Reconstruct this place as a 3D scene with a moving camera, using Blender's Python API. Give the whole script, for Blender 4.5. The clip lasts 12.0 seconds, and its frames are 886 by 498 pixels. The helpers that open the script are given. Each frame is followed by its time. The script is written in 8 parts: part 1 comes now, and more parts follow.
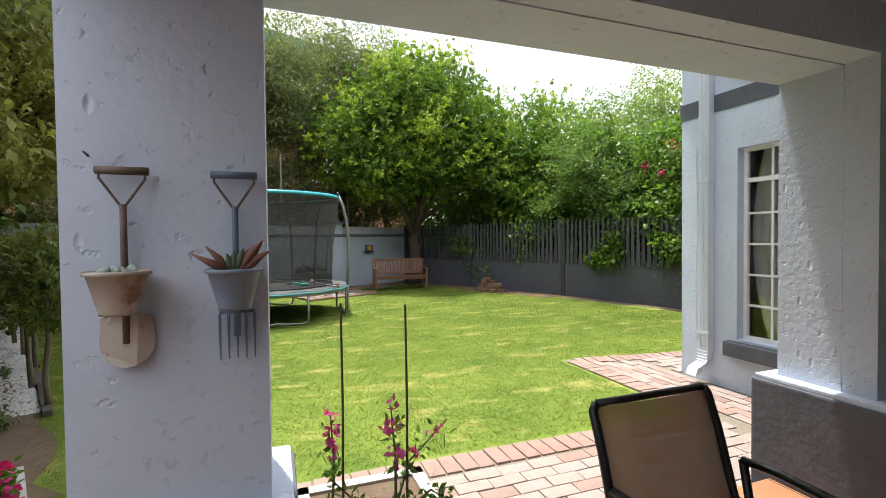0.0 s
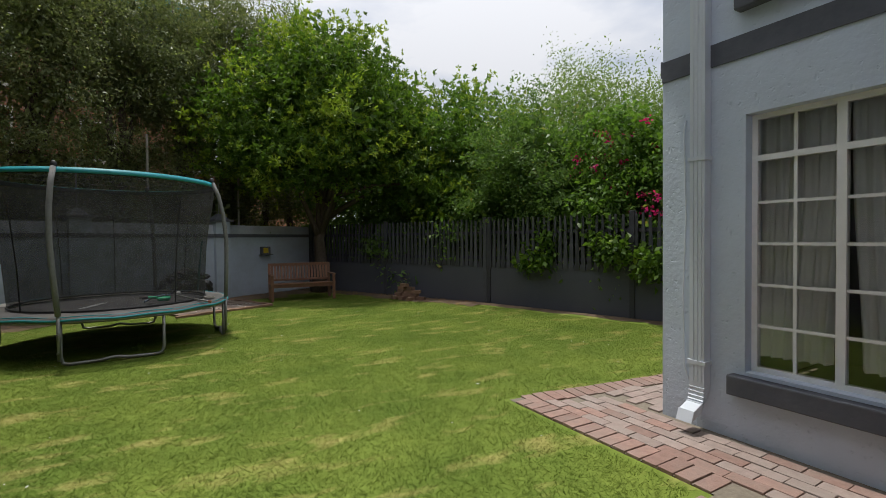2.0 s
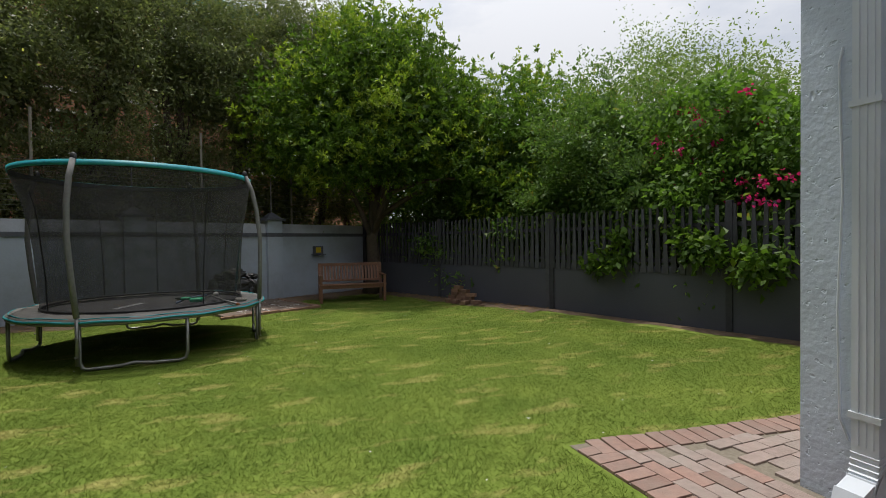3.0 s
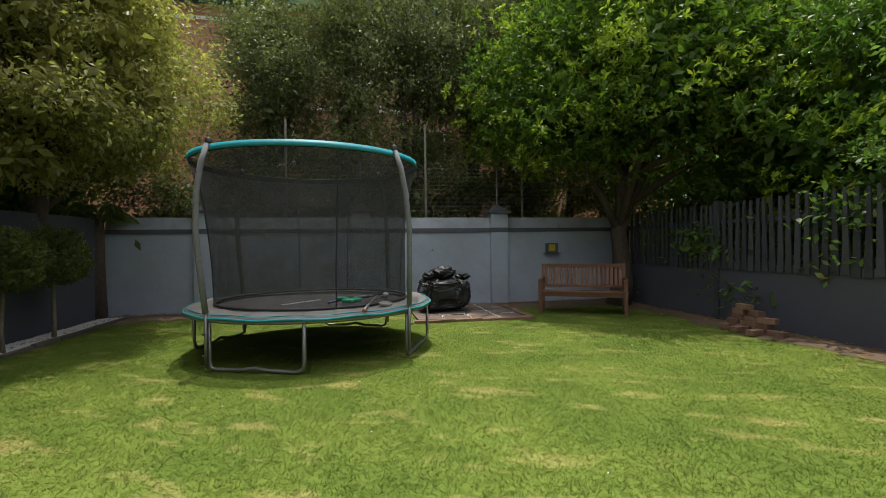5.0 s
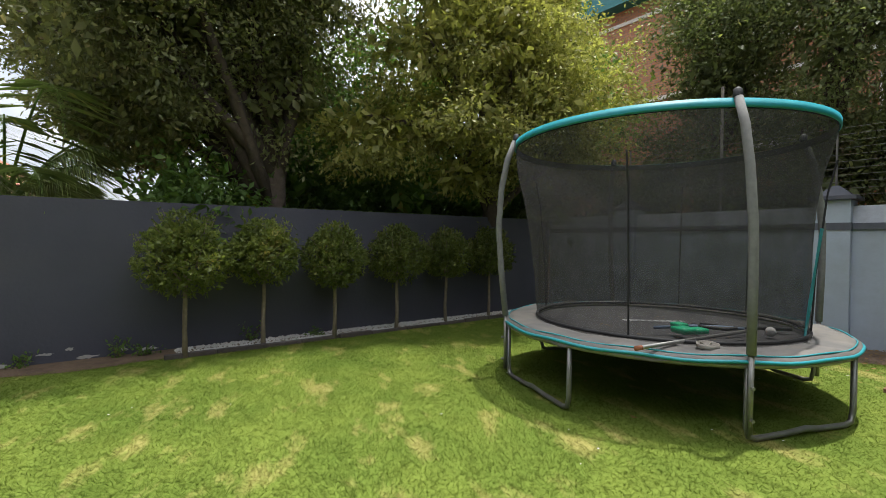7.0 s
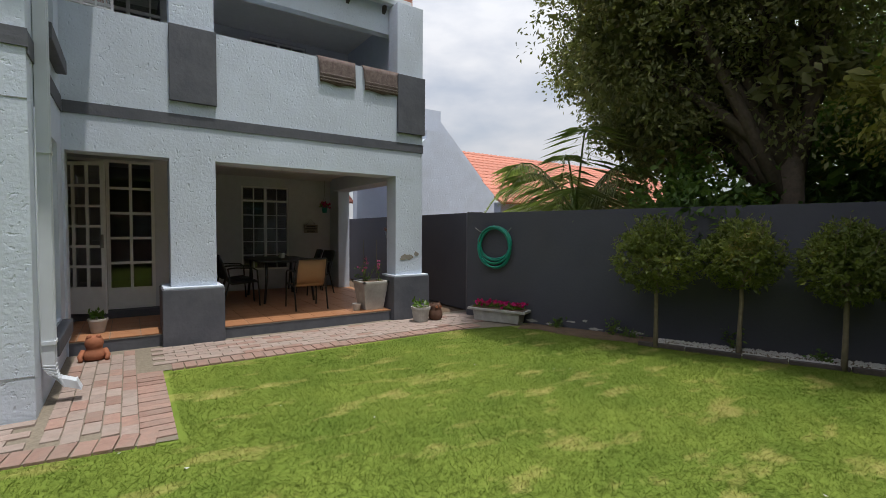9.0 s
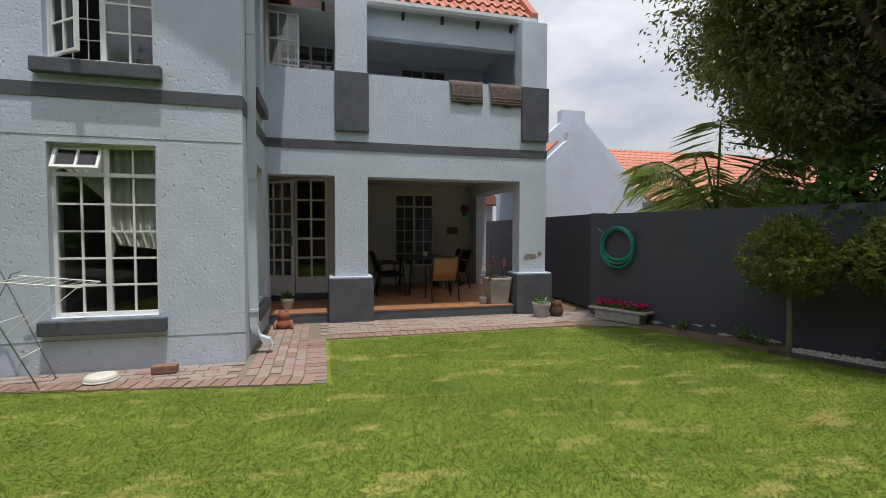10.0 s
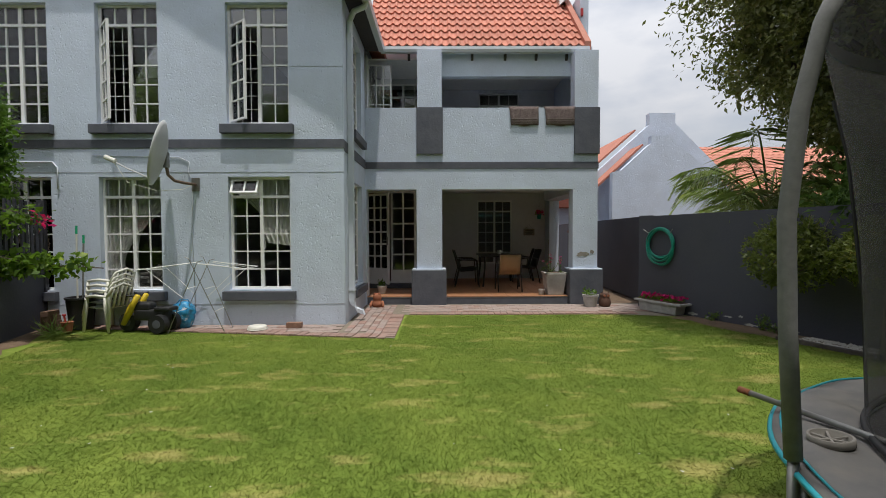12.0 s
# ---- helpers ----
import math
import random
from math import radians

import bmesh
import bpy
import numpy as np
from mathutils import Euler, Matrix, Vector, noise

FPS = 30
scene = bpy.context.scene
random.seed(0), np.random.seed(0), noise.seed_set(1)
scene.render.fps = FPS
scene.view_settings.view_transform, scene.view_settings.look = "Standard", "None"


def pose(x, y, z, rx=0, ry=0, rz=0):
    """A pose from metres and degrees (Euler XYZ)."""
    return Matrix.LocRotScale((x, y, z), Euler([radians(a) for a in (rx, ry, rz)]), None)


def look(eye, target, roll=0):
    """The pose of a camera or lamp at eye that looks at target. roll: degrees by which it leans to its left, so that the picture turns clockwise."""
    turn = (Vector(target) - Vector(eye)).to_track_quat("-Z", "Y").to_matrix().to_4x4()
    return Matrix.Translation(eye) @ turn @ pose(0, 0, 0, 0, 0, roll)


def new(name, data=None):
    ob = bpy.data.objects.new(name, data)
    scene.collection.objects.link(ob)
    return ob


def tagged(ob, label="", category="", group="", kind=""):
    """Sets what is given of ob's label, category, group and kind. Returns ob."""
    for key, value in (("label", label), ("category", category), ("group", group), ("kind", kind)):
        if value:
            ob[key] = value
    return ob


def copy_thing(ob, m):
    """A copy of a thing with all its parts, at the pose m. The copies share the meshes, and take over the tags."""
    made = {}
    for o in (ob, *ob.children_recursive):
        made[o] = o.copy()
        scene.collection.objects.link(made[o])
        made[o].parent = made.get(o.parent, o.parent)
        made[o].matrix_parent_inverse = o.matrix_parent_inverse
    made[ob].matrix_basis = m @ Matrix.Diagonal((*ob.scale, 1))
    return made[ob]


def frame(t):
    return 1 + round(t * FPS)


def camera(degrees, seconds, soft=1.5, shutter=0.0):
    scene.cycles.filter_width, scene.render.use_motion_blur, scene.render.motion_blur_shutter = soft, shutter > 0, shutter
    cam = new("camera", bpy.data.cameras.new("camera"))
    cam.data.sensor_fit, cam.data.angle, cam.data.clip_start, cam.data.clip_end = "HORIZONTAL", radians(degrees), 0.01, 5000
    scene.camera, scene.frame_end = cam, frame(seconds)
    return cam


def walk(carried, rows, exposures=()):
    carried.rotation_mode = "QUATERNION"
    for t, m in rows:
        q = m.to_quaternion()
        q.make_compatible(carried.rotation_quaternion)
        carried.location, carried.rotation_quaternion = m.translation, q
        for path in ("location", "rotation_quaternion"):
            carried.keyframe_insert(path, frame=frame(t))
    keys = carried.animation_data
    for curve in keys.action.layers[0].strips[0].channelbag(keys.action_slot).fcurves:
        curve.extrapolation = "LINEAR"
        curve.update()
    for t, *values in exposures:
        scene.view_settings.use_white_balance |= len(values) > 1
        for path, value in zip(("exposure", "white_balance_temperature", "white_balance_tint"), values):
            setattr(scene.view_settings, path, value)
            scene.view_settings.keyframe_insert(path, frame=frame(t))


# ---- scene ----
# Camera and walk
cam = camera(87.7, 12.0, soft=0.9)
PATH = [
    (0, (0.575, 0.889, 1.472), (1.261, 2.767, 1.426), -0.6),
    (0.5, (0.607, 1.272, 1.467), (1.472, 3.074, 1.417), -0.6),
    (1, (0.719, 1.694, 1.472), (1.689, 3.442, 1.416), -0.7),
    (1.5, (0.928, 1.987, 1.457), (1.953, 3.704, 1.409), -0.6),
    (2, (1.206, 2.3, 1.437), (2.222, 4.022, 1.397), -0.5),
    (2.5, (1.507, 2.63, 1.426), (2.434, 4.402, 1.386), -0.6),
    (2.7, (1.644, 2.773, 1.409), (2.513, 4.574, 1.373), -0.6),
    (4.3, (2.879, 4.329, 1.213), (2.893, 6.329, 1.183), -0.9),
    (4.5, (3.052, 4.571, 1.195), (2.934, 6.568, 1.172), -0.7),
    (5, (3.507, 5.139, 1.239), (3.033, 7.082, 1.229), -0.7),
    (5.5, (3.834, 5.667, 1.276), (2.955, 7.463, 1.267), -0.3),
    (6, (4.126, 6.22, 1.298), (2.812, 7.727, 1.285), 0.1),
    (6.5, (4.238, 6.768, 1.314), (2.552, 7.844, 1.289), 0.3),
    (7, (4.318, 7.344, 1.305), (2.381, 7.841, 1.279), 0.7),
    (7.5, (4.275, 7.865, 1.322), (2.281, 7.716, 1.285), 0.7),
    (7.7, (4.239, 8.047, 1.335), (2.282, 7.634, 1.294), 0.8),
    (9.3, (3.997, 9.263, 1.428), (3.101, 7.477, 1.346), 0.3),
    (9.5, (3.97, 9.424, 1.414), (3.209, 7.576, 1.333), 0.3),
    (10, (3.815, 9.892, 1.421), (3.308, 7.958, 1.344), 0.1),
    (10.5, (3.636, 10.303, 1.412), (3.341, 8.326, 1.337), -0.0),
    (11, (3.475, 10.753, 1.38), (3.337, 8.759, 1.315), -0.3),
    (11.5, (3.289, 11.188, 1.388), (3.235, 9.19, 1.322), -0.2),
    (12, (3.165, 11.649, 1.402), (3.152, 9.651, 1.336), -0.2),
]
EXPOSURES = [(0.0, 1.3), (0.5, 1.2), (1.0, 0.6), (1.5, 0.15), (2.0, 0.0), (2.7, -0.03), (4.5, 0.25), (6.0, 0.6), (7.0, 0.7), (8.0, 0.35), (9.5, 0.05), (12.0, 0.0)]
walk(cam, [(t, look(eye, target, roll)) for t, eye, target, roll in PATH], EXPOSURES)

# World and sun
SUN_WAY = Vector((-0.06, 0.19, 0.975)).normalized()
world = bpy.data.worlds.new("sky")
scene.world = world
world.use_nodes = True
wn = world.node_tree.nodes
wl = world.node_tree.links
wn.clear()
w_sky = wn.new("ShaderNodeTexSky")
w_sky.sky_type = "NISHITA"
w_sky.sun_disc = False
w_sky.sun_elevation = math.asin(SUN_WAY.z)
w_sky.sun_rotation = math.atan2(SUN_WAY.x, SUN_WAY.y)
w_co = wn.new("ShaderNodeTexCoord")
w_map = wn.new("ShaderNodeMapping")
w_map.inputs["Scale"].default_value = (1.6, 1.6, 4.0)
w_noise = wn.new("ShaderNodeTexNoise")
w_noise.inputs["Scale"].default_value = 2.2
w_noise.inputs["Detail"].default_value = 6
w_ramp = wn.new("ShaderNodeValToRGB")
w_ramp.color_ramp.elements[0].position = 0.30
w_ramp.color_ramp.elements[0].color = (0.5, 0.5, 0.5, 1)
w_ramp.color_ramp.elements[1].position = 0.55
w_gain = wn.new("ShaderNodeVectorMath")
w_gain.operation = "SCALE"
w_gain.inputs["Scale"].default_value = 0.13
w_mix = wn.new("ShaderNodeMix")
w_mix.data_type = "RGBA"
w_mix.inputs["B"].default_value = (0.99, 1.01, 1.07, 1)
w_bg = wn.new("ShaderNodeBackground")
w_out = wn.new("ShaderNodeOutputWorld")
wl.new(w_co.outputs["Generated"], w_map.inputs["Vector"])
wl.new(w_map.outputs["Vector"], w_noise.inputs["Vector"])
wl.new(w_noise.outputs["Fac"], w_ramp.inputs["Fac"])
wl.new(w_ramp.outputs["Color"], w_mix.inputs["Factor"])
wl.new(w_sky.outputs["Color"], w_gain.inputs[0])
wl.new(w_gain.outputs["Vector"], w_mix.inputs["A"])
# an overcast sky, three times as bright overhead as at the horizon
w_sep = wn.new("ShaderNodeSeparateXYZ")
w_rise = wn.new("ShaderNodeMapRange")
w_rise.inputs["From Min"].default_value = 0.0
w_rise.inputs["From Max"].default_value = 1.0
w_rise.inputs["To Min"].default_value = 0.50
w_rise.inputs["To Max"].default_value = 1.42
w_dome = wn.new("ShaderNodeVectorMath")
w_dome.operation = "SCALE"
wl.new(w_co.outputs["Generated"], w_sep.inputs["Vector"])
wl.new(w_sep.outputs["Z"], w_rise.inputs["Value"])
wl.new(w_rise.outputs["Result"], w_dome.inputs["Scale"])
wl.new(w_mix.outputs["Result"], w_dome.inputs[0])
wl.new(w_dome.outputs["Vector"], w_bg.inputs["Color"])
wl.new(w_bg.outputs["Background"], w_out.inputs["Surface"])
sun_data = bpy.data.lights.new("sun", "SUN")
sun_data.energy = 3.2
sun_data.angle = radians(1.0)
sun_data.color = (1.0, 0.965, 0.90)
sun = new("sun", sun_data)
sun.matrix_world = look(SUN_WAY * 60, (0, 0, 0))


# Materials
def material(name, colour, rough=0.7, metal=0.0, vary=0.12, scale=8.0, bump=0.0, bump_scale=60.0, second=None, second_scale=1.5, second_amount=0.5,
             pits=0.0, random_piece=0.0, coat=0.0, spec=0.5, sharp=(0.4, 0.62)):
    """A procedural material: grain, larger stains in a second colour, fine relief and pits, variation from piece to piece."""
    m = bpy.data.materials.new(name)
    m.use_nodes = True
    n, l = m.node_tree.nodes, m.node_tree.links
    b = n["Principled BSDF"]
    b.inputs["Roughness"].default_value = rough
    b.inputs["Metallic"].default_value = metal
    b.inputs["Specular IOR Level"].default_value = spec
    b.inputs["Coat Weight"].default_value = coat
    geo = n.new("ShaderNodeNewGeometry")
    co = geo.outputs["Position"]
    t1 = n.new("ShaderNodeTexNoise")
    t1.inputs["Scale"].default_value = scale
    t1.inputs["Detail"].default_value = 5
    l.new(co, t1.inputs["Vector"])
    hsv = n.new("ShaderNodeHueSaturation")
    hsv.inputs["Color"].default_value = (*colour, 1)
    rng = n.new("ShaderNodeMapRange")
    rng.inputs["To Min"].default_value = 1 - 2 * vary
    rng.inputs["To Max"].default_value = 1 + 2 * vary
    l.new(t1.outputs["Fac"], rng.inputs["Value"])
    val = rng.outputs["Result"]
    if random_piece:
        info = n.new("ShaderNodeObjectInfo")
        r2 = n.new("ShaderNodeMapRange")
        r2.inputs["To Min"].default_value = 1 - random_piece
        r2.inputs["To Max"].default_value = 1 + random_piece
        l.new(info.outputs["Random"], r2.inputs["Value"])
        mu = n.new("ShaderNodeMath")
        mu.operation = "MULTIPLY"
        l.new(val, mu.inputs[0])
        l.new(r2.outputs["Result"], mu.inputs[1])
        val = mu.outputs["Value"]
    l.new(val, hsv.inputs["Value"])
    out = hsv.outputs["Color"]
    if second:
        t2 = n.new("ShaderNodeTexNoise")
        t2.inputs["Scale"].default_value = second_scale
        t2.inputs["Detail"].default_value = 8
        t2.inputs["Roughness"].default_value = 0.65
        l.new(co, t2.inputs["Vector"])
        ramp = n.new("ShaderNodeMapRange")
        ramp.inputs["From Min"].default_value = sharp[0]
        ramp.inputs["From Max"].default_value = sharp[1]
        ramp.inputs["To Max"].default_value = second_amount
        l.new(t2.outputs["Fac"], ramp.inputs["Value"])
        mix = n.new("ShaderNodeMix")
        mix.data_type = "RGBA"
        mix.inputs["B"].default_value = (*second, 1)
        l.new(ramp.outputs["Result"], mix.inputs["Factor"])
        l.new(out, mix.inputs["A"])
        out = mix.outputs["Result"]
    l.new(out, b.inputs["Base Color"])
    if bump:
        t3 = n.new("ShaderNodeTexNoise")
        t3.inputs["Scale"].default_value = bump_scale
        t3.inputs["Detail"].default_value = 4
        l.new(co, t3.inputs["Vector"])
        bp = n.new("ShaderNodeBump")
        bp.inputs["Strength"].default_value = bump
        bp.inputs["Distance"].default_value = 0.01
        height = t3.outputs["Fac"]
        if pits:
            v = n.new("ShaderNodeTexVoronoi")
            v.inputs["Scale"].default_value = 11.0
            v.inputs["Randomness"].default_value = 1.0
            wob = n.new("ShaderNodeMapping")
            wob.inputs["Scale"].default_value = (1.0, 1.0, 0.45)
            l.new(co, wob.inputs["Vector"])
            l.new(wob.outputs["Vector"], v.inputs["Vector"])
            vr = n.new("ShaderNodeMapRange")
            vr.inputs["From Min"].default_value = 0.02
            vr.inputs["From Max"].default_value = 0.14
            vr.inputs["To Min"].default_value = -pits
            vr.inputs["To Max"].default_value = 0.0
            l.new(v.outputs["Distance"], vr.inputs["Value"])
            ad = n.new("ShaderNodeMath")
            ad.operation = "ADD"
            l.new(height, ad.inputs[0])
            l.new(vr.outputs["Result"], ad.inputs[1])
            height = ad.outputs["Value"]
            for sc, lo, hi, amount in ((9.0, 0.35, 0.75, 0.14 * pits), (26.0, 0.62, 0.72, -0.55 * pits)):
                t4 = n.new("ShaderNodeTexNoise")
                t4.inputs["Scale"].default_value = sc
                t4.inputs["Detail"].default_value = 3
                l.new(co, t4.inputs["Vector"])
                mr = n.new("ShaderNodeMapRange")
                mr.inputs["From Min"].default_value = lo
                mr.inputs["From Max"].default_value = hi
                mr.inputs["To Max"].default_value = amount
                l.new(t4.outputs["Fac"], mr.inputs["Value"])
                plus = n.new("ShaderNodeMath")
                plus.operation = "ADD"
                l.new(height, plus.inputs[0])
                l.new(mr.outputs["Result"], plus.inputs[1])
                height = plus.outputs["Value"]
        l.new(height, bp.inputs["Height"])
        l.new(bp.outputs["Normal"], b.inputs["Normal"])
    return m


def leaf_material(name, dark, light, gloss=0.35, third=None):
    """Leaves: colour varied leaf by leaf, light passing through."""
    m = bpy.data.materials.new(name)
    m.use_nodes = True
    n, l = m.node_tree.nodes, m.node_tree.links
    b = n["Principled BSDF"]
    b.inputs["Roughness"].default_value = gloss
    geo = n.new("ShaderNodeNewGeometry")
    ramp = n.new("ShaderNodeValToRGB")
    ramp.color_ramp.elements[0].color = (*dark, 1)
    ramp.color_ramp.elements[1].color = (*light, 1)
    ramp.color_ramp.elements[1].position = 0.85
    if third:
        e = ramp.color_ramp.elements.new(0.97)
        e.color = (*third, 1)
    b.inputs["Specular IOR Level"].default_value = 0.3
    patch = n.new("ShaderNodeTexNoise")
    patch.inputs["Scale"].default_value = 2.6
    patch.inputs["Detail"].default_value = 3
    l.new(geo.outputs["Position"], patch.inputs["Vector"])
    spread = n.new("ShaderNodeMapRange")
    spread.inputs["From Min"].default_value = 0.3
    spread.inputs["From Max"].default_value = 0.7
    spread.inputs["To Max"].default_value = 0.55
    l.new(patch.outputs["Fac"], spread.inputs["Value"])
    blend = n.new("ShaderNodeMath")
    blend.operation = "MULTIPLY_ADD"
    blend.inputs[1].default_value = 0.5
    l.new(geo.outputs["Random Per Island"], blend.inputs[0])
    l.new(spread.outputs["Result"], blend.inputs[2])
    l.new(blend.outputs["Value"], ramp.inputs["Fac"])
    l.new(ramp.outputs["Color"], b.inputs["Base Color"])
    tr = n.new("ShaderNodeBsdfTranslucent")
    bright = n.new("ShaderNodeMix")
    bright.data_type = "RGBA"
    bright.blend_type = "MULTIPLY"
    bright.inputs["Factor"].default_value = 1.0
    bright.inputs["B"].default_value = (1.2, 1.3, 0.7, 1)
    l.new(ramp.outputs["Color"], bright.inputs["A"])
    l.new(bright.outputs["Result"], tr.inputs["Color"])
    mix = n.new("ShaderNodeMixShader")
    mix.inputs["Fac"].default_value = 0.48
    l.new(b.outputs["BSDF"], mix.inputs[1])
    l.new(tr.outputs["BSDF"], mix.inputs[2])
    l.new(mix.outputs["Shader"], n["Material Output"].inputs["Surface"])
    return m


def glass_material(name, tint):
    m = bpy.data.materials.new(name)
    m.use_nodes = True
    n, l = m.node_tree.nodes, m.node_tree.links
    n.remove(n["Principled BSDF"])
    tr = n.new("ShaderNodeBsdfTransparent")
    tr.inputs["Color"].default_value = (*tint, 1)
    gl = n.new("ShaderNodeBsdfGlossy")
    gl.inputs["Roughness"].default_value = 0.02
    fr = n.new("ShaderNodeFresnel")
    fr.inputs["IOR"].default_value = 1.7
    mix = n.new("ShaderNodeMixShader")
    l.new(fr.outputs["Fac"], mix.inputs["Fac"])
    l.new(tr.outputs["BSDF"], mix.inputs[1])
    l.new(gl.outputs["BSDF"], mix.inputs[2])
    l.new(mix.outputs["Shader"], n["Material Output"].inputs["Surface"])
    return m


def net_material(name, colour, cover, scale):
    """A woven net: threads that cover part of the surface, holes between."""
    m = bpy.data.materials.new(name)
    m.use_nodes = True
    n, l = m.node_tree.nodes, m.node_tree.links
    b = n["Principled BSDF"]
    b.inputs["Base Color"].default_value = (*colour, 1)
    b.inputs["Roughness"].default_value = 0.8
    tr = n.new("ShaderNodeBsdfTransparent")
    geo = n.new("ShaderNodeNewGeometry")
    nz = n.new("ShaderNodeTexNoise")
    nz.inputs["Scale"].default_value = scale
    l.new(geo.outputs["Position"], nz.inputs["Vector"])
    rng = n.new("ShaderNodeMapRange")
    rng.inputs["To Min"].default_value = cover - 0.12
    rng.inputs["To Max"].default_value = cover + 0.12
    l.new(nz.outputs["Fac"], rng.inputs["Value"])
    mix = n.new("ShaderNodeMixShader")
    l.new(rng.outputs["Result"], mix.inputs["Fac"])
    l.new(tr.outputs["BSDF"], mix.inputs[1])
    l.new(b.outputs["BSDF"], mix.inputs[2])
    l.new(mix.outputs["Shader"], n["Material Output"].inputs["Surface"])
    return m


def lawn_material(name, through_light=0.0):
    m = bpy.data.materials.new(name)
    m.use_nodes = True
    n, l = m.node_tree.nodes, m.node_tree.links
    b = n["Principled BSDF"]
    b.inputs["Roughness"].default_value = 0.85
    b.inputs["Specular IOR Level"].default_value = 0.15
    geo = n.new("ShaderNodeNewGeometry")
    prev = None
    for scale, detail, lo, hi, colour_a, colour_b in ((1.1, 6, 0.35, 0.7, (0.068, 0.110, 0.015), (0.130, 0.172, 0.029)),
                                                      (1.5, 9, 0.545, 0.68, None, (0.36, 0.29, 0.115)), (160, 3, 0.45, 0.7, None, (0.170, 0.200, 0.040))):
        t = n.new("ShaderNodeTexNoise")
        t.inputs["Scale"].default_value = scale
        t.inputs["Detail"].default_value = detail
        t.inputs["Roughness"].default_value = 0.6
        shift = n.new("ShaderNodeMapping")
        shift.inputs["Location"].default_value = (scale * 3.1, scale, 0)
        shift.inputs["Scale"].default_value = (1, 2.2 if scale == 1.5 else 1, 1)
        shift.inputs["Rotation"].default_value = (0, 0, 0.4)
        l.new(geo.outputs["Position"], shift.inputs["Vector"])
        l.new(shift.outputs["Vector"], t.inputs["Vector"])
        r = n.new("ShaderNodeMapRange")
        r.inputs["From Min"].default_value = lo
        r.inputs["From Max"].default_value = hi
        r.inputs["To Max"].default_value = 1.0 if colour_a else 0.55
        l.new(t.outputs["Fac"], r.inputs["Value"])
        mix = n.new("ShaderNodeMix")
        mix.data_type = "RGBA"
        l.new(r.outputs["Result"], mix.inputs["Factor"])
        if colour_a:
            mix.inputs["A"].default_value = (*colour_a, 1)
        else:
            l.new(prev, mix.inputs["A"])
        mix.inputs["B"].default_value = (*colour_b, 1)
        prev = mix.outputs["Result"]
    hs = n.new("ShaderNodeHueSaturation")
    rv = n.new("ShaderNodeMapRange")
    rv.inputs["To Min"].default_value = 0.85
    rv.inputs["To Max"].default_value = 1.55
    l.new(geo.outputs["Random Per Island"], rv.inputs["Value"])
    hs.inputs["Value"].default_value = 1.45
    if through_light:
        l.new(rv.outputs["Result"], hs.inputs["Value"])
    l.new(prev, hs.inputs["Color"])
    l.new(hs.outputs["Color"], b.inputs["Base Color"])
    t = n.new("ShaderNodeTexNoise")
    t.inputs["Scale"].default_value = 70
    l.new(geo.outputs["Position"], t.inputs["Vector"])
    bp = n.new("ShaderNodeBump")
    bp.inputs["Strength"].default_value = 0.12
    bp.inputs["Distance"].default_value = 0.015
    l.new(t.outputs["Fac"], bp.inputs["Height"])
    l.new(bp.outputs["Normal"], b.inputs["Normal"])
    if through_light:
        tr = n.new("ShaderNodeBsdfTranslucent")
        l.new(hs.outputs["Color"], tr.inputs["Color"])
        mx = n.new("ShaderNodeMixShader")
        mx.inputs["Fac"].default_value = through_light
        l.new(b.outputs["BSDF"], mx.inputs[1])
        l.new(tr.outputs["BSDF"], mx.inputs[2])
        l.new(mx.outputs["Shader"], n["Material Output"].inputs["Surface"])
    return m


def brick_material(name, a, b_, mortar, w=0.22, h=0.075):
    m = bpy.data.materials.new(name)
    m.use_nodes = True
    n, l = m.node_tree.nodes, m.node_tree.links
    b = n["Principled BSDF"]
    b.inputs["Roughness"].default_value = 0.85
    tc = n.new("ShaderNodeTexCoord")
    sep = n.new("ShaderNodeSeparateXYZ")
    com = n.new("ShaderNodeCombineXYZ")
    l.new(tc.outputs["Object"], sep.inputs["Vector"])
    l.new(sep.outputs["X"], com.inputs["X"])
    l.new(sep.outputs["Z"], com.inputs["Y"])
    br = n.new("ShaderNodeTexBrick")
    br.inputs["Scale"].default_value = 1.0
    br.inputs["Brick Width"].default_value = w
    br.inputs["Row Height"].default_value = h
    br.inputs["Mortar Size"].default_value = 0.008
    br.inputs["Color1"].default_value = (*a, 1)
    br.inputs["Color2"].default_value = (*b_, 1)
    br.inputs["Mortar"].default_value = (*mortar, 1)
    l.new(com.outputs["Vector"], br.inputs["Vector"])
    l.new(br.outputs["Color"], b.inputs["Base Color"])
    bp = n.new("ShaderNodeBump")
    bp.inputs["Strength"].default_value = 0.5
    bp.inputs["Distance"].default_value = 0.01
    bp.invert = True
    l.new(br.outputs["Fac"], bp.inputs["Height"])
    l.new(bp.outputs["Normal"], b.inputs["Normal"])
    return m


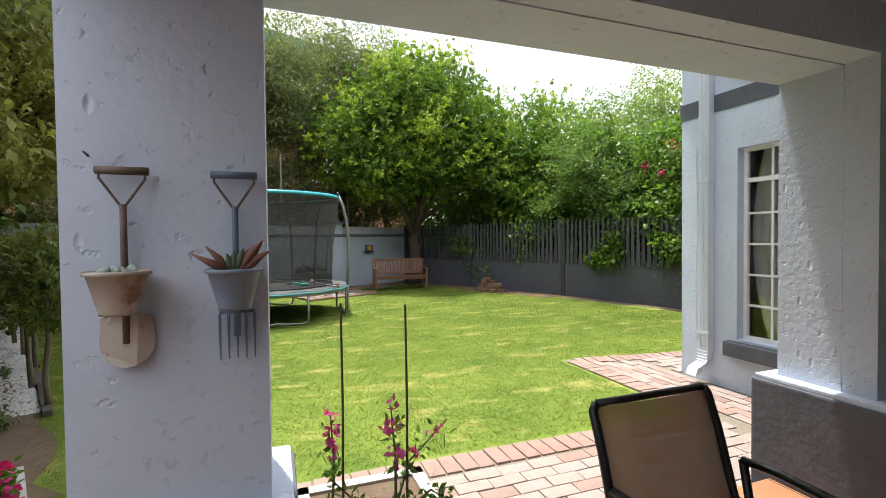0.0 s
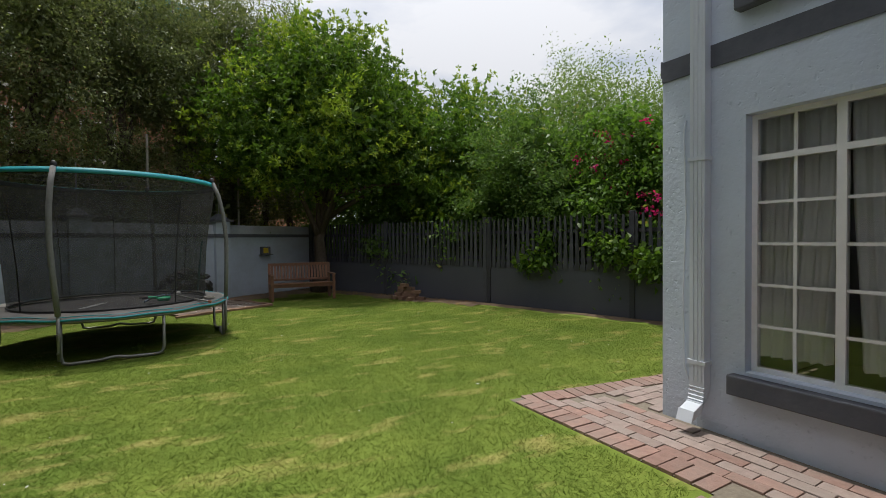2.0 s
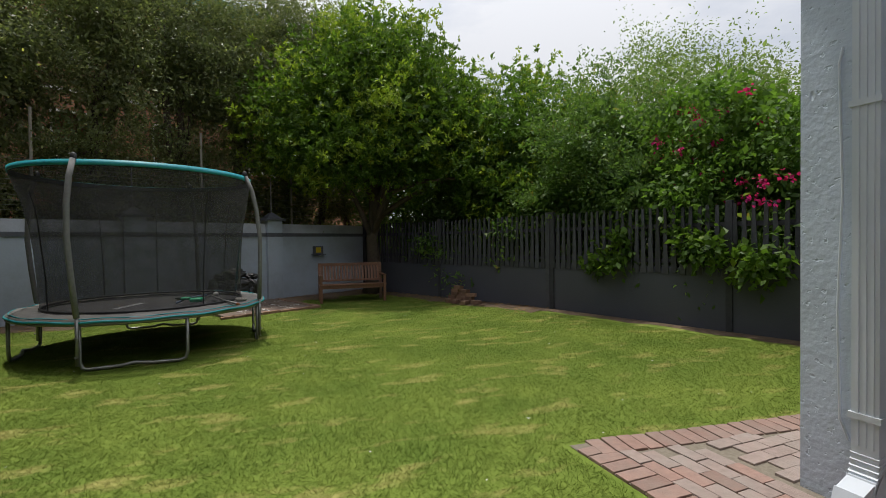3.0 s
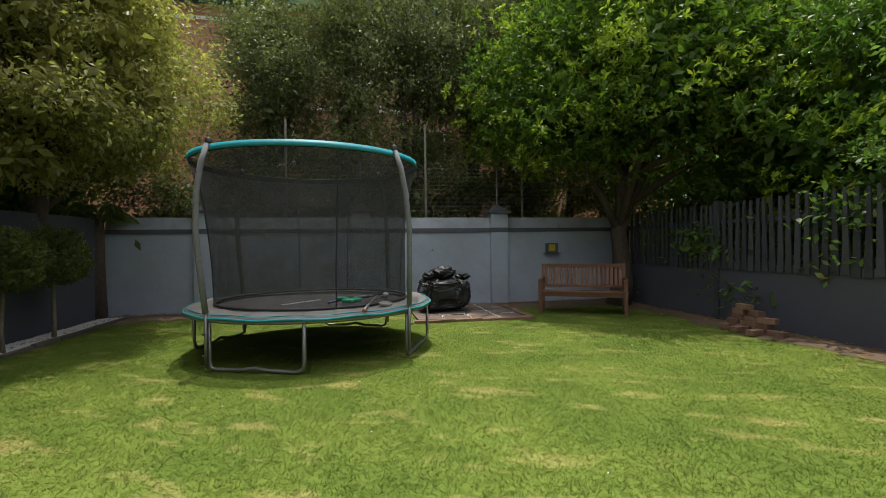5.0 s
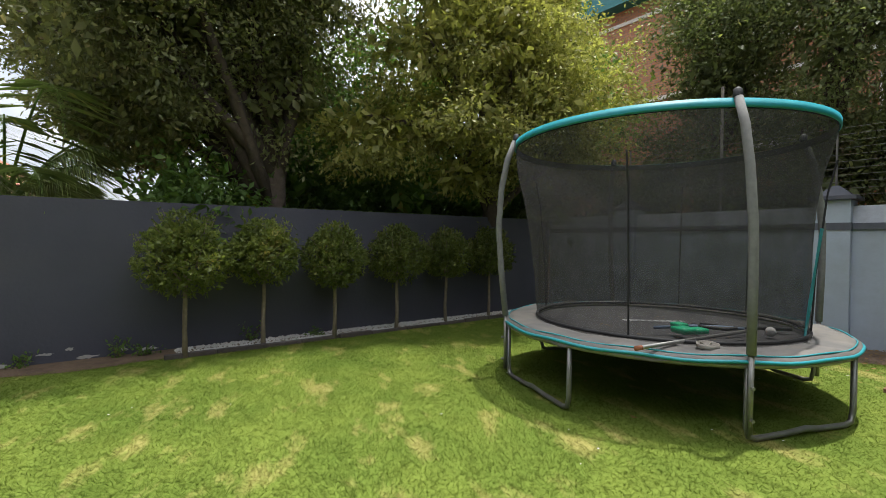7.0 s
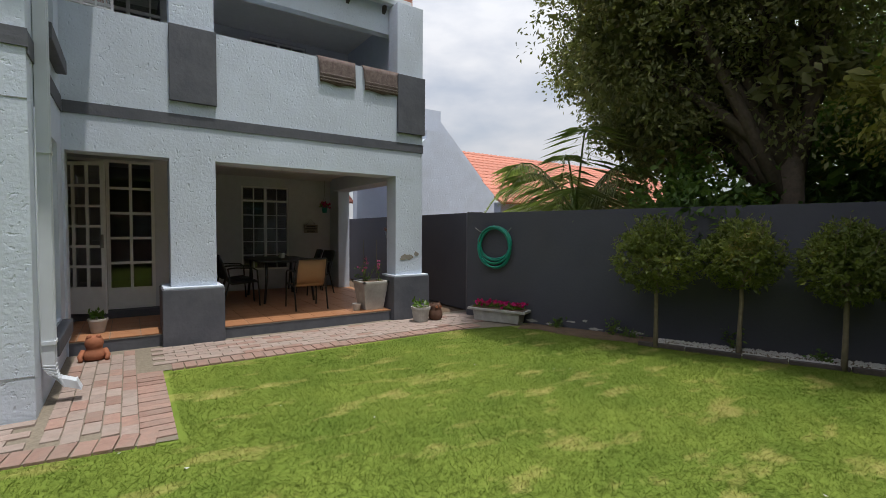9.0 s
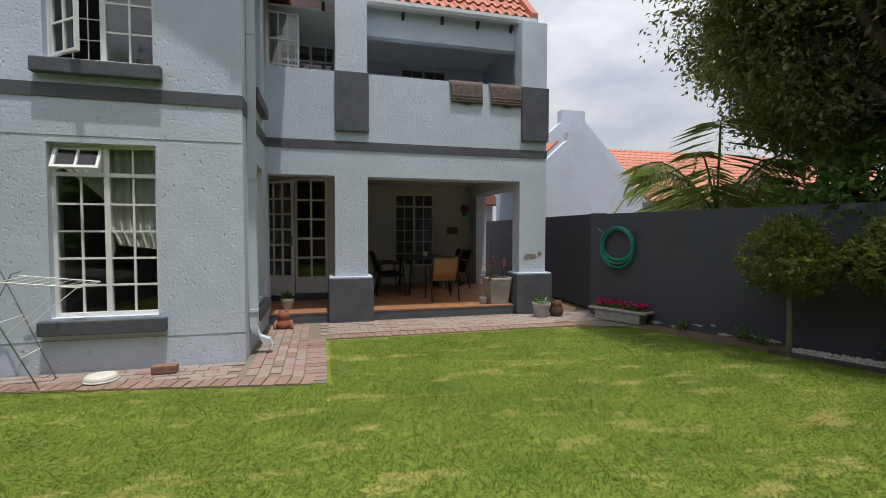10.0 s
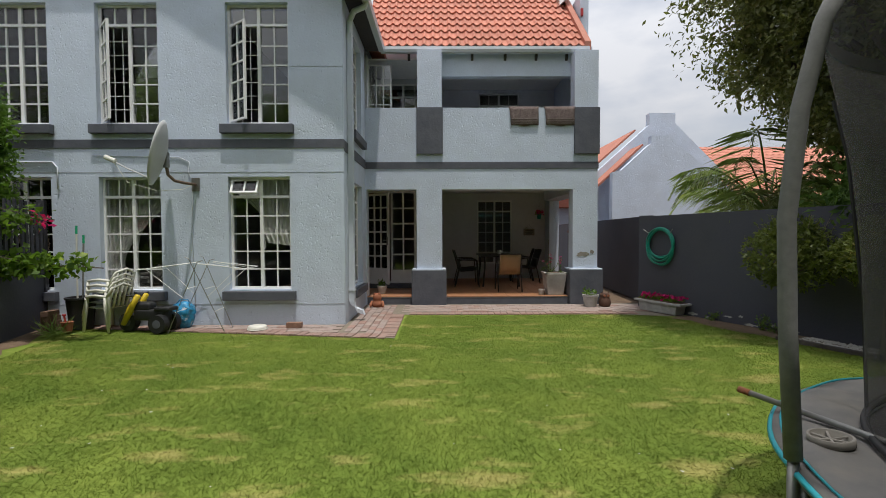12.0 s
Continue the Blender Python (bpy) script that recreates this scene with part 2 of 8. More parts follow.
M_PLASTER = material("pale_plaster", (0.560, 0.628, 0.738), 0.8, vary=0.05, scale=3.0, bump=0.46, bump_scale=30, pits=2.0, second=(0.45, 0.495, 0.56), second_scale=1.2, second_amount=0.35)
M_INNER = material("inner_plaster", (0.62, 0.635, 0.67), 0.85, vary=0.05, bump=0.2, bump_scale=18, pits=0.6)
M_TRIM = material("charcoal_paint", (0.082, 0.088, 0.108), 0.7, vary=0.1, scale=5, bump=0.4, bump_scale=22, second=(0.14, 0.14, 0.16), second_scale=2.5, second_amount=0.3)
M_WALLDARK = material("dark_wall_paint", (0.064, 0.066, 0.086), 0.8, vary=0.12, scale=1.4, bump=0.3, bump_scale=26, second=(0.075, 0.075, 0.085), second_scale=0.9, second_amount=0.5)
M_WALLBLUE = material("blue_wall_paint", (0.42, 0.48, 0.56), 0.85, vary=0.06, scale=2, bump=0.35, bump_scale=14, second=(0.20, 0.20, 0.19), second_scale=1.0, second_amount=0.4)
M_COPING = material("coping_grey", (0.42, 0.45, 0.50), 0.85, vary=0.1, scale=4, bump=0.3, bump_scale=30, second=(0.14, 0.14, 0.14), second_scale=2, second_amount=0.45)
M_WHITE = material("white_paint", (0.80, 0.80, 0.79), 0.45, vary=0.04, scale=10)
M_PIPE = material("pipe_paint", (0.60, 0.64, 0.70), 0.45, vary=0.04, scale=6)
M_SLAB = material("terracotta_tile", (0.36, 0.17, 0.085), 0.45, vary=0.08, scale=5, bump=0.1, bump_scale=40)
M_GROUT = material("grout", (0.26, 0.23, 0.20), 0.95, vary=0.15, scale=30)
M_PAVER = material("paver_clay", (0.31, 0.235, 0.205), 0.9, vary=0.16, scale=22, bump=0.5, bump_scale=80, random_piece=0.12, second=(0.30, 0.26, 0.23), second_scale=3, second_amount=0.6)
M_PAVER_RED = material("paver_red", (0.285, 0.175, 0.142), 0.9, vary=0.16, scale=22, bump=0.5, bump_scale=80, random_piece=0.16, second=(0.25, 0.2, 0.17), second_scale=3, second_amount=0.5)
M_SAND = material("joint_sand", (0.20, 0.17, 0.13), 0.95, vary=0.2, scale=40, bump=0.4)
M_SOIL = material("soil", (0.112, 0.074, 0.048), 0.95, vary=0.25, scale=14, bump=0.9, bump_scale=40, second=(0.175, 0.118, 0.074), second_scale=2, second_amount=0.7)
M_LAWN = lawn_material("lawn")
M_GRASS = lawn_material("grass_blade", 0.45)
M_FENCE = material("fence_timber", (0.050, 0.050, 0.060), 0.75, vary=0.2, scale=12, bump=0.4, bump_scale=40, random_piece=0.3)
M_ROOF = material("roof_tile_clay", (0.47, 0.175, 0.115), 0.75, vary=0.1, scale=9, bump=0.2, bump_scale=50, random_piece=0.15, second=(0.38, 0.15, 0.10), second_scale=2, second_amount=0.5)
M_GUTTER = material("gutter_paint", (0.56, 0.59, 0.63), 0.4, vary=0.04)
M_DARKWOOD = material("dark_timber", (0.035, 0.03, 0.03), 0.7, vary=0.2, scale=15)
M_STEEL = material("galvanised_steel", (0.27, 0.27, 0.26), 0.45, metal=0.7, vary=0.12, scale=12, second=(0.20, 0.19, 0.17), second_scale=8, second_amount=0.5)
M_FOAM = material("grey_foam_sleeve", (0.17, 0.17, 0.165), 0.9, vary=0.15, scale=30, bump=0.15, bump_scale=120)
M_PAD = material("grey_pad_vinyl", (0.14, 0.135, 0.13), 0.6, vary=0.12, scale=8, bump=0.2, bump_scale=20, second=(0.20, 0.18, 0.15), second_scale=4, second_amount=0.5)
M_TEAL = material("teal_vinyl", (0.02, 0.27, 0.32), 0.5, vary=0.1, scale=10)
M_MAT = material("jump_mat", (0.028, 0.028, 0.030), 0.7, vary=0.15, scale=20, second=(0.06, 0.055, 0.05), second_scale=5, second_amount=0.5)
M_NET = net_material("enclosure_net", (0.035, 0.034, 0.034), 0.62, 6)
M_BLACK = material("black_rubber", (0.015, 0.015, 0.016), 0.6, vary=0.2, scale=14)
M_BAGPLASTIC = material("black_plastic_sheet", (0.012, 0.012, 0.013), 0.48, vary=0.2, scale=5, bump=0.3, bump_scale=14)
M_BENCH = material("oiled_teak", (0.165, 0.075, 0.042), 0.5, vary=0.2, scale=14, bump=0.2, bump_scale=60, random_piece=0.18)
M_BARK = material("bark", (0.085, 0.065, 0.05), 0.95, vary=0.25, scale=16, bump=1.0, bump_scale=30)
M_BARKPALE = material("pale_bark", (0.21, 0.17, 0.12), 0.9, vary=0.2, scale=18, bump=0.6, bump_scale=40)
M_GLASS = glass_material("window_glass", (0.97, 0.98, 0.97))
M_ROOM = material("dim_room_paint", (0.30, 0.29, 0.28), 0.9, vary=0.05)
M_ROOMFLOOR = material("dim_room_floor", (0.16, 0.12, 0.09), 0.6, vary=0.1)
M_CURTAIN = material("curtain_cloth", (0.88, 0.87, 0.86), 0.9, vary=0.06, scale=20, bump=0.2, bump_scale=200)
M_CREAM = material("cream_frame_paint", (0.58, 0.56, 0.50), 0.5, vary=0.05)
M_BRICKHOUSE = brick_material("face_brick", (0.34, 0.145, 0.075), (0.43, 0.21, 0.11), (0.20, 0.16, 0.13), 0.24, 0.086)
M_TEALROOF = material("teal_roof_paint", (0.02, 0.16, 0.17), 0.5, vary=0.1)
M_STONE = material("white_gravel", (0.58, 0.56, 0.53), 0.9, vary=0.3, scale=60)
M_LEAF_BRIGHT = leaf_material("glossy_bright_leaf", (0.036, 0.078, 0.016), (0.130, 0.220, 0.030), 0.45, (0.300, 0.385, 0.060))
M_LEAF_DARK = leaf_material("dark_fine_leaf", (0.055, 0.072, 0.034), (0.19, 0.22, 0.10), 0.45, (0.40, 0.42, 0.16))
M_LEAF_OLIVE = leaf_material("olive_fine_leaf", (0.065, 0.085, 0.036), (0.24, 0.27, 0.12), 0.45, (0.45, 0.43, 0.20))
M_LEAF_BROWN = leaf_material("brownish_evergreen_leaf", (0.075, 0.090, 0.042), (0.27, 0.28, 0.13), 0.45, (0.50, 0.44, 0.24))
M_LEAF_YELLOW = leaf_material("golden_leaf", (0.11, 0.125, 0.038), (0.46, 0.44, 0.15), 0.45, (0.68, 0.63, 0.29))
M_LEAF_MID = leaf_material("mid_green_leaf", (0.044, 0.100, 0.020), (0.155, 0.265, 0.045), 0.4, (0.221, 0.364, 0.065))
M_LEAF_SHRUB = leaf_material("shrub_leaf", (0.050, 0.105, 0.028), (0.160, 0.255, 0.065), 0.4, (0.240, 0.192, 0.048))
M_LEAF_STD = leaf_material("clipped_leaf", (0.056, 0.084, 0.024), (0.195, 0.225, 0.066), 0.45, (0.34, 0.28, 0.10))
M_LEAF_YOUNG = leaf_material("young_leaf", (0.13, 0.22, 0.022), (0.29, 0.37, 0.045), 0.45, (0.40, 0.45, 0.08))
M_LEAF_PALE = leaf_material("pale_feathery_leaf", (0.088, 0.143, 0.044), (0.242, 0.330, 0.110), 0.5)
M_PINK = leaf_material("magenta_bract", (0.45, 0.01, 0.12), (0.70, 0.03, 0.25), 0.5)
M_MAUVE = leaf_material("mauve_bract", (0.50, 0.06, 0.26), (0.72, 0.16, 0.46), 0.5)
M_PALM = leaf_material("palm_leaflet", (0.13, 0.19, 0.065), (0.33, 0.40, 0.16), 0.4, (0.540, 0.468, 0.180))


# Building helpers
def part(name, bm, mat, parent=None, label="", smooth=False):
    """Links a bmesh as one mesh object, under a thing or a part."""
    me = bpy.data.meshes.new(name)
    bm.to_mesh(me)
    bm.free()
    if smooth:
        for p in me.polygons:
            p.use_smooth = True
    me.materials.append(mat)
    ob = new(name, me)
    if parent is not None:
        ob.parent = parent
    if label:
        tagged(ob, label)
    return ob


def thing(name, m, label, category, group="", kind=""):
    ob = new(name)
    ob.matrix_world = m
    ob.empty_display_size = 0.1
    return tagged(ob, label, category, group, kind)


def share(name, me, parent, m):
    ob = new(name, me)
    ob.parent = parent
    ob.matrix_basis = m
    return ob


def box(bm, x0, y0, z0, x1, y1, z1, bevel=0.0):
    made = bmesh.ops.create_cube(bm, size=1.0)
    vs = made["verts"]
    bmesh.ops.scale(bm, vec=(x1 - x0, y1 - y0, z1 - z0), verts=vs)
    bmesh.ops.translate(bm, vec=((x0 + x1) / 2, (y0 + y1) / 2, (z0 + z1) / 2), verts=vs)
    if bevel:
        es = {e for v in vs for e in v.link_edges}
        made = bmesh.ops.bevel(bm, geom=list(es), offset=bevel, segments=2, affect="EDGES", profile=0.6)
        vs = made["verts"]
    return vs


def thicken(bm, thickness):
    bm.normal_update()
    bmesh.ops.solidify(bm, geom=bm.faces[:], thickness=thickness)


def turn(bm, vs, m):
    bmesh.ops.transform(bm, matrix=m, verts=[v for v in vs if v.is_valid])


def tube(bm, pts, radii, seg=8, cap=True):
    """A tube along points; radii: one number or one for each point."""
    pts = [Vector(p) for p in pts]
    if not hasattr(radii, "__len__"):
        radii = [radii] * len(pts)
    rings = []
    side = None
    for i, p in enumerate(pts):
        d = (pts[min(i + 1, len(pts) - 1)] - pts[max(i - 1, 0)]).normalized()
        if side is None:
            side = d.orthogonal().normalized()
        side = (side - d * side.dot(d)).normalized()
        up = d.cross(side)
        rings.append([bm.verts.new(p + (side * math.cos(a) + up * math.sin(a)) * radii[i]) for a in (2 * math.pi * k / seg for k in range(seg))])
    for a, b in zip(rings, rings[1:]):
        for k in range(seg):
            bm.faces.new((a[k], a[(k + 1) % seg], b[(k + 1) % seg], b[k]))
    if cap:
        bm.faces.new(list(reversed(rings[0])))
        bm.faces.new(rings[-1])
    return [v for r in rings for v in r]


def lathe(bm, profile, seg=24, centre=(0, 0, 0)):
    """A turned shape from (radius, z) pairs."""
    rings = []
    for r, z in profile:
        rings.append([bm.verts.new((centre[0] + r * math.cos(2 * math.pi * k / seg), centre[1] + r * math.sin(2 * math.pi * k / seg), centre[2] + z)) for k in range(seg)])
    for a, b in zip(rings, rings[1:]):
        for k in range(seg):
            bm.faces.new((a[k], a[(k + 1) % seg], b[(k + 1) % seg], b[k]))
    bm.faces.new(list(reversed(rings[0])))
    bm.faces.new(rings[-1])


def np_mesh(name, verts, faces, mat):
    """A mesh from arrays of vertices and of equal-sized faces."""
    me = bpy.data.meshes.new(name)
    k = faces.shape[1]
    me.vertices.add(len(verts))
    me.vertices.foreach_set("co", verts.astype(np.float32).ravel())
    me.loops.add(faces.size)
    me.loops.foreach_set("vertex_index", faces.astype(np.int32).ravel())
    me.polygons.add(len(faces))
    me.polygons.foreach_set("loop_start", np.arange(0, faces.size, k, dtype=np.int32))
    me.polygons.foreach_set("loop_total", np.full(len(faces), k, dtype=np.int32))
    me.update(calc_edges=True)
    me.materials.append(mat)
    return me


def wall(name, length, height, thick, holes, mat, m, label, z0=0.0):
    """A wall along local x from 0 to length, its outer face at local y = 0, thickness towards +y; holes: (x0, x1, z0, z1) go through."""
    xs = sorted({0.0, length, *[h[0] for h in holes], *[h[1] for h in holes]})
    zs = sorted({z0, height, *[h[2] for h in holes], *[h[3] for h in holes]})
    xs = [x for x in xs if 0 <= x <= length]
    zs = [z for z in zs if z0 <= z <= height]
    solid = {}
    for i in range(len(xs) - 1):
        for j in range(len(zs) - 1):
            cx, cz = (xs[i] + xs[i + 1]) / 2, (zs[j] + zs[j + 1]) / 2
            solid[i, j] = not any(h[0] < cx < h[1] and h[2] < cz < h[3] for h in holes)
    bm = bmesh.new()

    def quad(*co):
        bm.faces.new([bm.verts.new(c) for c in co])
    for (i, j), full in solid.items():
        if not full:
            continue
        a, b, c, d = xs[i], xs[i + 1], zs[j], zs[j + 1]
        quad((a, 0, c), (b, 0, c), (b, 0, d), (a, 0, d))
        quad((b, thick, c), (a, thick, c), (a, thick, d), (b, thick, d))
        if not solid.get((i - 1, j)):
            quad((a, thick, c), (a, 0, c), (a, 0, d), (a, thick, d))
        if not solid.get((i + 1, j)):
            quad((b, 0, c), (b, thick, c), (b, thick, d), (b, 0, d))
        if not solid.get((i, j - 1)):
            quad((a, thick, c), (b, thick, c), (b, 0, c), (a, 0, c))
        if not solid.get((i, j + 1)):
            quad((a, 0, d), (b, 0, d), (b, thick, d), (a, thick, d))
    bmesh.ops.remove_doubles(bm, verts=bm.verts, dist=0.0005)
    ob = part(name, bm, mat)
    ob.matrix_world = m
    return tagged(ob, label, "wall", kind="structure")


def slab(name, x0, y0, z0, x1, y1, z1, mat, label, category, bevel=0.0):
    bm = bmesh.new()
    box(bm, x0, y0, z0, x1, y1, z1, bevel)
    return tagged(part(name, bm, mat), label, category, kind="structure")


# Plan: the house
WX, WY = 4.62, 4.60            # corner of the wing
VY = 2.60                      # front of the veranda
FLOOR = 0.17                   # veranda floor
BAND0, BAND1 = 2.67, 2.80
L0, L1 = Vector((-0.6, 2.95, 0)), Vector((-4.6, 11.95, 0))      # dark wall
R0, R1 = Vector((-4.65, 12.0, 0)), Vector((4.8, 16.3, 0))      # rear wall
F0, F1, F2 = Vector((4.8, 16.3, 0)), Vector((7.35, 10.75, 0)), Vector((9.2, 4.55, 0))  # fence


def along(a, b, z=0.0):
    """The pose at a whose x axis points to b."""
    d = b - a
    return pose(a.x, a.y, z, 0, 0, math.degrees(math.atan2(d.y, d.x)))


# Ground: one sheet to the horizon, lawn in the middle
def ground():
    bm = bmesh.new()
    bmesh.ops.create_grid(bm, x_segments=2, y_segments=2, size=900)
    g = tagged(part("ground", bm, M_SOIL), "bare brown earth reaching away beyond the garden", "ground", kind="structure")
    g.location.z = -0.03
    bm = bmesh.new()
    bm.faces.new([bm.verts.new(v) for v in ((-1.2, 2.6, 0), (3.78, 2.6, 0), (3.78, 5.0, 0), (9.2, 4.55, 0), (7.35, 10.75, 0), (4.8, 16.3, 0), (-4.6, 11.95, 0))])
    bmesh.ops.subdivide_edges(bm, edges=bm.edges, cuts=1)
    return tagged(part("lawn", bm, M_LAWN), "short green lawn with dry yellow patches", "lawn", kind="structure")


ground()


def soil_bed(name, centre_line, width, label):
    """A strip of earth with an uneven edge, a little above the lawn."""
    bm = bmesh.new()
    rng = random.Random(len(label))
    rows = []
    for a, b, n in centre_line:
        for i in range(n + 1):
            p = a.lerp(b, i / n)
            side = Vector(((b - a).y, -(b - a).x, 0)).normalized()
            w = width * (0.75 + 0.5 * rng.random())
            rows.append((bm.verts.new((p.x, p.y, 0.006)), bm.verts.new((p.x + side.x * w * 0.6, p.y + side.y * w * 0.6, 0.02)), bm.verts.new((p.x + side.x * w, p.y + side.y * w, 0.004))))
    for a, b in zip(rows, rows[1:]):
        bm.faces.new((a[0], a[1], b[1], b[0]))
        bm.faces.new((a[1], a[2], b[2], b[1]))
    return tagged(part(name, bm, M_SOIL, smooth=True), label, "flower bed", kind="structure")


soil_bed("rear_bed", [(R0, R1, 30)], 1.05, "strip of bare brown soil along the rear wall")
soil_bed("fence_bed", [(F0, F1, 20)], 0.6, "strip of soil and fallen leaves along the fence")
soil_bed("side_bed", [(F1, F2, 24)], 0.30, "strip of reddish soil at the foot of the fence")
soil_bed("tree_bed", [(L0 + Vector((-0.45, 1.0, 0)), L1, 30)], 0.45, "dark soil bed along the charcoal wall")


# Garden walls
def boundary():
    n = (L1 - L0).length
    side = wall("wall_side", n, 1.71, 0.22, [], M_WALLDARK, along(L0, L1), "charcoal painted boundary wall, plastered and slightly stained")
    for v in side.data.vertices:
        if v.co.z > 1.0:
            v.co.z += 0.11 * v.co.x / n
    a, b = Vector((-1.98, -15.0, 0)), Vector((-0.95, 2.45, 0))
    wall("wall_passage", (b - a).length, 1.74, 0.22, [], M_WALLDARK, along(a, b), "charcoal boundary wall along the side passage")
    c = Vector((-0.95, 2.45, 0))
    wall("wall_corner", (L0 - c).length, 1.73, 0.25, [], M_WALLDARK, along(c, L0), "short charcoal wall turning the corner")
    n = (R1 - R0).length
    m = along(R0, R1)
    wall("wall_rear", n, 1.60, 0.22, [], M_WALLBLUE, m, "grey blue plastered rear garden wall")
    bm = bmesh.new()
    box(bm, 0, -0.03, 1.545, n, 0.25, 1.63)
    ob = tagged(part("trim_rear", bm, M_TRIM), "charcoal painted string course on the rear wall", "trim", kind="structure")
    ob.matrix_world = m
    bm = bmesh.new()
    box(bm, 0, 0.0, 1.63, n, 0.20, 1.86)
    vs = [v for v in bm.verts if v.co.z > 1.8]
    for v in vs:
        v.co.y = 0.05 if v.co.y < 0.1 else 0.17
    ob = tagged(part("coping_rear", bm, M_COPING), "weathered grey sloping coping on the rear wall", "coping", kind="structure")
    ob.matrix_world = m


boundary()


def gate_pillar(d):
    m = along(R0, R1) @ pose(d, 0, 0)
    t = thing("wall_pillar", m, "blue grey plastered wall pillar with a dark pyramid cap", "pillar", "pillars of the rear wall", "structure")
    bm = bmesh.new()
    box(bm, -0.19, -0.10, 0, 0.19, 0.30, 1.94, 0.01)
    part("shaft", bm, M_WALLBLUE, t)
    bm = bmesh.new()
    box(bm, -0.20, -0.11, 1.54, 0.20, 0.31, 1.635)
    part("collar", bm, M_TRIM, t)
    bm = bmesh.new()
    vs = box(bm, -0.25, -0.16, 1.94, 0.25, 0.36, 1.99)
    top = [bm.verts.new((x, y + 0.1, 1.99)) for x, y in ((-0.2, -0.2), (0.2, -0.2), (0.2, 0.2), (-0.2, 0.2))]
    tip = [bm.verts.new((x * 0.18, y * 0.18 + 0.1, 2.14)) for x, y in ((-0.2, -0.2), (0.2, -0.2), (0.2, 0.2), (-0.2, 0.2))]
    for i in range(4):
        bm.faces.new((top[i], top[(i + 1) % 4], tip[(i + 1) % 4], tip[i]))
    bm.faces.new(tip)
    part("cap", bm, M_TRIM, t)
    return t


for d in (1.74, 4.70, 7.64):
    gate_pillar(d)


# The house
def facade_hole(x1, x0, z0, z1, start):
    return (start - x1, start - x0, z0, z1)


WING_END = 11.5
LOWER = [(5.44, 6.38), (7.40, 8.33), (9.05, 9.98)]
wall("wall_wing", WING_END - WX, 5.7, 0.28, [facade_hole(b, a, z0, z1, WING_END) for a, b in LOWER for z0, z1 in ((0.56, 2.28), (3.08, 4.88))],
     M_PLASTER, pose(WING_END, WY, 0, 0, 0, 180), "pale blue grey plastered house wall with pitted relief")
wall("wall_wing_side", WY - VY - 0.282 + 0.002, 5.0, 0.28, [(0.62 - 0.282, 1.62 - 0.282, 0.5, 2.28), (0.66 - 0.282, 1.6 - 0.282, 3.14, 4.75)],
     M_PLASTER, pose(WX, WY - 0.282, 0, 0, 0, -90), "pale blue grey plastered side of the house wing")
wall("wall_veranda", WX - 0.07, 4.96, 0.30, [facade_hole(4.60, 3.62, -0.1, 2.27, WX), facade_hole(3.12, 0.555, -0.1, 2.27, WX), facade_hole(WX + 0.1, 3.60, 3.85, 5, WX),
     facade_hole(3.12, 0.53, 3.85, 5, WX)], M_PLASTER, pose(WX, VY, 0, 0, 0, 180), "pale plastered veranda front with square columns and balcony parapet")
wall("wall_veranda_back", 3.45, 2.62, 0.2, [(0.0 + 3.35 - 2.14, 3.35 - 1.19, 0.58, 2.31)], M_INNER, pose(3.35, -1.02, 0, 0, 0, 180), "shaded grey veranda back wall")
wall("wall_veranda_return", 2.02, 2.62, 0.2, [], M_INNER, pose(3.35, 1.0, 0, 0, 0, -90), "shaded grey veranda return wall")
wall("wall_veranda_door", 1.6, 2.62, 0.2, [(0.10, 1.23, 0.28, 2.38)], M_INNER, pose(4.95, 1.0, 0, 0, 0, 180), "shaded wall round the veranda door")
wall("wall_veranda_left", 1.36, 2.62, 0.2, [], M_INNER, pose(4.95, 2.36, 0, 0, 0, -90), "inner side wall of the veranda bay")
wall("wall_veranda_pier", 0.5, 2.62, 0.25, [], M_PLASTER, pose(0.03, -0.5, 0, 0, 0, -90), "pale plastered pier at the back of the veranda")
slab("veranda_side_beam", 0.03, -0.498, 2.25, 0.43, 2.298, 2.50, M_PLASTER, "pale plastered beam over the open veranda side", "beam")
slab("ceiling_veranda", 0.031, -1.0, 2.50, 4.94, 2.298, 2.66, M_INNER, "grey painted veranda ceiling", "ceiling")
slab("veranda_floor_base", 0.0, -1.0, -0.02, 4.94, 2.58, FLOOR - 0.025, M_TRIM, "charcoal painted veranda step", "step")
slab("balcony_floor", 0.04, -1.0, 2.662, 4.60, 2.298, 2.82, M_INNER, "balcony floor slab", "floor")
slab("trim_wing", WX - 0.012, WY, BAND0 + 0.04, WING_END, WY + 0.012, BAND1 + 0.04, M_TRIM, "charcoal painted band round the house wing", "trim")
slab("trim_wing_side", WX - 0.012, VY + 0.012, BAND0, WX, WY - 0.001, BAND1 + 0.03, M_TRIM, "charcoal painted band on the wing side", "trim")
slab("trim_veranda", 0.06, VY, BAND0, WX - 0.013, VY + 0.012, BAND1, M_TRIM, "charcoal painted band on the veranda front", "trim")
for x0, x1 in ((3.10, 3.61), (0.05, 0.54)):
    slab("column_panel", x0, VY, 2.95, x1, VY + 0.05, 3.85, M_TRIM, "charcoal painted raised panel on the balcony column", "trim", 0.006)
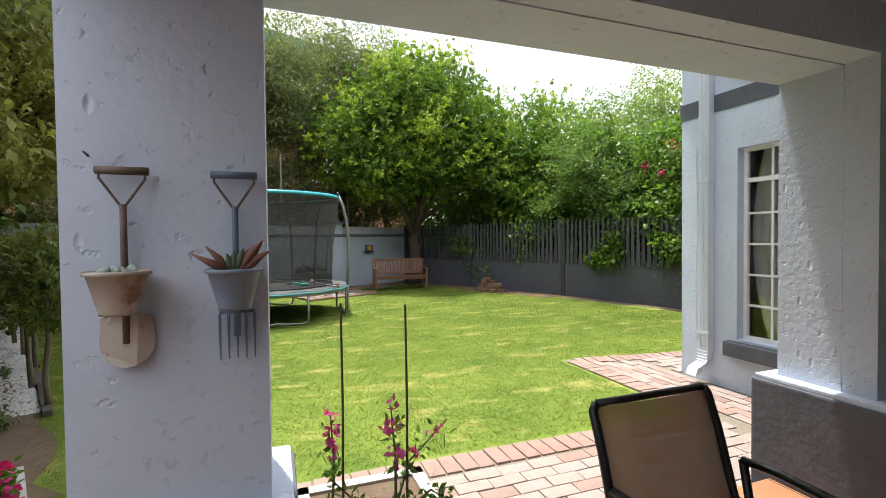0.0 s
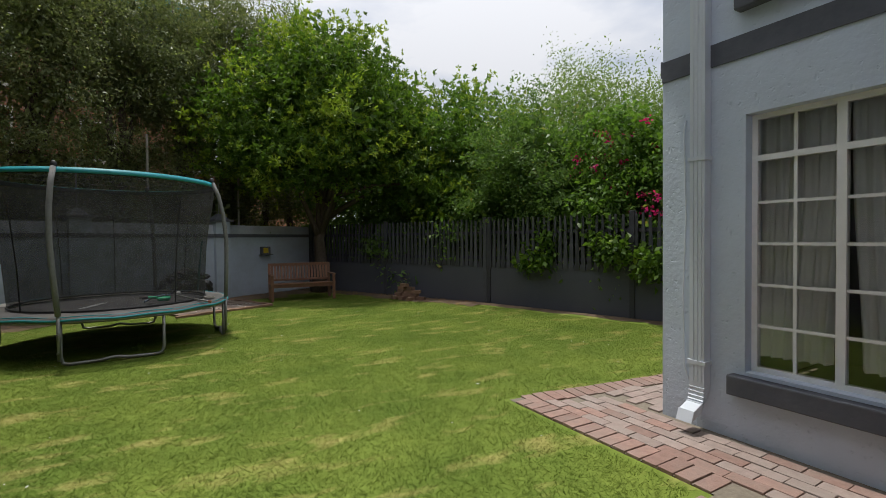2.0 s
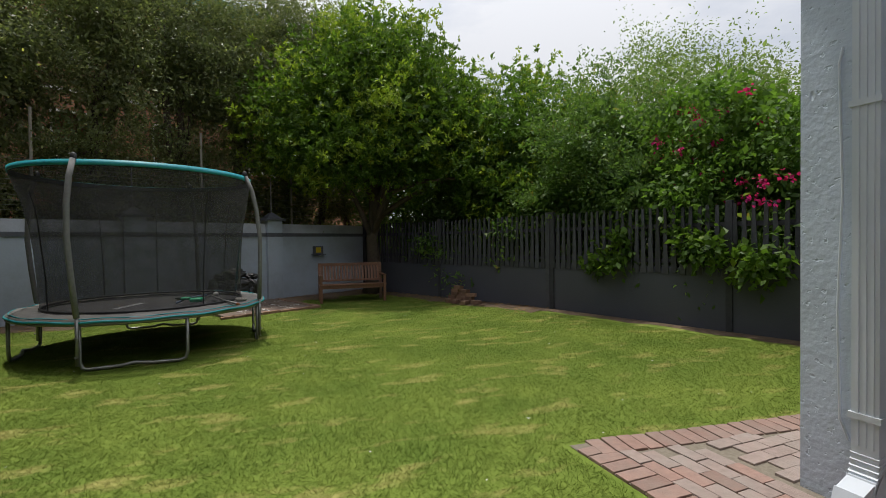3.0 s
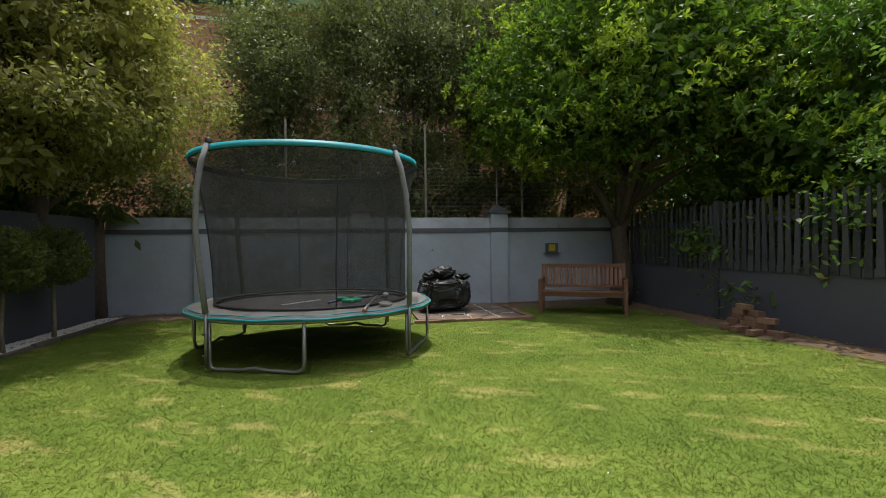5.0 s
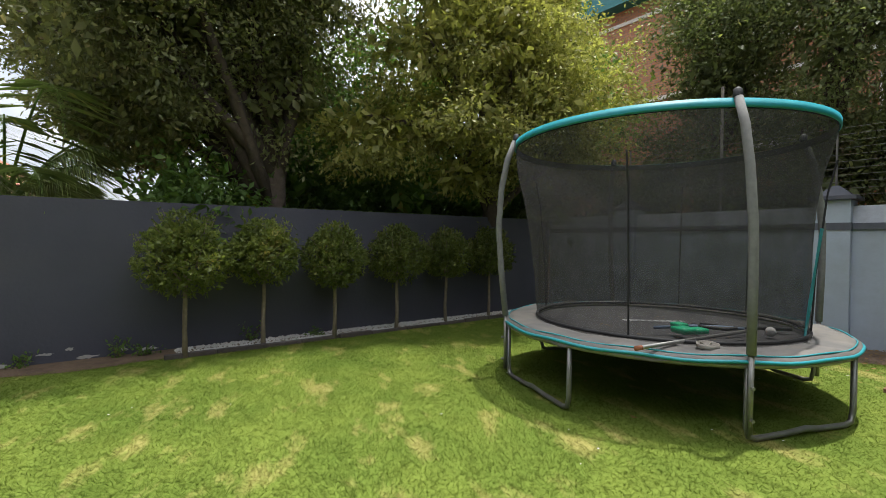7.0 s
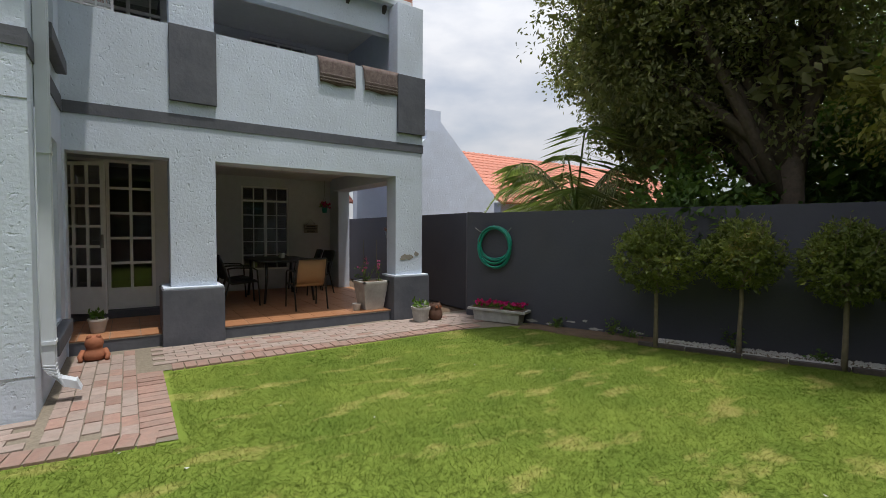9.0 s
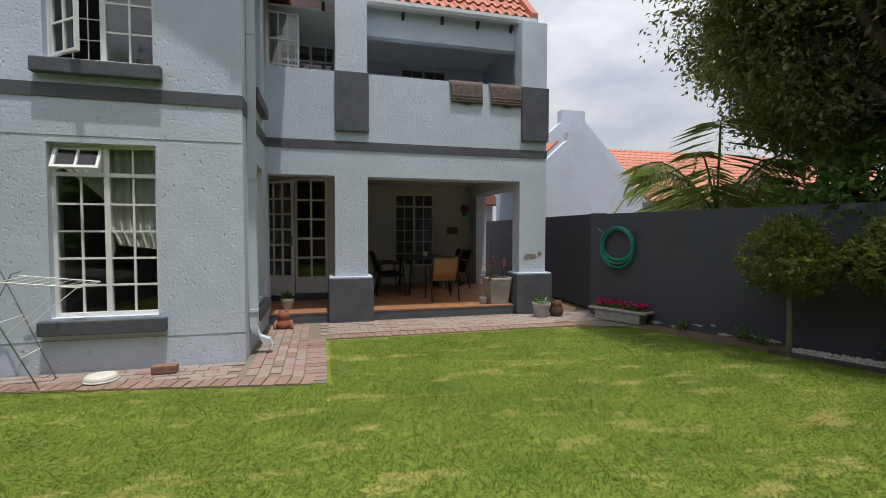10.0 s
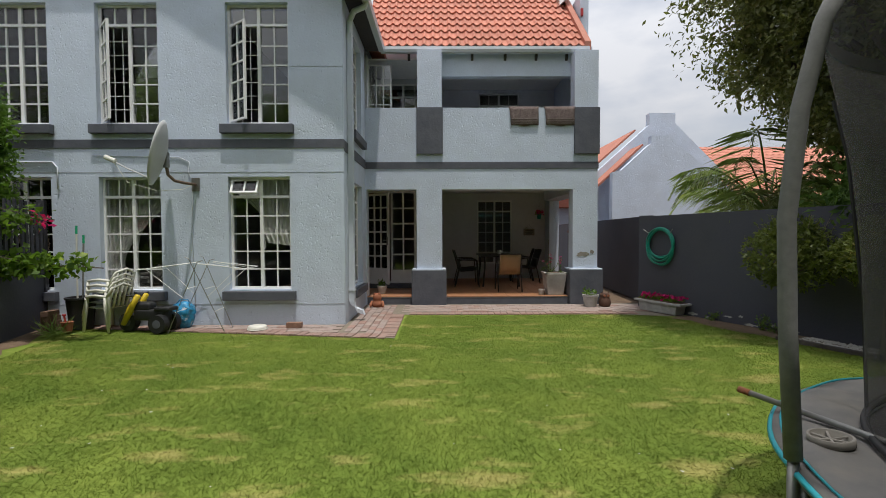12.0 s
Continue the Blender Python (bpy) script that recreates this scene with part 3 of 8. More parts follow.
for x0, x1, back in ((3.04, 3.72, 0.55), (-0.02, 0.63, 0.37)):
    slab("column_plinth", x0, VY - back, -0.01, x1, VY + 0.09, 0.69, M_TRIM, "charcoal painted square column plinth", "plinth", 0.012)
    # pale cap; its tone also carries the lit look of the ledge
    slab("plinth_cap_lit", x0 + 0.012, VY - back + 0.012, 0.688, x1 - 0.012, VY + 0.078, 0.715, M_PLASTER, "pale ledge on the column plinth, toned as if lit", "plinth", 0.008)
# Upstairs behind the balcony
wall("wall_balcony_back", 3.4, 5.9, 0.2, [(3.4 - 2.2, 3.4 - 1.2, 3.95, 4.85)], M_INNER, pose(3.4, 0.2, 0, 0, 0, 180), "shaded balcony back wall", 2.83)
wall("wall_balcony_side", 1.296, 5.0, 0.2, [(0.10, 1.18, 3.2, 4.98)], M_INNER, pose(WX, 2.297, 0, 0, 0, -90), "shaded end wall of the balcony", 2.83)
wall("wall_balcony_left", 1.6, 5.9, 0.2, [(0.42, 1.5, 3.3, 4.82)], M_INNER, pose(4.95, 1.0, 0, 0, 0, 180), "shaded wall beside the balcony", 2.83)
wall("wall_balcony_return", 0.8, 5.9, 0.2, [], M_INNER, pose(3.40, 1.0, 0, 0, 0, -90), "shaded balcony return wall", 2.83)
wall("wall_balcony_right", 2.3, 5.2, 0.3, [], M_PLASTER, pose(0.05, 2.15, 0, 0, 0, -90), "pale plastered balcony side wall", 2.83)
slab("column_pier", 3.1205, 2.16, -0.01, 3.615, 2.299, 2.50, M_PLASTER, "pale plastered inner half of the column", "column")
slab("veranda_front_beam", 0.60, 2.16, 2.275, 3.124, 2.299, 2.50, M_PLASTER, "pale plastered beam over the veranda opening", "beam")
slab("balcony_beam", 0.36, 2.14, 4.56, 3.60, 2.295, 5.02, M_PLASTER, "pale grey beam under the roof edge", "beam")
slab("ceiling_balcony", 0.1, 0.2, 4.93, 4.6, 2.15, 4.96, M_WHITE, "white balcony ceiling boards", "ceiling")


def gutter(name, a, b, label):
    m = along(a, b)
    bm = bmesh.new()
    n = (b - a).length
    pts = [(-0.06, 0.06), (-0.065, 0.0), (-0.05, -0.05), (0.05, -0.05), (0.06, 0.06)]
    rows = [[bm.verts.new((x, y, z)) for y, z in pts] for x in (0, n)]
    for i in range(len(pts) - 1):
        bm.faces.new((rows[0][i], rows[0][i + 1], rows[1][i + 1], rows[1][i]))
    thicken(bm, 0.006)
    ob = tagged(part(name, bm, M_GUTTER), label, "gutter", kind="structure")
    ob.matrix_world = Matrix.Translation((0, 0, a.z)) @ m
    return ob


gutter("gutter_veranda", Vector((4.32, 2.40, 5.03)), Vector((0.2, 2.40, 5.03)), "pale painted gutter along the tiled roof")
gutter("gutter_wing", Vector((4.30, 2.45, 5.03)), Vector((4.30, 5.0, 5.03)), "pale painted gutter along the wing eave")
slab("eave_soffit", 4.34, 2.45, 4.99, WX - 0.002, 5.0, 5.02, M_DARKWOOD, "dark timber soffit under the wing eave", "soffit")


def wing_roof():
    bm = bmesh.new()
    vs = [bm.verts.new(v) for v in ((4.26, -2, 5.06), (4.26, 5.02, 5.06), (8.3, 5.02, 7.6), (8.3, -2, 7.6), (12.3, 5.02, 5.06), (12.3, -2, 5.06))]
    bm.faces.new((vs[0], vs[1], vs[2], vs[3]))
    bm.faces.new((vs[3], vs[2], vs[4], vs[5]))
    thicken(bm, -0.05)
    tagged(part("wing_roof", bm, M_ROOF), "red clay tiled roof over the house wing", "roof", kind="structure")
    bm = bmesh.new()
    a = [bm.verts.new(v) for v in ((WX, WY - 0.01, 5.7), (11.5, WY - 0.01, 5.7), (8.3, WY - 0.01, 7.5))]
    bm.faces.new(a)
    thicken(bm, 0.2)
    tagged(part("wall_gable", bm, M_PLASTER), "pale plastered gable of the wing", "wall", kind="structure")


wing_roof()
# Rooms behind the windows: added boxes, painted dark for the dim inside
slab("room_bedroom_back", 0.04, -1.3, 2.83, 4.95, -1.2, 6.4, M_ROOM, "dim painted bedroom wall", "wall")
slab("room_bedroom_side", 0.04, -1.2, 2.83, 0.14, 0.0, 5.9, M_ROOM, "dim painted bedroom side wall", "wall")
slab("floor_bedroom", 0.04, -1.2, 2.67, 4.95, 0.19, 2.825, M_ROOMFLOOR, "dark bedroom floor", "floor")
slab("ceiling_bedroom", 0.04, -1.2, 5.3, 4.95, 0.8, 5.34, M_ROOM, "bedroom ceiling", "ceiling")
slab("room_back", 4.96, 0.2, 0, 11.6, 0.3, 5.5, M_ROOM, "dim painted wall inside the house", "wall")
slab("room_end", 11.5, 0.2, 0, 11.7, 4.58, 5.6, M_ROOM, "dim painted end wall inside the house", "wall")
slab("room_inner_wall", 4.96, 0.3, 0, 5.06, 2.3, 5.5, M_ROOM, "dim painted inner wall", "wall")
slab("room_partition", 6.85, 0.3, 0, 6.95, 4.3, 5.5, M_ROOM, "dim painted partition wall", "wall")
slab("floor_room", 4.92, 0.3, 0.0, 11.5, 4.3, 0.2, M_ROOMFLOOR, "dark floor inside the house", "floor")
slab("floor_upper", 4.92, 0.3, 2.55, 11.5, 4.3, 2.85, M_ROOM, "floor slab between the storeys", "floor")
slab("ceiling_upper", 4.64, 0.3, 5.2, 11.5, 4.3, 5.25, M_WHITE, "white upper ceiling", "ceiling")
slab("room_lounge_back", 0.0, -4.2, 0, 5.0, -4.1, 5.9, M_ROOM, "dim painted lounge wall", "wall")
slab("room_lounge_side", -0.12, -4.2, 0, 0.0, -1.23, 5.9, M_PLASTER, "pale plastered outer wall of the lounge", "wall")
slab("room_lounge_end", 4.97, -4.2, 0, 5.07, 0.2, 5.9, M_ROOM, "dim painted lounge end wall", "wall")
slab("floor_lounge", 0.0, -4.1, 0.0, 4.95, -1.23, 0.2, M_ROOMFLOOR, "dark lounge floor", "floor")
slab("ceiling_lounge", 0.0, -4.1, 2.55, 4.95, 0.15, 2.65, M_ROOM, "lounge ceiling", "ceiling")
slab("floor_hall", 3.57, -1.2, 0.0, 4.95, 0.78, 0.22, M_ROOMFLOOR, "dark floor behind the veranda door", "floor")

pane_box = bmesh.new()
box(pane_box, 0, -0.002, 0, 1, 0.002, 1)
PANE = bpy.data.meshes.new("pane")
pane_box.to_mesh(PANE)
pane_box.free()
PANE.materials.append(M_GLASS)
bar_box = bmesh.new()
box(bar_box, 0, -0.5, 0, 1, 0.5, 1)
BARS = {}
for mat in (M_WHITE, M_CREAM):
    BARS[mat.name] = bpy.data.meshes.new("bar")
    bar_box.to_mesh(BARS[mat.name])
    BARS[mat.name].materials.append(mat)
bar_box.free()


def lattice(parent, x0, z0, x1, z1, cols, rows, mat, y=0.0, bar=0.02):
    """Glazing bars and panes that fill a light."""
    w, h = (x1 - x0) / cols, (z1 - z0) / rows
    for i in range(1, cols):
        share("glazing_bar", BARS[mat.name], parent, Matrix.Translation((x0 + i * w - bar / 2, y, z0)) @ Matrix.Diagonal((bar, 0.022, z1 - z0, 1)))
    for j in range(1, rows):
        share("glazing_bar", BARS[mat.name], parent, Matrix.Translation((x0, y, z0 + j * h - bar / 2)) @ Matrix.Diagonal((x1 - x0, 0.024, bar, 1)))
    for i in range(cols):
        for j in range(rows):
            p = share("pane", PANE, parent, Matrix.Translation((x0 + i * w, y, z0 + j * h)) @ Matrix.Diagonal((w, 1, h, 1)))
            p.visible_shadow = False


def rails(name, x0, z0, x1, z1, t, d, mat, parent, y=0.0):
    """A rectangular frame of four bars as one mesh."""
    bm = bmesh.new()
    box(bm, x0, y - d / 2, z0, x0 + t, y + d / 2, z1)
    box(bm, x1 - t, y - d / 2, z0, x1, y + d / 2, z1)
    box(bm, x0 + t, y - d / 2, z0, x1 - t, y + d / 2, z0 + t)
    box(bm, x0 + t, y - d / 2, z1 - t, x1 - t, y + d / 2, z1)
    return part(name, bm, mat, parent)


WINDOW_COUNT = [0]


def window(m, w, h, label, mat=None, opened=0.0, fan_open=0.0, rows=5, top=0.30, recess=0.11, sill=True, cols=2):
    """A steel window of two casements under two fanlights. Local x runs along the wall, -y is outside."""
    mat = mat or M_WHITE
    WINDOW_COUNT[0] += 1
    t = thing("window_%d" % WINDOW_COUNT[0], m @ pose(0, recess, 0), label, "window", "", "structure")
    rails("window_frame", 0, 0, w, h, 0.035, 0.05, mat, t)
    bm = bmesh.new()
    box(bm, w / 2 - 0.025, -0.026, 0.035, w / 2 + 0.025, 0.026, h - 0.035)
    part("mullion", bm, mat, t)
    bm = bmesh.new()
    box(bm, 0.035, -0.027, h - top - 0.02, w / 2 - 0.025, 0.027, h - top + 0.02)
    box(bm, w / 2 + 0.025, -0.027, h - top - 0.02, w - 0.035, 0.027, h - top + 0.02)
    part("transom", bm, mat, t)
    cw, ch = w / 2 - 0.06, h - top - 0.055
    for k, x in enumerate((0.035, w / 2 + 0.025)):
        for low in (True, False):
            z0, zh = (0.035, ch) if low else (h - top + 0.02, top - 0.055)
            if low and k == 0 and opened:
                leaf = rails("casement", 0, 0, cw, zh, 0.028, 0.035, mat, t)
                leaf.matrix_basis = pose(x, -0.02, z0, 0, 0, -opened)
                lattice(leaf, 0.028, 0.028, cw - 0.028, zh - 0.028, cols, rows, mat)
                for j in range(1, rows + 2):
                    share("burglar_bar", BARS[mat.name], t, Matrix.Translation((x, 0.04, z0 + j * zh / (rows + 2))) @ Matrix.Diagonal((cw, 0.010, 0.010, 1)))
                for i in (1, 2):
                    share("burglar_bar", BARS[mat.name], t, Matrix.Translation((x + i * cw / 3, 0.05, z0)) @ Matrix.Diagonal((0.010, 0.010, zh, 1)))
            elif not low and k == 0 and fan_open:
                leaf = rails("fanlight", 0, -zh, cw, 0, 0.028, 0.035, mat, t)
                leaf.matrix_basis = pose(x, -0.02, z0 + zh, -fan_open, 0, 0)
                lattice(leaf, 0.028, -zh + 0.028, cw - 0.028, -0.028, cols, 1, mat)
            else:
                lattice(t, x, z0, x + cw, z0 + zh, cols, rows if low else 1, mat)
    if sill:
        bm = bmesh.new()
        vs = box(bm, -0.08, -recess - 0.09, -0.16, w + 0.08, -recess + 0.0, -0.02, 0.012)
        part("window_sill", bm, M_TRIM, t, "charcoal painted projecting sill")
        bm = bmesh.new()
        box(bm, 0.0, -recess + 0.001, -0.06, w, 0.0, -0.002)
        part("sill_ledge", bm, M_TRIM, t)
    return t


for i, (a, b) in enumerate(LOWER):
    window(pose(b, WY, 0.56, 0, 0, 180), b - a, 1.72, "white steel cottage-pane window with charcoal sill", fan_open=28 if i == 0 else 0)
    window(pose(b, WY, 3.08, 0, 0, 180), b - a, 1.80, "white upstairs cottage-pane window with an open casement", opened=(38, 44, 0)[i])
window(pose(WX, 3.98, 0.5, 0, 0, -90), 1.0, 1.78, "cream steel cottage-pane window with charcoal sill", M_WHITE)
window(pose(WX, 3.94, 3.14, 0, 0, -90), 0.94, 1.6, "upstairs cottage-pane window on the wing side")
window(pose(2.14, -1.02, 0.58, 0, 0, 180), 0.95, 1.73, "white cottage-pane window in the veranda back wall", sill=False, recess=0.05)
window(pose(2.2, 0.2, 3.95, 0, 0, 180), 1.0, 0.9, "small white window behind the balcony", rows=2, sill=False, recess=0.05)
window(pose(4.53, 1.0, 3.3, 0, 0, 180), 1.08, 1.52, "white cottage-pane window at the end of the balcony", sill=False, recess=0.03, rows=4)
window(pose(WX, 2.197, 3.2, 0, 0, -90), 1.08, 1.78, "white balcony window with a wide open casement", opened=84, sill=False, recess=0.02, rows=4, top=0.12, cols=3)
# Wall grooves: their shade line is drawn as thin darker raised strips
for x0, x1, z in ((WX, WING_END, 2.345), (WX, WING_END, 0.335), (WX, 5.44, 3.93)):
    slab("groove_strip", x0, WY, z, x1, WY + 0.004, z + 0.006, M_COPING, "wall groove drawn as a thin raised strip of darker plaster", "trim")


def curtain(m, w, h, f0, f1, least, label, side=1):
    """A hanging sheet with folds, full width down to f0 of its drop and drawn aside to a narrow tie at f1."""
    bm = bmesh.new()
    nx, nz = 40, 22
    grid = []
    for j in range(nz + 1):
        row = []
        for i in range(nx + 1):
            u = i / nx
            f = j / nz * (1.0 - 0.12 * u * (1 - least))
            k = min(1.0, max(0.0, (f - f0) / (f1 - f0)))
            width = w * (1 - (1 - least) * k * k * (3 - 2 * k))
            x = u * width if side > 0 else w - u * width
            row.append(bm.verts.new((x, 0.026 * math.sin(u * 37 + f * 2.0) + 0.012 * math.sin(u * 71 + 1), h * (1 - f))))
        grid.append(row)
    for a, b in zip(grid, grid[1:]):
        for i in range(nx):
            bm.faces.new((a[i], a[i + 1], b[i + 1], b[i]))
    ob = tagged(part("curtain", bm, M_CURTAIN, smooth=True), label, "curtain", "curtains behind the windows")
    ob.matrix_world = m
    return ob


for a, b in LOWER[1:]:
    curtain(pose(b + 0.01, WY - 0.160, 0.60, 0, 0, 180), 0.49, 1.70, 0.45, 0.78, 0.52, "pale grey curtain gathered to one side")
    curtain(pose(b - 0.45, WY - 0.165, 1.18, 0, 0, 180), 0.50, 1.12, 0.28, 0.86, 0.06, "pale grey curtain tied back in a swag")
curtain(pose(LOWER[0][1] - 0.45, WY - 0.160, 1.22, 0, 0, 180), 0.49, 1.08, 0.70, 1.30, 0.60, "pale grey curtain gathered to one side", -1)
curtain(pose(LOWER[0][1] + 0.01, WY - 0.165, 1.18, 0, 0, 180), 0.50, 1.12, 0.10, 0.60, 0.06, "pale grey curtain tied back in a swag", -1)
curtain(pose(WX + 0.160, 3.97, 0.6, 0, 0, -90), 0.47, 1.75, 0.3, 1.0, 0.9, "pale grey curtain hanging in straight folds")
curtain(pose(WX + 0.160, 3.45, 0.6, 0, 0, -90), 0.45, 1.75, 0.3, 1.0, 0.9, "pale grey curtain hanging in straight folds", -1)


def veranda_door():
    t = thing("door_1", pose(4.85, 1.05, 0.28, 0, 0, 180), "white steel and glass double door, one leaf ajar", "door", "", "structure")
    rails("door_frame", 0, 0, 1.13, 2.10, 0.04, 0.06, M_WHITE, t)
    leaf = rails("door_leaf", 0, 0, 0.62, 2.02, 0.045, 0.04, M_WHITE, t)
    leaf.matrix_basis = pose(0.02, -0.07, 0.0, 0, 0, -30)
    lattice(leaf, 0.045, 0.36, 0.575, 1.975, 3, 6, M_WHITE, bar=0.034)
    bm = bmesh.new()
    box(bm, 0.045, -0.012, 0.045, 0.575, 0.012, 0.36)
    part("kick_panel", bm, M_WHITE, leaf)
    bm = bmesh.new()
    box(bm, 0.58, -0.05, 0.88, 0.61, -0.018, 1.06, 0.004)
    tube(bm, [(0.595, -0.05, 0.98), (0.595, -0.075, 0.98), (0.51, -0.075, 0.98)], 0.008)
    part("handle", bm, M_STEEL, leaf, "metal lever handle on a plate")
    lattice(t, 0.60, 0.30, 1.09, 2.06, 2, 5, M_WHITE, bar=0.036)
    bm = bmesh.new()
    box(bm, 0.56, -0.02, 0.04, 0.60, 0.02, 2.06)
    box(bm, 0.60, -0.012, 0.04, 1.09, 0.012, 0.30)
    part("fixed_leaf", bm, M_WHITE, t)
    slab("door_step", 3.56, 1.0, FLOOR - 0.01, 4.94, 1.20, 0.27, M_TRIM, "dark threshold step below the veranda door", "step")


veranda_door()


def downpipe():
    t = thing("downpipe", pose(WX - 0.045, 4.27, 0), "pale square ribbed downpipe on the house corner", "downpipe")
    bm = bmesh.new()
    prof = [(-0.04, -0.055), (0.04, -0.055), (0.04, 0.055), (-0.04, 0.055)]
    path = [(0.0, 0.0, 4.55, 0.0), (0.0, 0.0, 0.36, 0.0)]
    for i in range(1, 9):
        tilt = radians(68) * i / 8
        path.append((-0.13 * (1 - math.cos(tilt)), 0.0, 0.36 - 0.13 * math.sin(tilt) - 0.05 * i / 8, tilt))
    last = path[-1]
    path.append((last[0] - 0.10, 0.0, last[2] - 0.04, radians(68)))
    rows = []
    for px, py, pz, tilt in path:
        rows.append([bm.verts.new((px + x * math.cos(tilt), py + y, pz + x * math.sin(tilt))) for x, y in prof])
    for a, b in zip(rows, rows[1:]):
        for k in range(4):
            bm.faces.new((a[k], a[(k + 1) % 4], b[(k + 1) % 4], b[k]))
    part("pipe", bm, M_PIPE, t)
    for px, py, pz, tilt in path[2:]:
        bm = bmesh.new()
        box(bm, -0.044, -0.059, -0.006, 0.044, 0.059, 0.006, 0.002)
        ring = part("elbow_rib", bm, M_PIPE, t)
        ring.matrix_basis = Matrix.Translation((px, py, pz)) @ Matrix.Rotation(-tilt, 4, "Y")
    mouth = Matrix.Translation((path[-1][0] - 0.008, 0, path[-1][2] - 0.003)) @ Matrix.Rotation(-path[-1][3], 4, "Y")
    for y in (-0.03, 0.0, 0.03):
        bm = bmesh.new()
        box(bm, -0.046, y - 0.006, 0.37, -0.039, y + 0.006, 4.5)
        part("rib", bm, M_PIPE, t)
    bm = bmesh.new()
    tube(bm, [(0, 0, 4.55), (0, 0, 4.75), (-0.08, 0.05, 4.88), (-0.26, 0.1, 4.93), (-0.28, 0.1, 5.0)], 0.045, 10)
    part("swan_neck", bm, M_PIPE, t)
    # Black plate across the pipe's end stands in for the dark inside
    bm = bmesh.new()
    box(bm, -0.035, -0.05, -0.007, 0.035, 0.05, -0.0045)
    part("mouth", bm, M_BLACK, t, "black plate for the dark inside of the spout").matrix_basis = mouth
    for z in (0.5, 2.0, 3.6):
        bm = bmesh.new()
        box(bm, -0.05, -0.065, z, 0.05, 0.065, z + 0.03)
        part("bracket", bm, M_PIPE, t)


downpipe()


# Fence of upright slats on a low wall
slat_bm = bmesh.new()
box(slat_bm, -0.047, -0.012, 0, 0.047, 0.012, 1.06, 0.003)
for v in slat_bm.verts:
    if v.co.z > 1.04:
        v.co.x *= 0.45
SLAT = bpy.data.meshes.new("slat")
slat_bm.to_mesh(SLAT)
slat_bm.free()
SLAT.materials.append(M_FENCE)


def fence(a, b, rng, label, n_posts):
    n = (b - a).length
    wall("wall_fence", n, 0.93, 0.2, [], M_WALLDARK, along(a, b), "low charcoal plastered wall below the fence")
    t = thing("slat_fence", along(a, b), label, "fence", "", "structure")
    for z in (0.99, 1.55):
        bm = bmesh.new()
        box(bm, 0.02, 0.03, z, n - 0.02, 0.07, z + 0.07)
        part("rail", bm, M_FENCE, t)
    x = 0.08
    while x < n - 0.06:
        share("slat", SLAT, t, pose(x, 0.0 - 0.013, 0.82 + rng.uniform(-0.012, 0.02), rng.uniform(-0.8, 0.8), rng.uniform(-0.7, 0.7), 0))
        x += 0.124 + rng.uniform(-0.006, 0.008)
    for i in range(n_posts):
        bm = bmesh.new()
        px = 0.05 + (n - 0.1) * i / max(1, n_posts - 1)
        box(bm, px - 0.045, -0.03, 0.0, px + 0.045, 0.065, 1.93, 0.006)
        part("post", bm, M_FENCE, t)


fence(F0, F1, random.Random(3), "dark painted slat fence beyond the brick stack", 3)
fence(F1, F2, random.Random(4), "dark painted slat fence under overhanging creepers", 3)


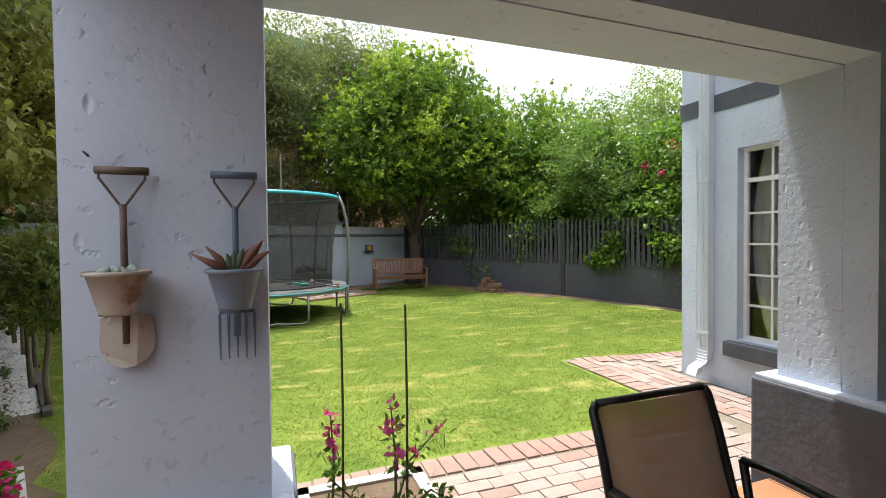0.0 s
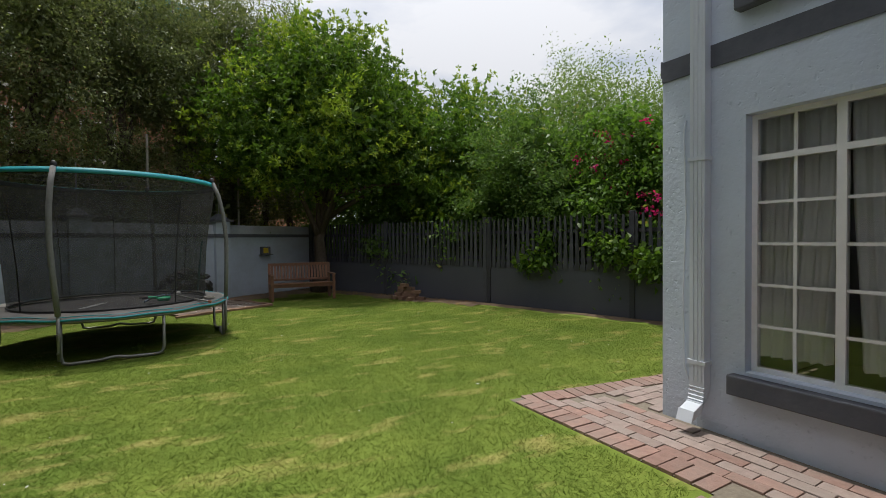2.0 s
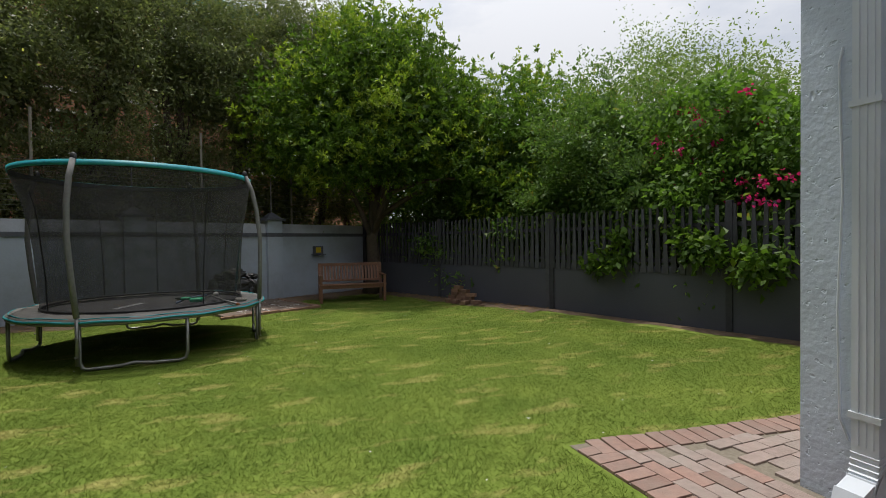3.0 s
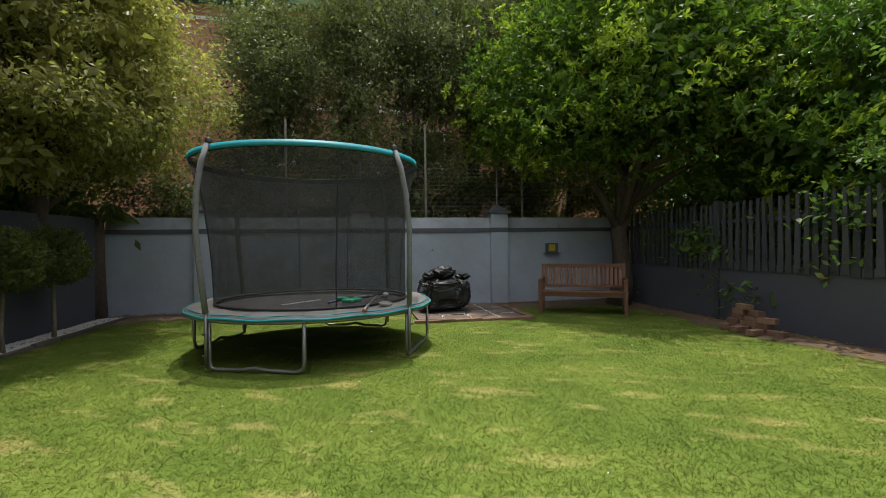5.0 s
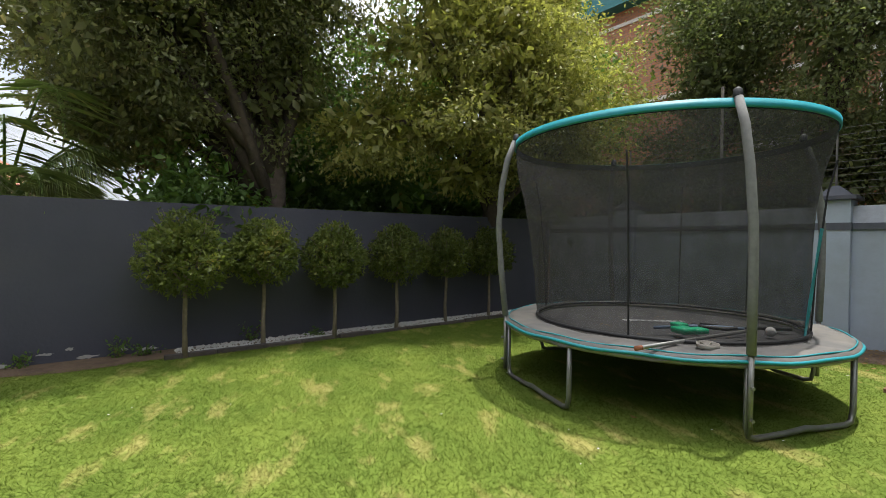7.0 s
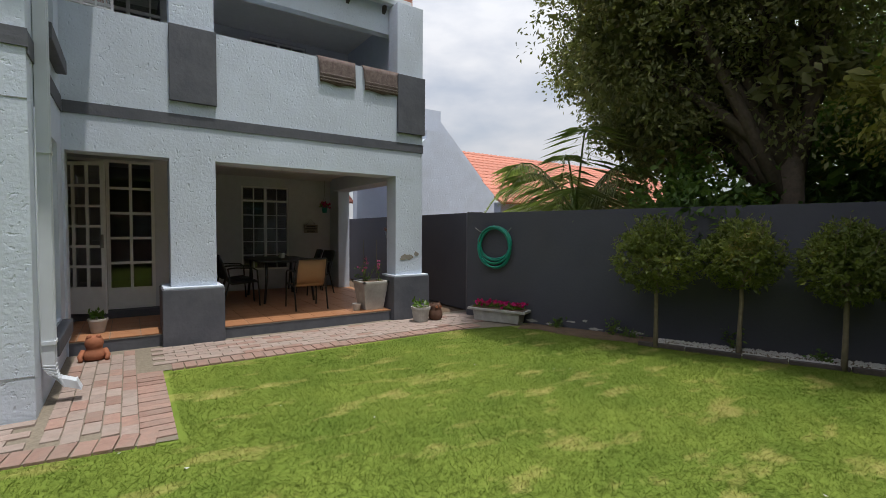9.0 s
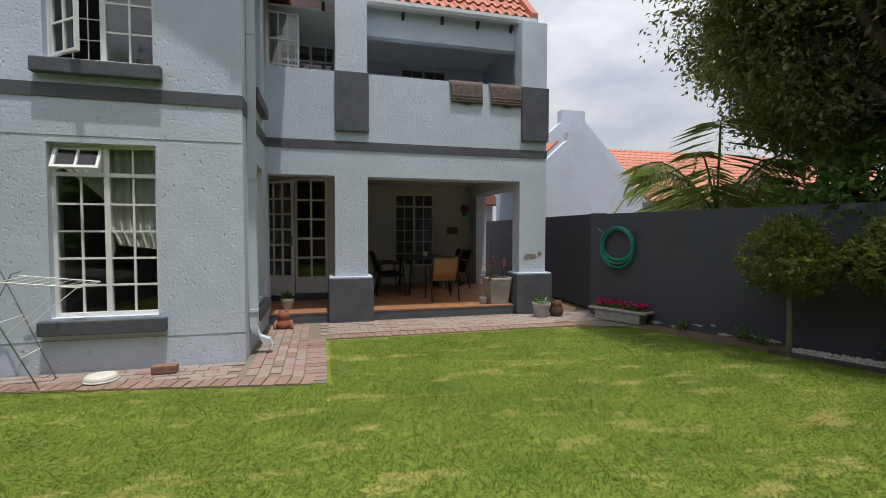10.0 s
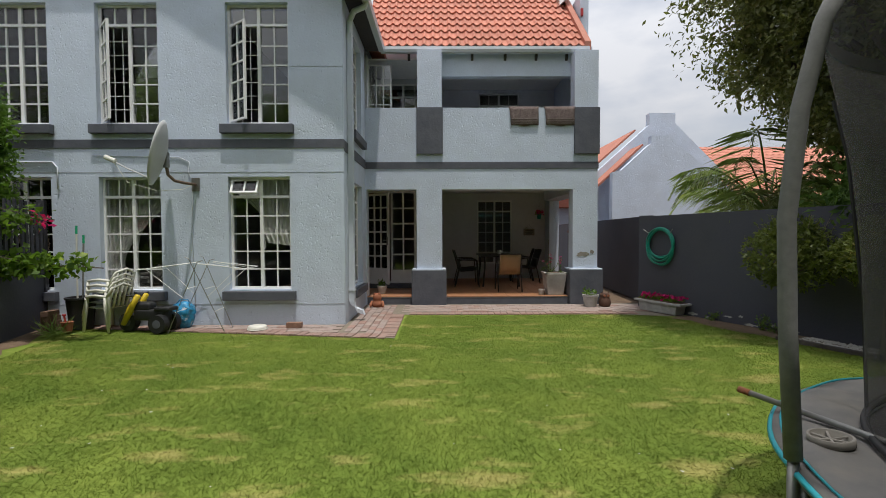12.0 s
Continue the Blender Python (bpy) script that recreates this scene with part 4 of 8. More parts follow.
# Trampoline
def trampoline():
    t = thing("trampoline", pose(0.50, 10.50, 0) @ Matrix.Diagonal((0.952, 0.952, 0.967, 1)), "round trampoline with grey pads, teal edging and black safety net", "trampoline")
    R, H = 1.52, 0.58

    def ring(r, z, n=72):
        return [(r * math.cos(2 * math.pi * k / n), r * math.sin(2 * math.pi * k / n), z) for k in range(n + 1)]
    bm = bmesh.new()
    tube(bm, ring(R, H - 0.04), 0.024, 8, False)
    part("frame_ring", bm, M_STEEL, t, smooth=True)
    # pads with a wavy lower hem
    bm = bmesh.new()
    rows = []
    n = 120
    for k in range(n):
        a = 2 * math.pi * k / n
        w = 0.012 * math.sin(a * 12) + 0.008 * math.sin(a * 29 + 1)
        rows.append([bm.verts.new((r * math.cos(a), r * math.sin(a), z)) for r, z in
                     ((1.21, H + 0.012), (1.27, H + 0.03 + w * 0.4), (1.46, H + 0.028 + w), (1.545, H + 0.006), (1.552, H - 0.035 + w))])
    for k in range(n):
        a, b = rows[k], rows[(k + 1) % n]
        for i in range(4):
            bm.faces.new((a[i], b[i], b[i + 1], a[i + 1]))
    part("pad", bm, M_PAD, t, "faded grey vinyl spring pad", True)
    for r, z, w in ((1.553, H - 0.016, 0.013), (1.515, H + 0.020, 0.006)):
        bm = bmesh.new()
        tube(bm, [(x, y, z + 0.006 * math.sin(14 * math.atan2(y, x))) for x, y, z in ring(r, z, 96)], w, 6, False)
        part("edging", bm, M_TEAL, t, "teal piping round the pad", True)
    bm = bmesh.new()
    lathe(bm, [(0.02, H - 0.05), (0.6, H - 0.045), (1.22, H + 0.004), (1.22, H - 0.004), (0.6, H - 0.055), (0.02, H - 0.06)], 64)
    part("jump_mat", bm, M_MAT, t, "black woven jumping mat", True)
    feet = [-106.5, -17.8, 72.0, 162.0]
    for a0 in feet:
        a1 = a0 + 41.5
        pts = []
        p0 = Vector((R * math.cos(radians(a0)), R * math.sin(radians(a0)), 0))
        p1 = Vector((R * math.cos(radians(a1)), R * math.sin(radians(a1)), 0))
        mid = (p0 + p1) / 2 * 1.02
        pts = [p0 + Vector((0, 0, H - 0.05)), p0 + Vector((0, 0, 0.12)), p0.lerp(p1, 0.02) + Vector((0, 0, 0.045)), p0.lerp(p1, 0.08) + Vector((0, 0, 0.025)), p0.lerp(p1, 0.35) + Vector((0, 0, 0.03)), mid + Vector((0, 0, 0.06)),
               p0.lerp(p1, 0.65) + Vector((0, 0, 0.03)), p0.lerp(p1, 0.92) + Vector((0, 0, 0.025)), p0.lerp(p1, 0.98) + Vector((0, 0, 0.045)), p1 + Vector((0, 0, 0.12)), p1 + Vector((0, 0, H - 0.05))]
        bm = bmesh.new()
        tube(bm, pts, 0.021, 8)
        part("leg", bm, M_STEEL, t, smooth=True)
        # net pole: upright beside the leg, bowing out, then in to the top ring
        d = Vector((math.cos(radians(a0)), math.sin(radians(a0)), 0))
        pole = [d * 1.555 + Vector((0, 0, 0.08)), d * 1.56 + Vector((0, 0, 0.62)), d * 1.60 + Vector((-0.02, -0.005, 1.1)), d * 1.62 + Vector((-0.035, -0.01, 1.5)), d * 1.59 + Vector((-0.045, -0.015, 1.9)),
                d * 1.53 + Vector((-0.05, -0.015, 2.2)), d * 1.45 + Vector((-0.055, -0.015, 2.40))]
        bm = bmesh.new()
        tube(bm, pole[:2], 0.02, 8)
        part("pole_foot", bm, M_STEEL, t, smooth=True)
        bm = bmesh.new()
        tube(bm, pole[1:], 0.031, 10)
        sleeve = part("net_pole", bm, M_FOAM, t, "grey foam-sleeved net pole", True)
        bm = bmesh.new()
        lathe(bm, [(0.032, 0), (0.034, 0.03), (0.03, 0.07), (0.012, 0.085)], 12, tuple(d * 1.44 + Vector((-0.055, -0.015, 2.39))))
        part("cap", bm, M_BLACK, sleeve, smooth=True)
        for z in (0.18, 0.40):
            bm = bmesh.new()
            tube(bm, [d * 1.50 + Vector((0, 0, z)), d * 1.60 + Vector((0, 0, z))], 0.012, 6)
            part("bolt", bm, M_STEEL, t)
    # top ring and net
    bm = bmesh.new()
    rows = []
    for k in range(96):
        a = 2 * math.pi * k / 96
        rows.append([bm.verts.new((r * math.cos(a) - 0.055, r * math.sin(a) - 0.015, z)) for r, z in ((1.425, 2.385), (1.445, 2.40), (1.447, 2.35), (1.437, 2.335))])
    for k in range(96):
        a, b = rows[k], rows[(k + 1) % 96]
        for i in range(4):
            bm.faces.new((a[i], b[i], b[(i + 1) % 4], a[(i + 1) % 4]))
    part("top_band", bm, M_TEAL, t, "teal sleeve of the net's top ring", True)

    bm = bmesh.new()
    rows = [[bm.verts.new((r * math.cos(2 * math.pi * k / 96) - 0.055, r * math.sin(2 * math.pi * k / 96) - 0.015, z)) for r, z in ((1.420, 2.395), (1.424, 2.33))] for k in range(96)]
    for k in range(96):
        a, b = rows[k], rows[(k + 1) % 96]
        bm.faces.new((a[0], b[0], b[1], a[1]))
    part("band_lining", bm, M_BLACK, t, smooth=True)

    def skin(profile, lo, hi):
        bm = bmesh.new()
        n = 96
        rows = []
        for k in range(n):
            a = 2 * math.pi * k / n
            pull = math.cos(4 * (a - radians(-17.8)))
            rows.append([bm.verts.new(((r + 0.05 * s * pull) * math.cos(a) - 0.055 * (z - 0.6) / 1.75, (r + 0.05 * s * pull) * math.sin(a) - 0.015 * (z - 0.6) / 1.75, z - 0.05 * s * (1 - pull))) for r, z, s in profile[lo:hi]])
        for k in range(n):
            a, b = rows[k], rows[(k + 1) % n]
            for i in range(len(a) - 1):
                bm.faces.new((a[i], b[i], b[i + 1], a[i + 1]))
        return bm
    prof = [(1.435, 2.345, 0), (1.40, 2.2, 0.5), (1.36, 2.06, 1.0), (1.30, 1.75, 0.8), (1.26, 1.4, 0.5), (1.235, 1.0, 0.2), (1.225, 0.75, 0.1), (1.215, 0.60, 0)]
    part("net", skin(prof, 2, 8), M_NET, t, "black mesh safety net", True)
    part("net_valance", skin(prof, 0, 3), M_NET, t, "black mesh valance below the top ring", True)
    bm = bmesh.new()
    tube(bm, ring(1.218, 0.625, 96), 0.016, 6, False)
    part("net_hem", bm, M_BLACK, t, smooth=True)
    for a in (40, 130, 220, 310, 95):
        bm = bmesh.new()
        d = Vector((math.cos(radians(a)), math.sin(radians(a)), 0))
        tube(bm, [d * 1.22 + Vector((0, 0, 0.62)), d * 1.24 + Vector((0, 0, 1.1)), d * 1.31 + Vector((0, 0, 1.8)), d * 1.37 + Vector((0, 0, 2.08))], 0.008, 5)
        part("net_seam", bm, M_BLACK, t)
    return t


trampoline()


# Trees
def leaf_cloud(name, blobs, count, size, mat, seed, clump=0.32, droop=0.0, parent=None, fill=0.35, aspect=0.45, per_clump=26, rosette=False, shell=0.86):
    """Many folded leaves in clumps on and inside ellipsoids (x, y, z, rx, ry, rz); rosette: each clump a whorl at a twig's tip."""
    r = np.random.default_rng(seed)
    vol = np.array([b[3] * b[4] + b[4] * b[5] + b[3] * b[5] for b in blobs])
    n_cl = max(8, count // per_clump)
    pick = r.choice(len(blobs), n_cl, p=vol / vol.sum())
    d = r.normal(size=(n_cl, 3))
    d /= np.linalg.norm(d, axis=1)[:, None]
    rad = np.where(r.random(n_cl) < fill, r.random(n_cl) ** 0.5 * 0.9, shell + (1.08 - shell) * r.random(n_cl))
    bl = np.array(blobs)[pick]
    cen = bl[:, :3] + d * rad[:, None] * bl[:, 3:]
    if count >= 20000:
        n_b = max(12, n_cl // 13)
        home = r.integers(0, n_b, n_cl)
        spread = np.minimum(0.34, 0.2 * bl[:, 3:].mean(axis=1))[:, None]
        cen = cen[home] + r.normal(size=(n_cl, 3)) * spread[home] * np.array((1.0, 1.0, 0.6)) + d[home] * (r.random(n_cl)[:, None] - 0.5) * spread[home]
        d = d[home]
    idx = np.repeat(np.arange(n_cl), per_clump)
    out = d[idx]
    pos = cen[idx] + r.normal(size=(len(idx), 3)) * clump * np.array((1, 1, 0.8))
    axis = out * 0.6 + r.normal(size=pos.shape) * 0.7 + np.array((0, 0, -droop))
    if rosette:
        pos = cen[idx] + r.normal(size=pos.shape) * 0.018
        axis = out * 0.45 + np.array((0, 0, 0.3)) + r.normal(size=pos.shape) * 0.75
    axis /= np.linalg.norm(axis, axis=1)[:, None]
    up = r.normal(size=pos.shape) * 0.8 + np.array((0, 0, 0.7)) + out * 0.45
    side = np.cross(axis, up)
    side /= np.linalg.norm(side, axis=1)[:, None] + 1e-6
    nor = np.cross(side, axis)
    ln = size * (0.6 + 0.8 * r.random(len(pos)))[:, None]
    wd = ln * aspect
    v = np.stack([pos, pos + axis * ln * 0.5 + side * wd * 0.5 + nor * wd * 0.15, pos + axis * ln - nor * ln * 0.12, pos + axis * ln * 0.5 - side * wd * 0.5 + nor * wd * 0.15], 1).reshape(-1, 3)
    f = np.arange(len(v)).reshape(-1, 4)
    ob = new(name, np_mesh(name, v, f, mat))
    if name in ("spray", "blossom"):
        tagged(ob, kind="stuff")
    if parent is not None:
        ob.parent = parent
    return ob


def limbs(parent, base, top, r0, branches, mat, seed, name="trunk", bend=0.15):
    """A tapered trunk, with limbs out to the given points."""
    rg = random.Random(seed)
    base, top = Vector(base), Vector(top)
    pts = []
    for i in range(7):
        f = i / 6
        pts.append(base.lerp(top, f) + Vector((rg.uniform(-1, 1), rg.uniform(-1, 1), 0)) * bend * math.sin(f * math.pi))
    bm = bmesh.new()
    tube(bm, pts, [r0 * (1.25 - f * 0.75) if f else r0 * 1.5 for f in (i / 6 for i in range(7))], 9)
    tr = part(name, bm, mat, parent, smooth=True)
    for b in branches:
        b = Vector(b)
        start = pts[rg.choice((3, 4, 5))]
        mid = start.lerp(b, 0.5) + Vector((rg.uniform(-0.2, 0.2), rg.uniform(-0.2, 0.2), 0.15))
        bm = bmesh.new()
        tube(bm, [start, start.lerp(mid, 0.5) + Vector((0, 0, 0.05)), mid, mid.lerp(b, 0.5), b], [r0 * 0.5, r0 * 0.42, r0 * 0.3, r0 * 0.2, r0 * 0.08], 6)
        part("limb", bm, mat, parent, smooth=True)


def tree(base, trunk_top, r0, blobs, count, size, mat, bark, seed, label, clump=0.32, droop=0.0, fill=0.35, name="tree", group="", aspect=0.45, per_clump=26, rosette=False, young=None, young_count=0):
    t = thing(name, Matrix.Identity(4), label, "tree", group)
    rg = random.Random(seed)
    tips = [(b[0] + rg.uniform(-0.4, 0.4) * b[3], b[1] + rg.uniform(-0.4, 0.4) * b[4], b[2] + rg.uniform(-0.2, 0.5) * b[5]) for b in blobs for k in range(2)]
    limbs(t, base, trunk_top, r0, tips, bark, seed)
    leaf_cloud("crown", blobs, count, size, mat, seed, clump, droop, t, fill, aspect, per_clump, rosette)
    if young:
        leaf_cloud("young_leaves", blobs, young_count, size * 0.85, young, seed + 300, clump, droop, t, 0.0, aspect, per_clump, rosette, 0.98)
    inner = [(b[0], b[1], b[2], b[3] * 0.72, b[4] * 0.72, b[5] * 0.72) for b in blobs]
    leaf_cloud("inner_foliage", inner, count // 9, size * 2.3, mat, seed + 500, clump, droop, t, 0.9, aspect, per_clump)
    return t


tree((4.75, 15.2, 0), (4.95, 15.0, 3.0), 0.17, [(4.9, 15.2, 5.2, 2.5, 2.0, 2.0), (3.2, 15.2, 4.2, 1.5, 1.2, 1.2), (6.5, 14.2, 3.9, 1.4, 1.4, 1.3), (4.1, 14.3, 3.5, 1.5, 1.1, 0.9), (5.5, 13.7, 4.2, 1.5, 1.1, 1.3), (6.3, 15.6, 5.2, 1.5, 1.5, 1.6),
      (7.0, 13.2, 3.0, 0.9, 0.9, 0.7), (5.2, 15.4, 6.6, 1.6, 1.4, 0.9)], 60000, 0.115, M_LEAF_BRIGHT, M_BARK, 11, "spreading evergreen tree with glossy bright green leaves", clump=0.17, fill=0.3, per_clump=9,
     rosette=True, aspect=0.42, young=M_LEAF_YOUNG, young_count=21000)
rear_u = (R1 - R0).normalized()
rear_n = Vector((-rear_u.y, rear_u.x, 0))
for i, (s, off, h) in enumerate(((2.55, 1.6, 8.2), (4.4, 1.4, 8.6), (6.0, 1.5, 8.8), (7.4, 1.6, 8.8), (8.9, 1.8, 9.6), (10.4, 2.2, 9.9), (11.7, 2.6, 9.4))):
    p = R0 + rear_u * s + rear_n * off
    tree((p.x, p.y, 0), (p.x, p.y, 5.0), 0.13, [(p.x, p.y, 2.9, 1.1, 0.85, 1.3), (p.x + 0.2, p.y, h * 0.56, 1.35, 1.15, h * 0.2), (p.x - 0.1, p.y + 0.2, h * 0.8, 1.25, 1.2, h * 0.2), (p.x + 0.5, p.y + 0.1, h * 0.68, 1.0, 1.2, h * 0.15)], 32000, 0.072,
         (M_LEAF_DARK, M_LEAF_OLIVE)[i % 2], M_BARK, 30 + i, "tall dense screening tree with small dark olive leaves", clump=0.17, group="screening trees behind the rear wall", droop=0.3)
tree((-4.4, 10.6, 0), (-3.8, 10.2, 3.6), 0.15, [(-3.5, 11.5, 4.0, 1.3, 1.3, 1.0), (-2.6, 10.6, 3.6, 1.0, 1.0, 0.75), (-5.2, 12.0, 5.4, 1.2, 1.2, 1.4), (-3.5, 10.7, 5.4, 1.0, 1.0, 1.2), (-3.4, 10.2, 5.2, 1.4, 1.3, 1.2), (-4.0, 11.0, 7.2, 1.3, 1.3, 1.4),
      (-4.6, 12.2, 3.4, 1.2, 1.0, 0.8), (-2.2, 9.8, 4.4, 0.8, 0.8, 0.6), (-2.5, 8.7, 4.4, 0.8, 0.8, 0.9), (-2.9, 9.2, 5.8, 1.2, 1.1, 1.2), (-2.3, 9.4, 3.2, 0.7, 0.8, 0.5), (-3.1, 8.6, 7.2, 1.2, 1.1, 1.2), (-3.4, 8.8, 3.3, 0.8, 0.9, 0.7), (-3.0, 9.6, 2.6, 0.6, 0.7, 0.6), (-3.5, 10.6, 2.8, 0.8, 0.8, 0.7), (-2.7, 7.9, 3.0, 0.6, 0.6, 0.6)],
     96000, 0.075, M_LEAF_YELLOW, M_BARK, 51, "tree with golden yellow green foliage leaning over the wall", clump=0.13, droop=0.2, per_clump=24)
tree((-3.3, 6.9, 0), (-3.1, 6.5, 3.4), 0.2, [(-2.1, 5.4, 5.2, 1.5, 1.3, 1.6), (-2.7, 6.2, 7.0, 1.7, 1.6, 1.6), (-1.75, 5.0, 4.0, 0.95, 0.9, 0.9), (-3.0, 6.9, 5.2, 1.3, 1.1, 1.5), (-3.2, 6.6, 3.6, 1.1, 1.1, 0.9), (-2.0, 5.4, 6.8, 1.2, 1.1, 1.0),
      (-1.45, 4.7, 5.8, 1.0, 0.9, 1.3), (-2.7, 5.2, 3.3, 1.0, 0.8, 0.7), (-3.4, 4.9, 4.6, 1.2, 1.0, 1.2), (-3.6, 7.4, 7.4, 1.4, 1.2, 1.4), (-4.2, 6.0, 5.6, 1.4, 1.4, 1.6),
      (-3.9, 4.0, 3.5, 0.8, 0.7, 0.9), (-3.8, 4.8, 2.8, 0.7, 0.7, 0.6), (-4.3, 3.7, 4.8, 0.9, 0.8, 0.9), (-5.0, 4.3, 3.6, 0.9, 0.8, 1.0), (-4.7, 2.9, 4.5, 0.8, 0.6, 0.8), (-4.8, 3.0, 5.8, 1.0, 0.8, 0.9), (-3.0, 3.6, 4.3, 0.8, 0.7, 0.9), (-3.4, 4.0, 3.3, 0.7, 0.7, 0.6)], 130000, 0.082, M_LEAF_BROWN, M_BARK, 52,
     "large dark evergreen tree behind the charcoal wall", clump=0.15, droop=0.15, per_clump=26)
tree((-7.0, 10.0, 0), (-7.0, 10.0, 4.5), 0.2, [(-6.8, 10.0, 5.0, 2.2, 2.4, 2.6), (-7.2, 7.0, 3.9, 2.0, 2.2, 2.2), (-6.3, 12.6, 4.6, 2.0, 2.0, 2.8), (-6.0, 9.0, 2.6, 1.5, 2.2, 1.0)], 40000, 0.14, M_LEAF_SHRUB, M_BARK, 53, "broad green tree farther behind the wall", clump=0.24)
tree((9.2, 13.9, 0), (9.2, 13.9, 2.6), 0.1, [(8.4, 13.2, 3.7, 1.4, 1.4, 1.9), (7.2, 15.4, 4.2, 1.5, 1.5, 2.0), (9.4, 12.2, 3.2, 1.1, 1.2, 1.6), (7.6, 13.0, 2.5, 0.9, 1.2, 1.0)], 42000, 0.105, M_LEAF_MID, M_BARK, 54, "leafy garden tree beyond the slat fence", clump=0.15, rosette=True, per_clump=9, young=M_LEAF_YOUNG, young_count=20000)
tree((8.7, 10.6, 0), (8.7, 10.5, 2.4), 0.09, [(8.45, 10.4, 3.1, 1.05, 1.1, 1.6), (8.1, 11.2, 2.3, 0.8, 0.9, 0.9), (8.6, 9.5, 2.2, 0.7, 0.9, 0.8)], 30000, 0.078, M_LEAF_SHRUB, M_BARK, 55, "dense dark green shrub overhanging the fence", clump=0.12)
tree((9.6, 5.2, 0), (9.45, 5.25, 2.6), 0.07, [(9.42, 5.25, 2.5, 0.32, 0.32, 0.7), (9.47, 5.2, 3.1, 0.22, 0.22, 0.5), (9.42, 5.3, 1.9, 0.32, 0.32, 0.5)], 8000, 0.06, M_LEAF_MID, M_BARK, 58, "narrow bright green conifer at the end of the fence", clump=0.07, per_clump=14)
tree((13.0, 13.0, 0), (13.0, 13.0, 4.0), 0.14, [(12.6, 12.6, 5.2, 1.6, 1.7, 1.8), (13.6, 11.2, 4.6, 1.6, 1.6, 1.8), (11.8, 14.0, 4.2, 1.5, 1.5, 1.6)], 30000, 0.085, M_LEAF_PALE, M_BARKPALE, 56, "airy pale green tree in the next garden", clump=0.26, droop=0.3)
tree((11.2, 10.5, 0), (11.2, 10.5, 2.0), 0.1, [(10.8, 10.8, 2.4, 1.5, 2.2, 1.6), (10.6, 7.6, 2.2, 1.0, 1.6, 1.3), (10.2, 13.4, 2.4, 1.4, 1.6, 1.4), (8.6, 15.6, 2.4, 1.5, 1.3, 1.4), (7.0, 18.2, 2.6, 1.6, 1.3, 2.2), (9.4, 17.6, 2.8, 1.8, 1.4, 2.2)], 34000, 0.15, M_LEAF_SHRUB, M_BARK, 57, "dense hedge of dark green shrubs beyond the fence", clump=0.24)


def hedge(name, blobs, count, size, mat, seed, label):
    t = thing(name, Matrix.Identity(4), label, "hedge")
    for k, b in enumerate(blobs[::2]):
        bm = bmesh.new()
        tube(bm, [(b[0], b[1], 0), (b[0] + 0.05, b[1], b[2] * 0.6), (b[0], b[1] + 0.05, b[2])], [0.06, 0.05, 0.02], 6)
        part("stem", bm, M_BARK, t)
    leaf_cloud("foliage", blobs, count, size, mat, seed, 0.18, 0.1, t, 0.4)
    leaf_cloud("inner_foliage", [(b[0], b[1], b[2], b[3] * 0.7, b[4] * 0.7, b[5] * 0.7) for b in blobs], count // 6, size * 2.4, mat, seed + 9, 0.2, 0.1, t, 0.9)


wall_u = (L1 - L0).normalized()
wall_n = Vector((-wall_u.y, wall_u.x, 0))
hedge("hedge", [((L0 + wall_u * s + wall_n * (1.0 + 0.3 * (k % 3))).x, (L0 + wall_u * s + wall_n * (1.0 + 0.3 * (k % 3))).y, 1.5 + 0.25 * (k % 4), 0.75, 0.75, 1.0) for k, s in enumerate((3.2, 4.2, 5.2, 6.2, 7.2, 8.2, 9.2, 10.2))],
      22000, 0.12, M_LEAF_SHRUB, 90, "dark leafy hedge growing behind the charcoal wall")
# Added undergrowth: dark leaves cover brick that should lie in shade
hedge("hedge", [((R0 + rear_u * d + rear_n * (0.95 + 0.2 * (k % 2))).x, (R0 + rear_u * d + rear_n * (0.95 + 0.2 * (k % 2))).y, 1.75 + 0.3 * (k % 3), 0.65, 0.5, 1.0) for k, d in enumerate((0.4, 1.2, 2.0, 3.0, 4.0, 5.0, 6.0, 7.0, 8.0, 9.0))],
      22000, 0.085, M_LEAF_DARK, 92, "added dark undergrowth standing in for shaded brick behind the rear wall")
fence_u = (F2 - F1).normalized()
fence_n = Vector((-fence_u.y, fence_u.x, 0))
hedge("hedge", [((F1 + fence_u * s + fence_n * 1.0).x, (F1 + fence_u * s + fence_n * 1.0).y, 1.0 + 0.2 * (k % 3), 0.75, 0.75, 1.1) for k, s in enumerate((-0.3, 0.7, 1.7, 2.7, 3.7, 4.7))] +
      [((F0 + (F1 - F0) * f + Vector((0.9, 0.4, 0))).x, (F0 + (F1 - F0) * f + Vector((0.9, 0.4, 0))).y, 1.0 + 0.2 * (k % 3), 0.8, 0.8, 1.1) for k, f in enumerate((0.12, 0.28, 0.44, 0.6, 0.76, 0.92))],
      26000, 0.12, M_LEAF_SHRUB, 91, "dense dark hedge pressed against the slat fence")


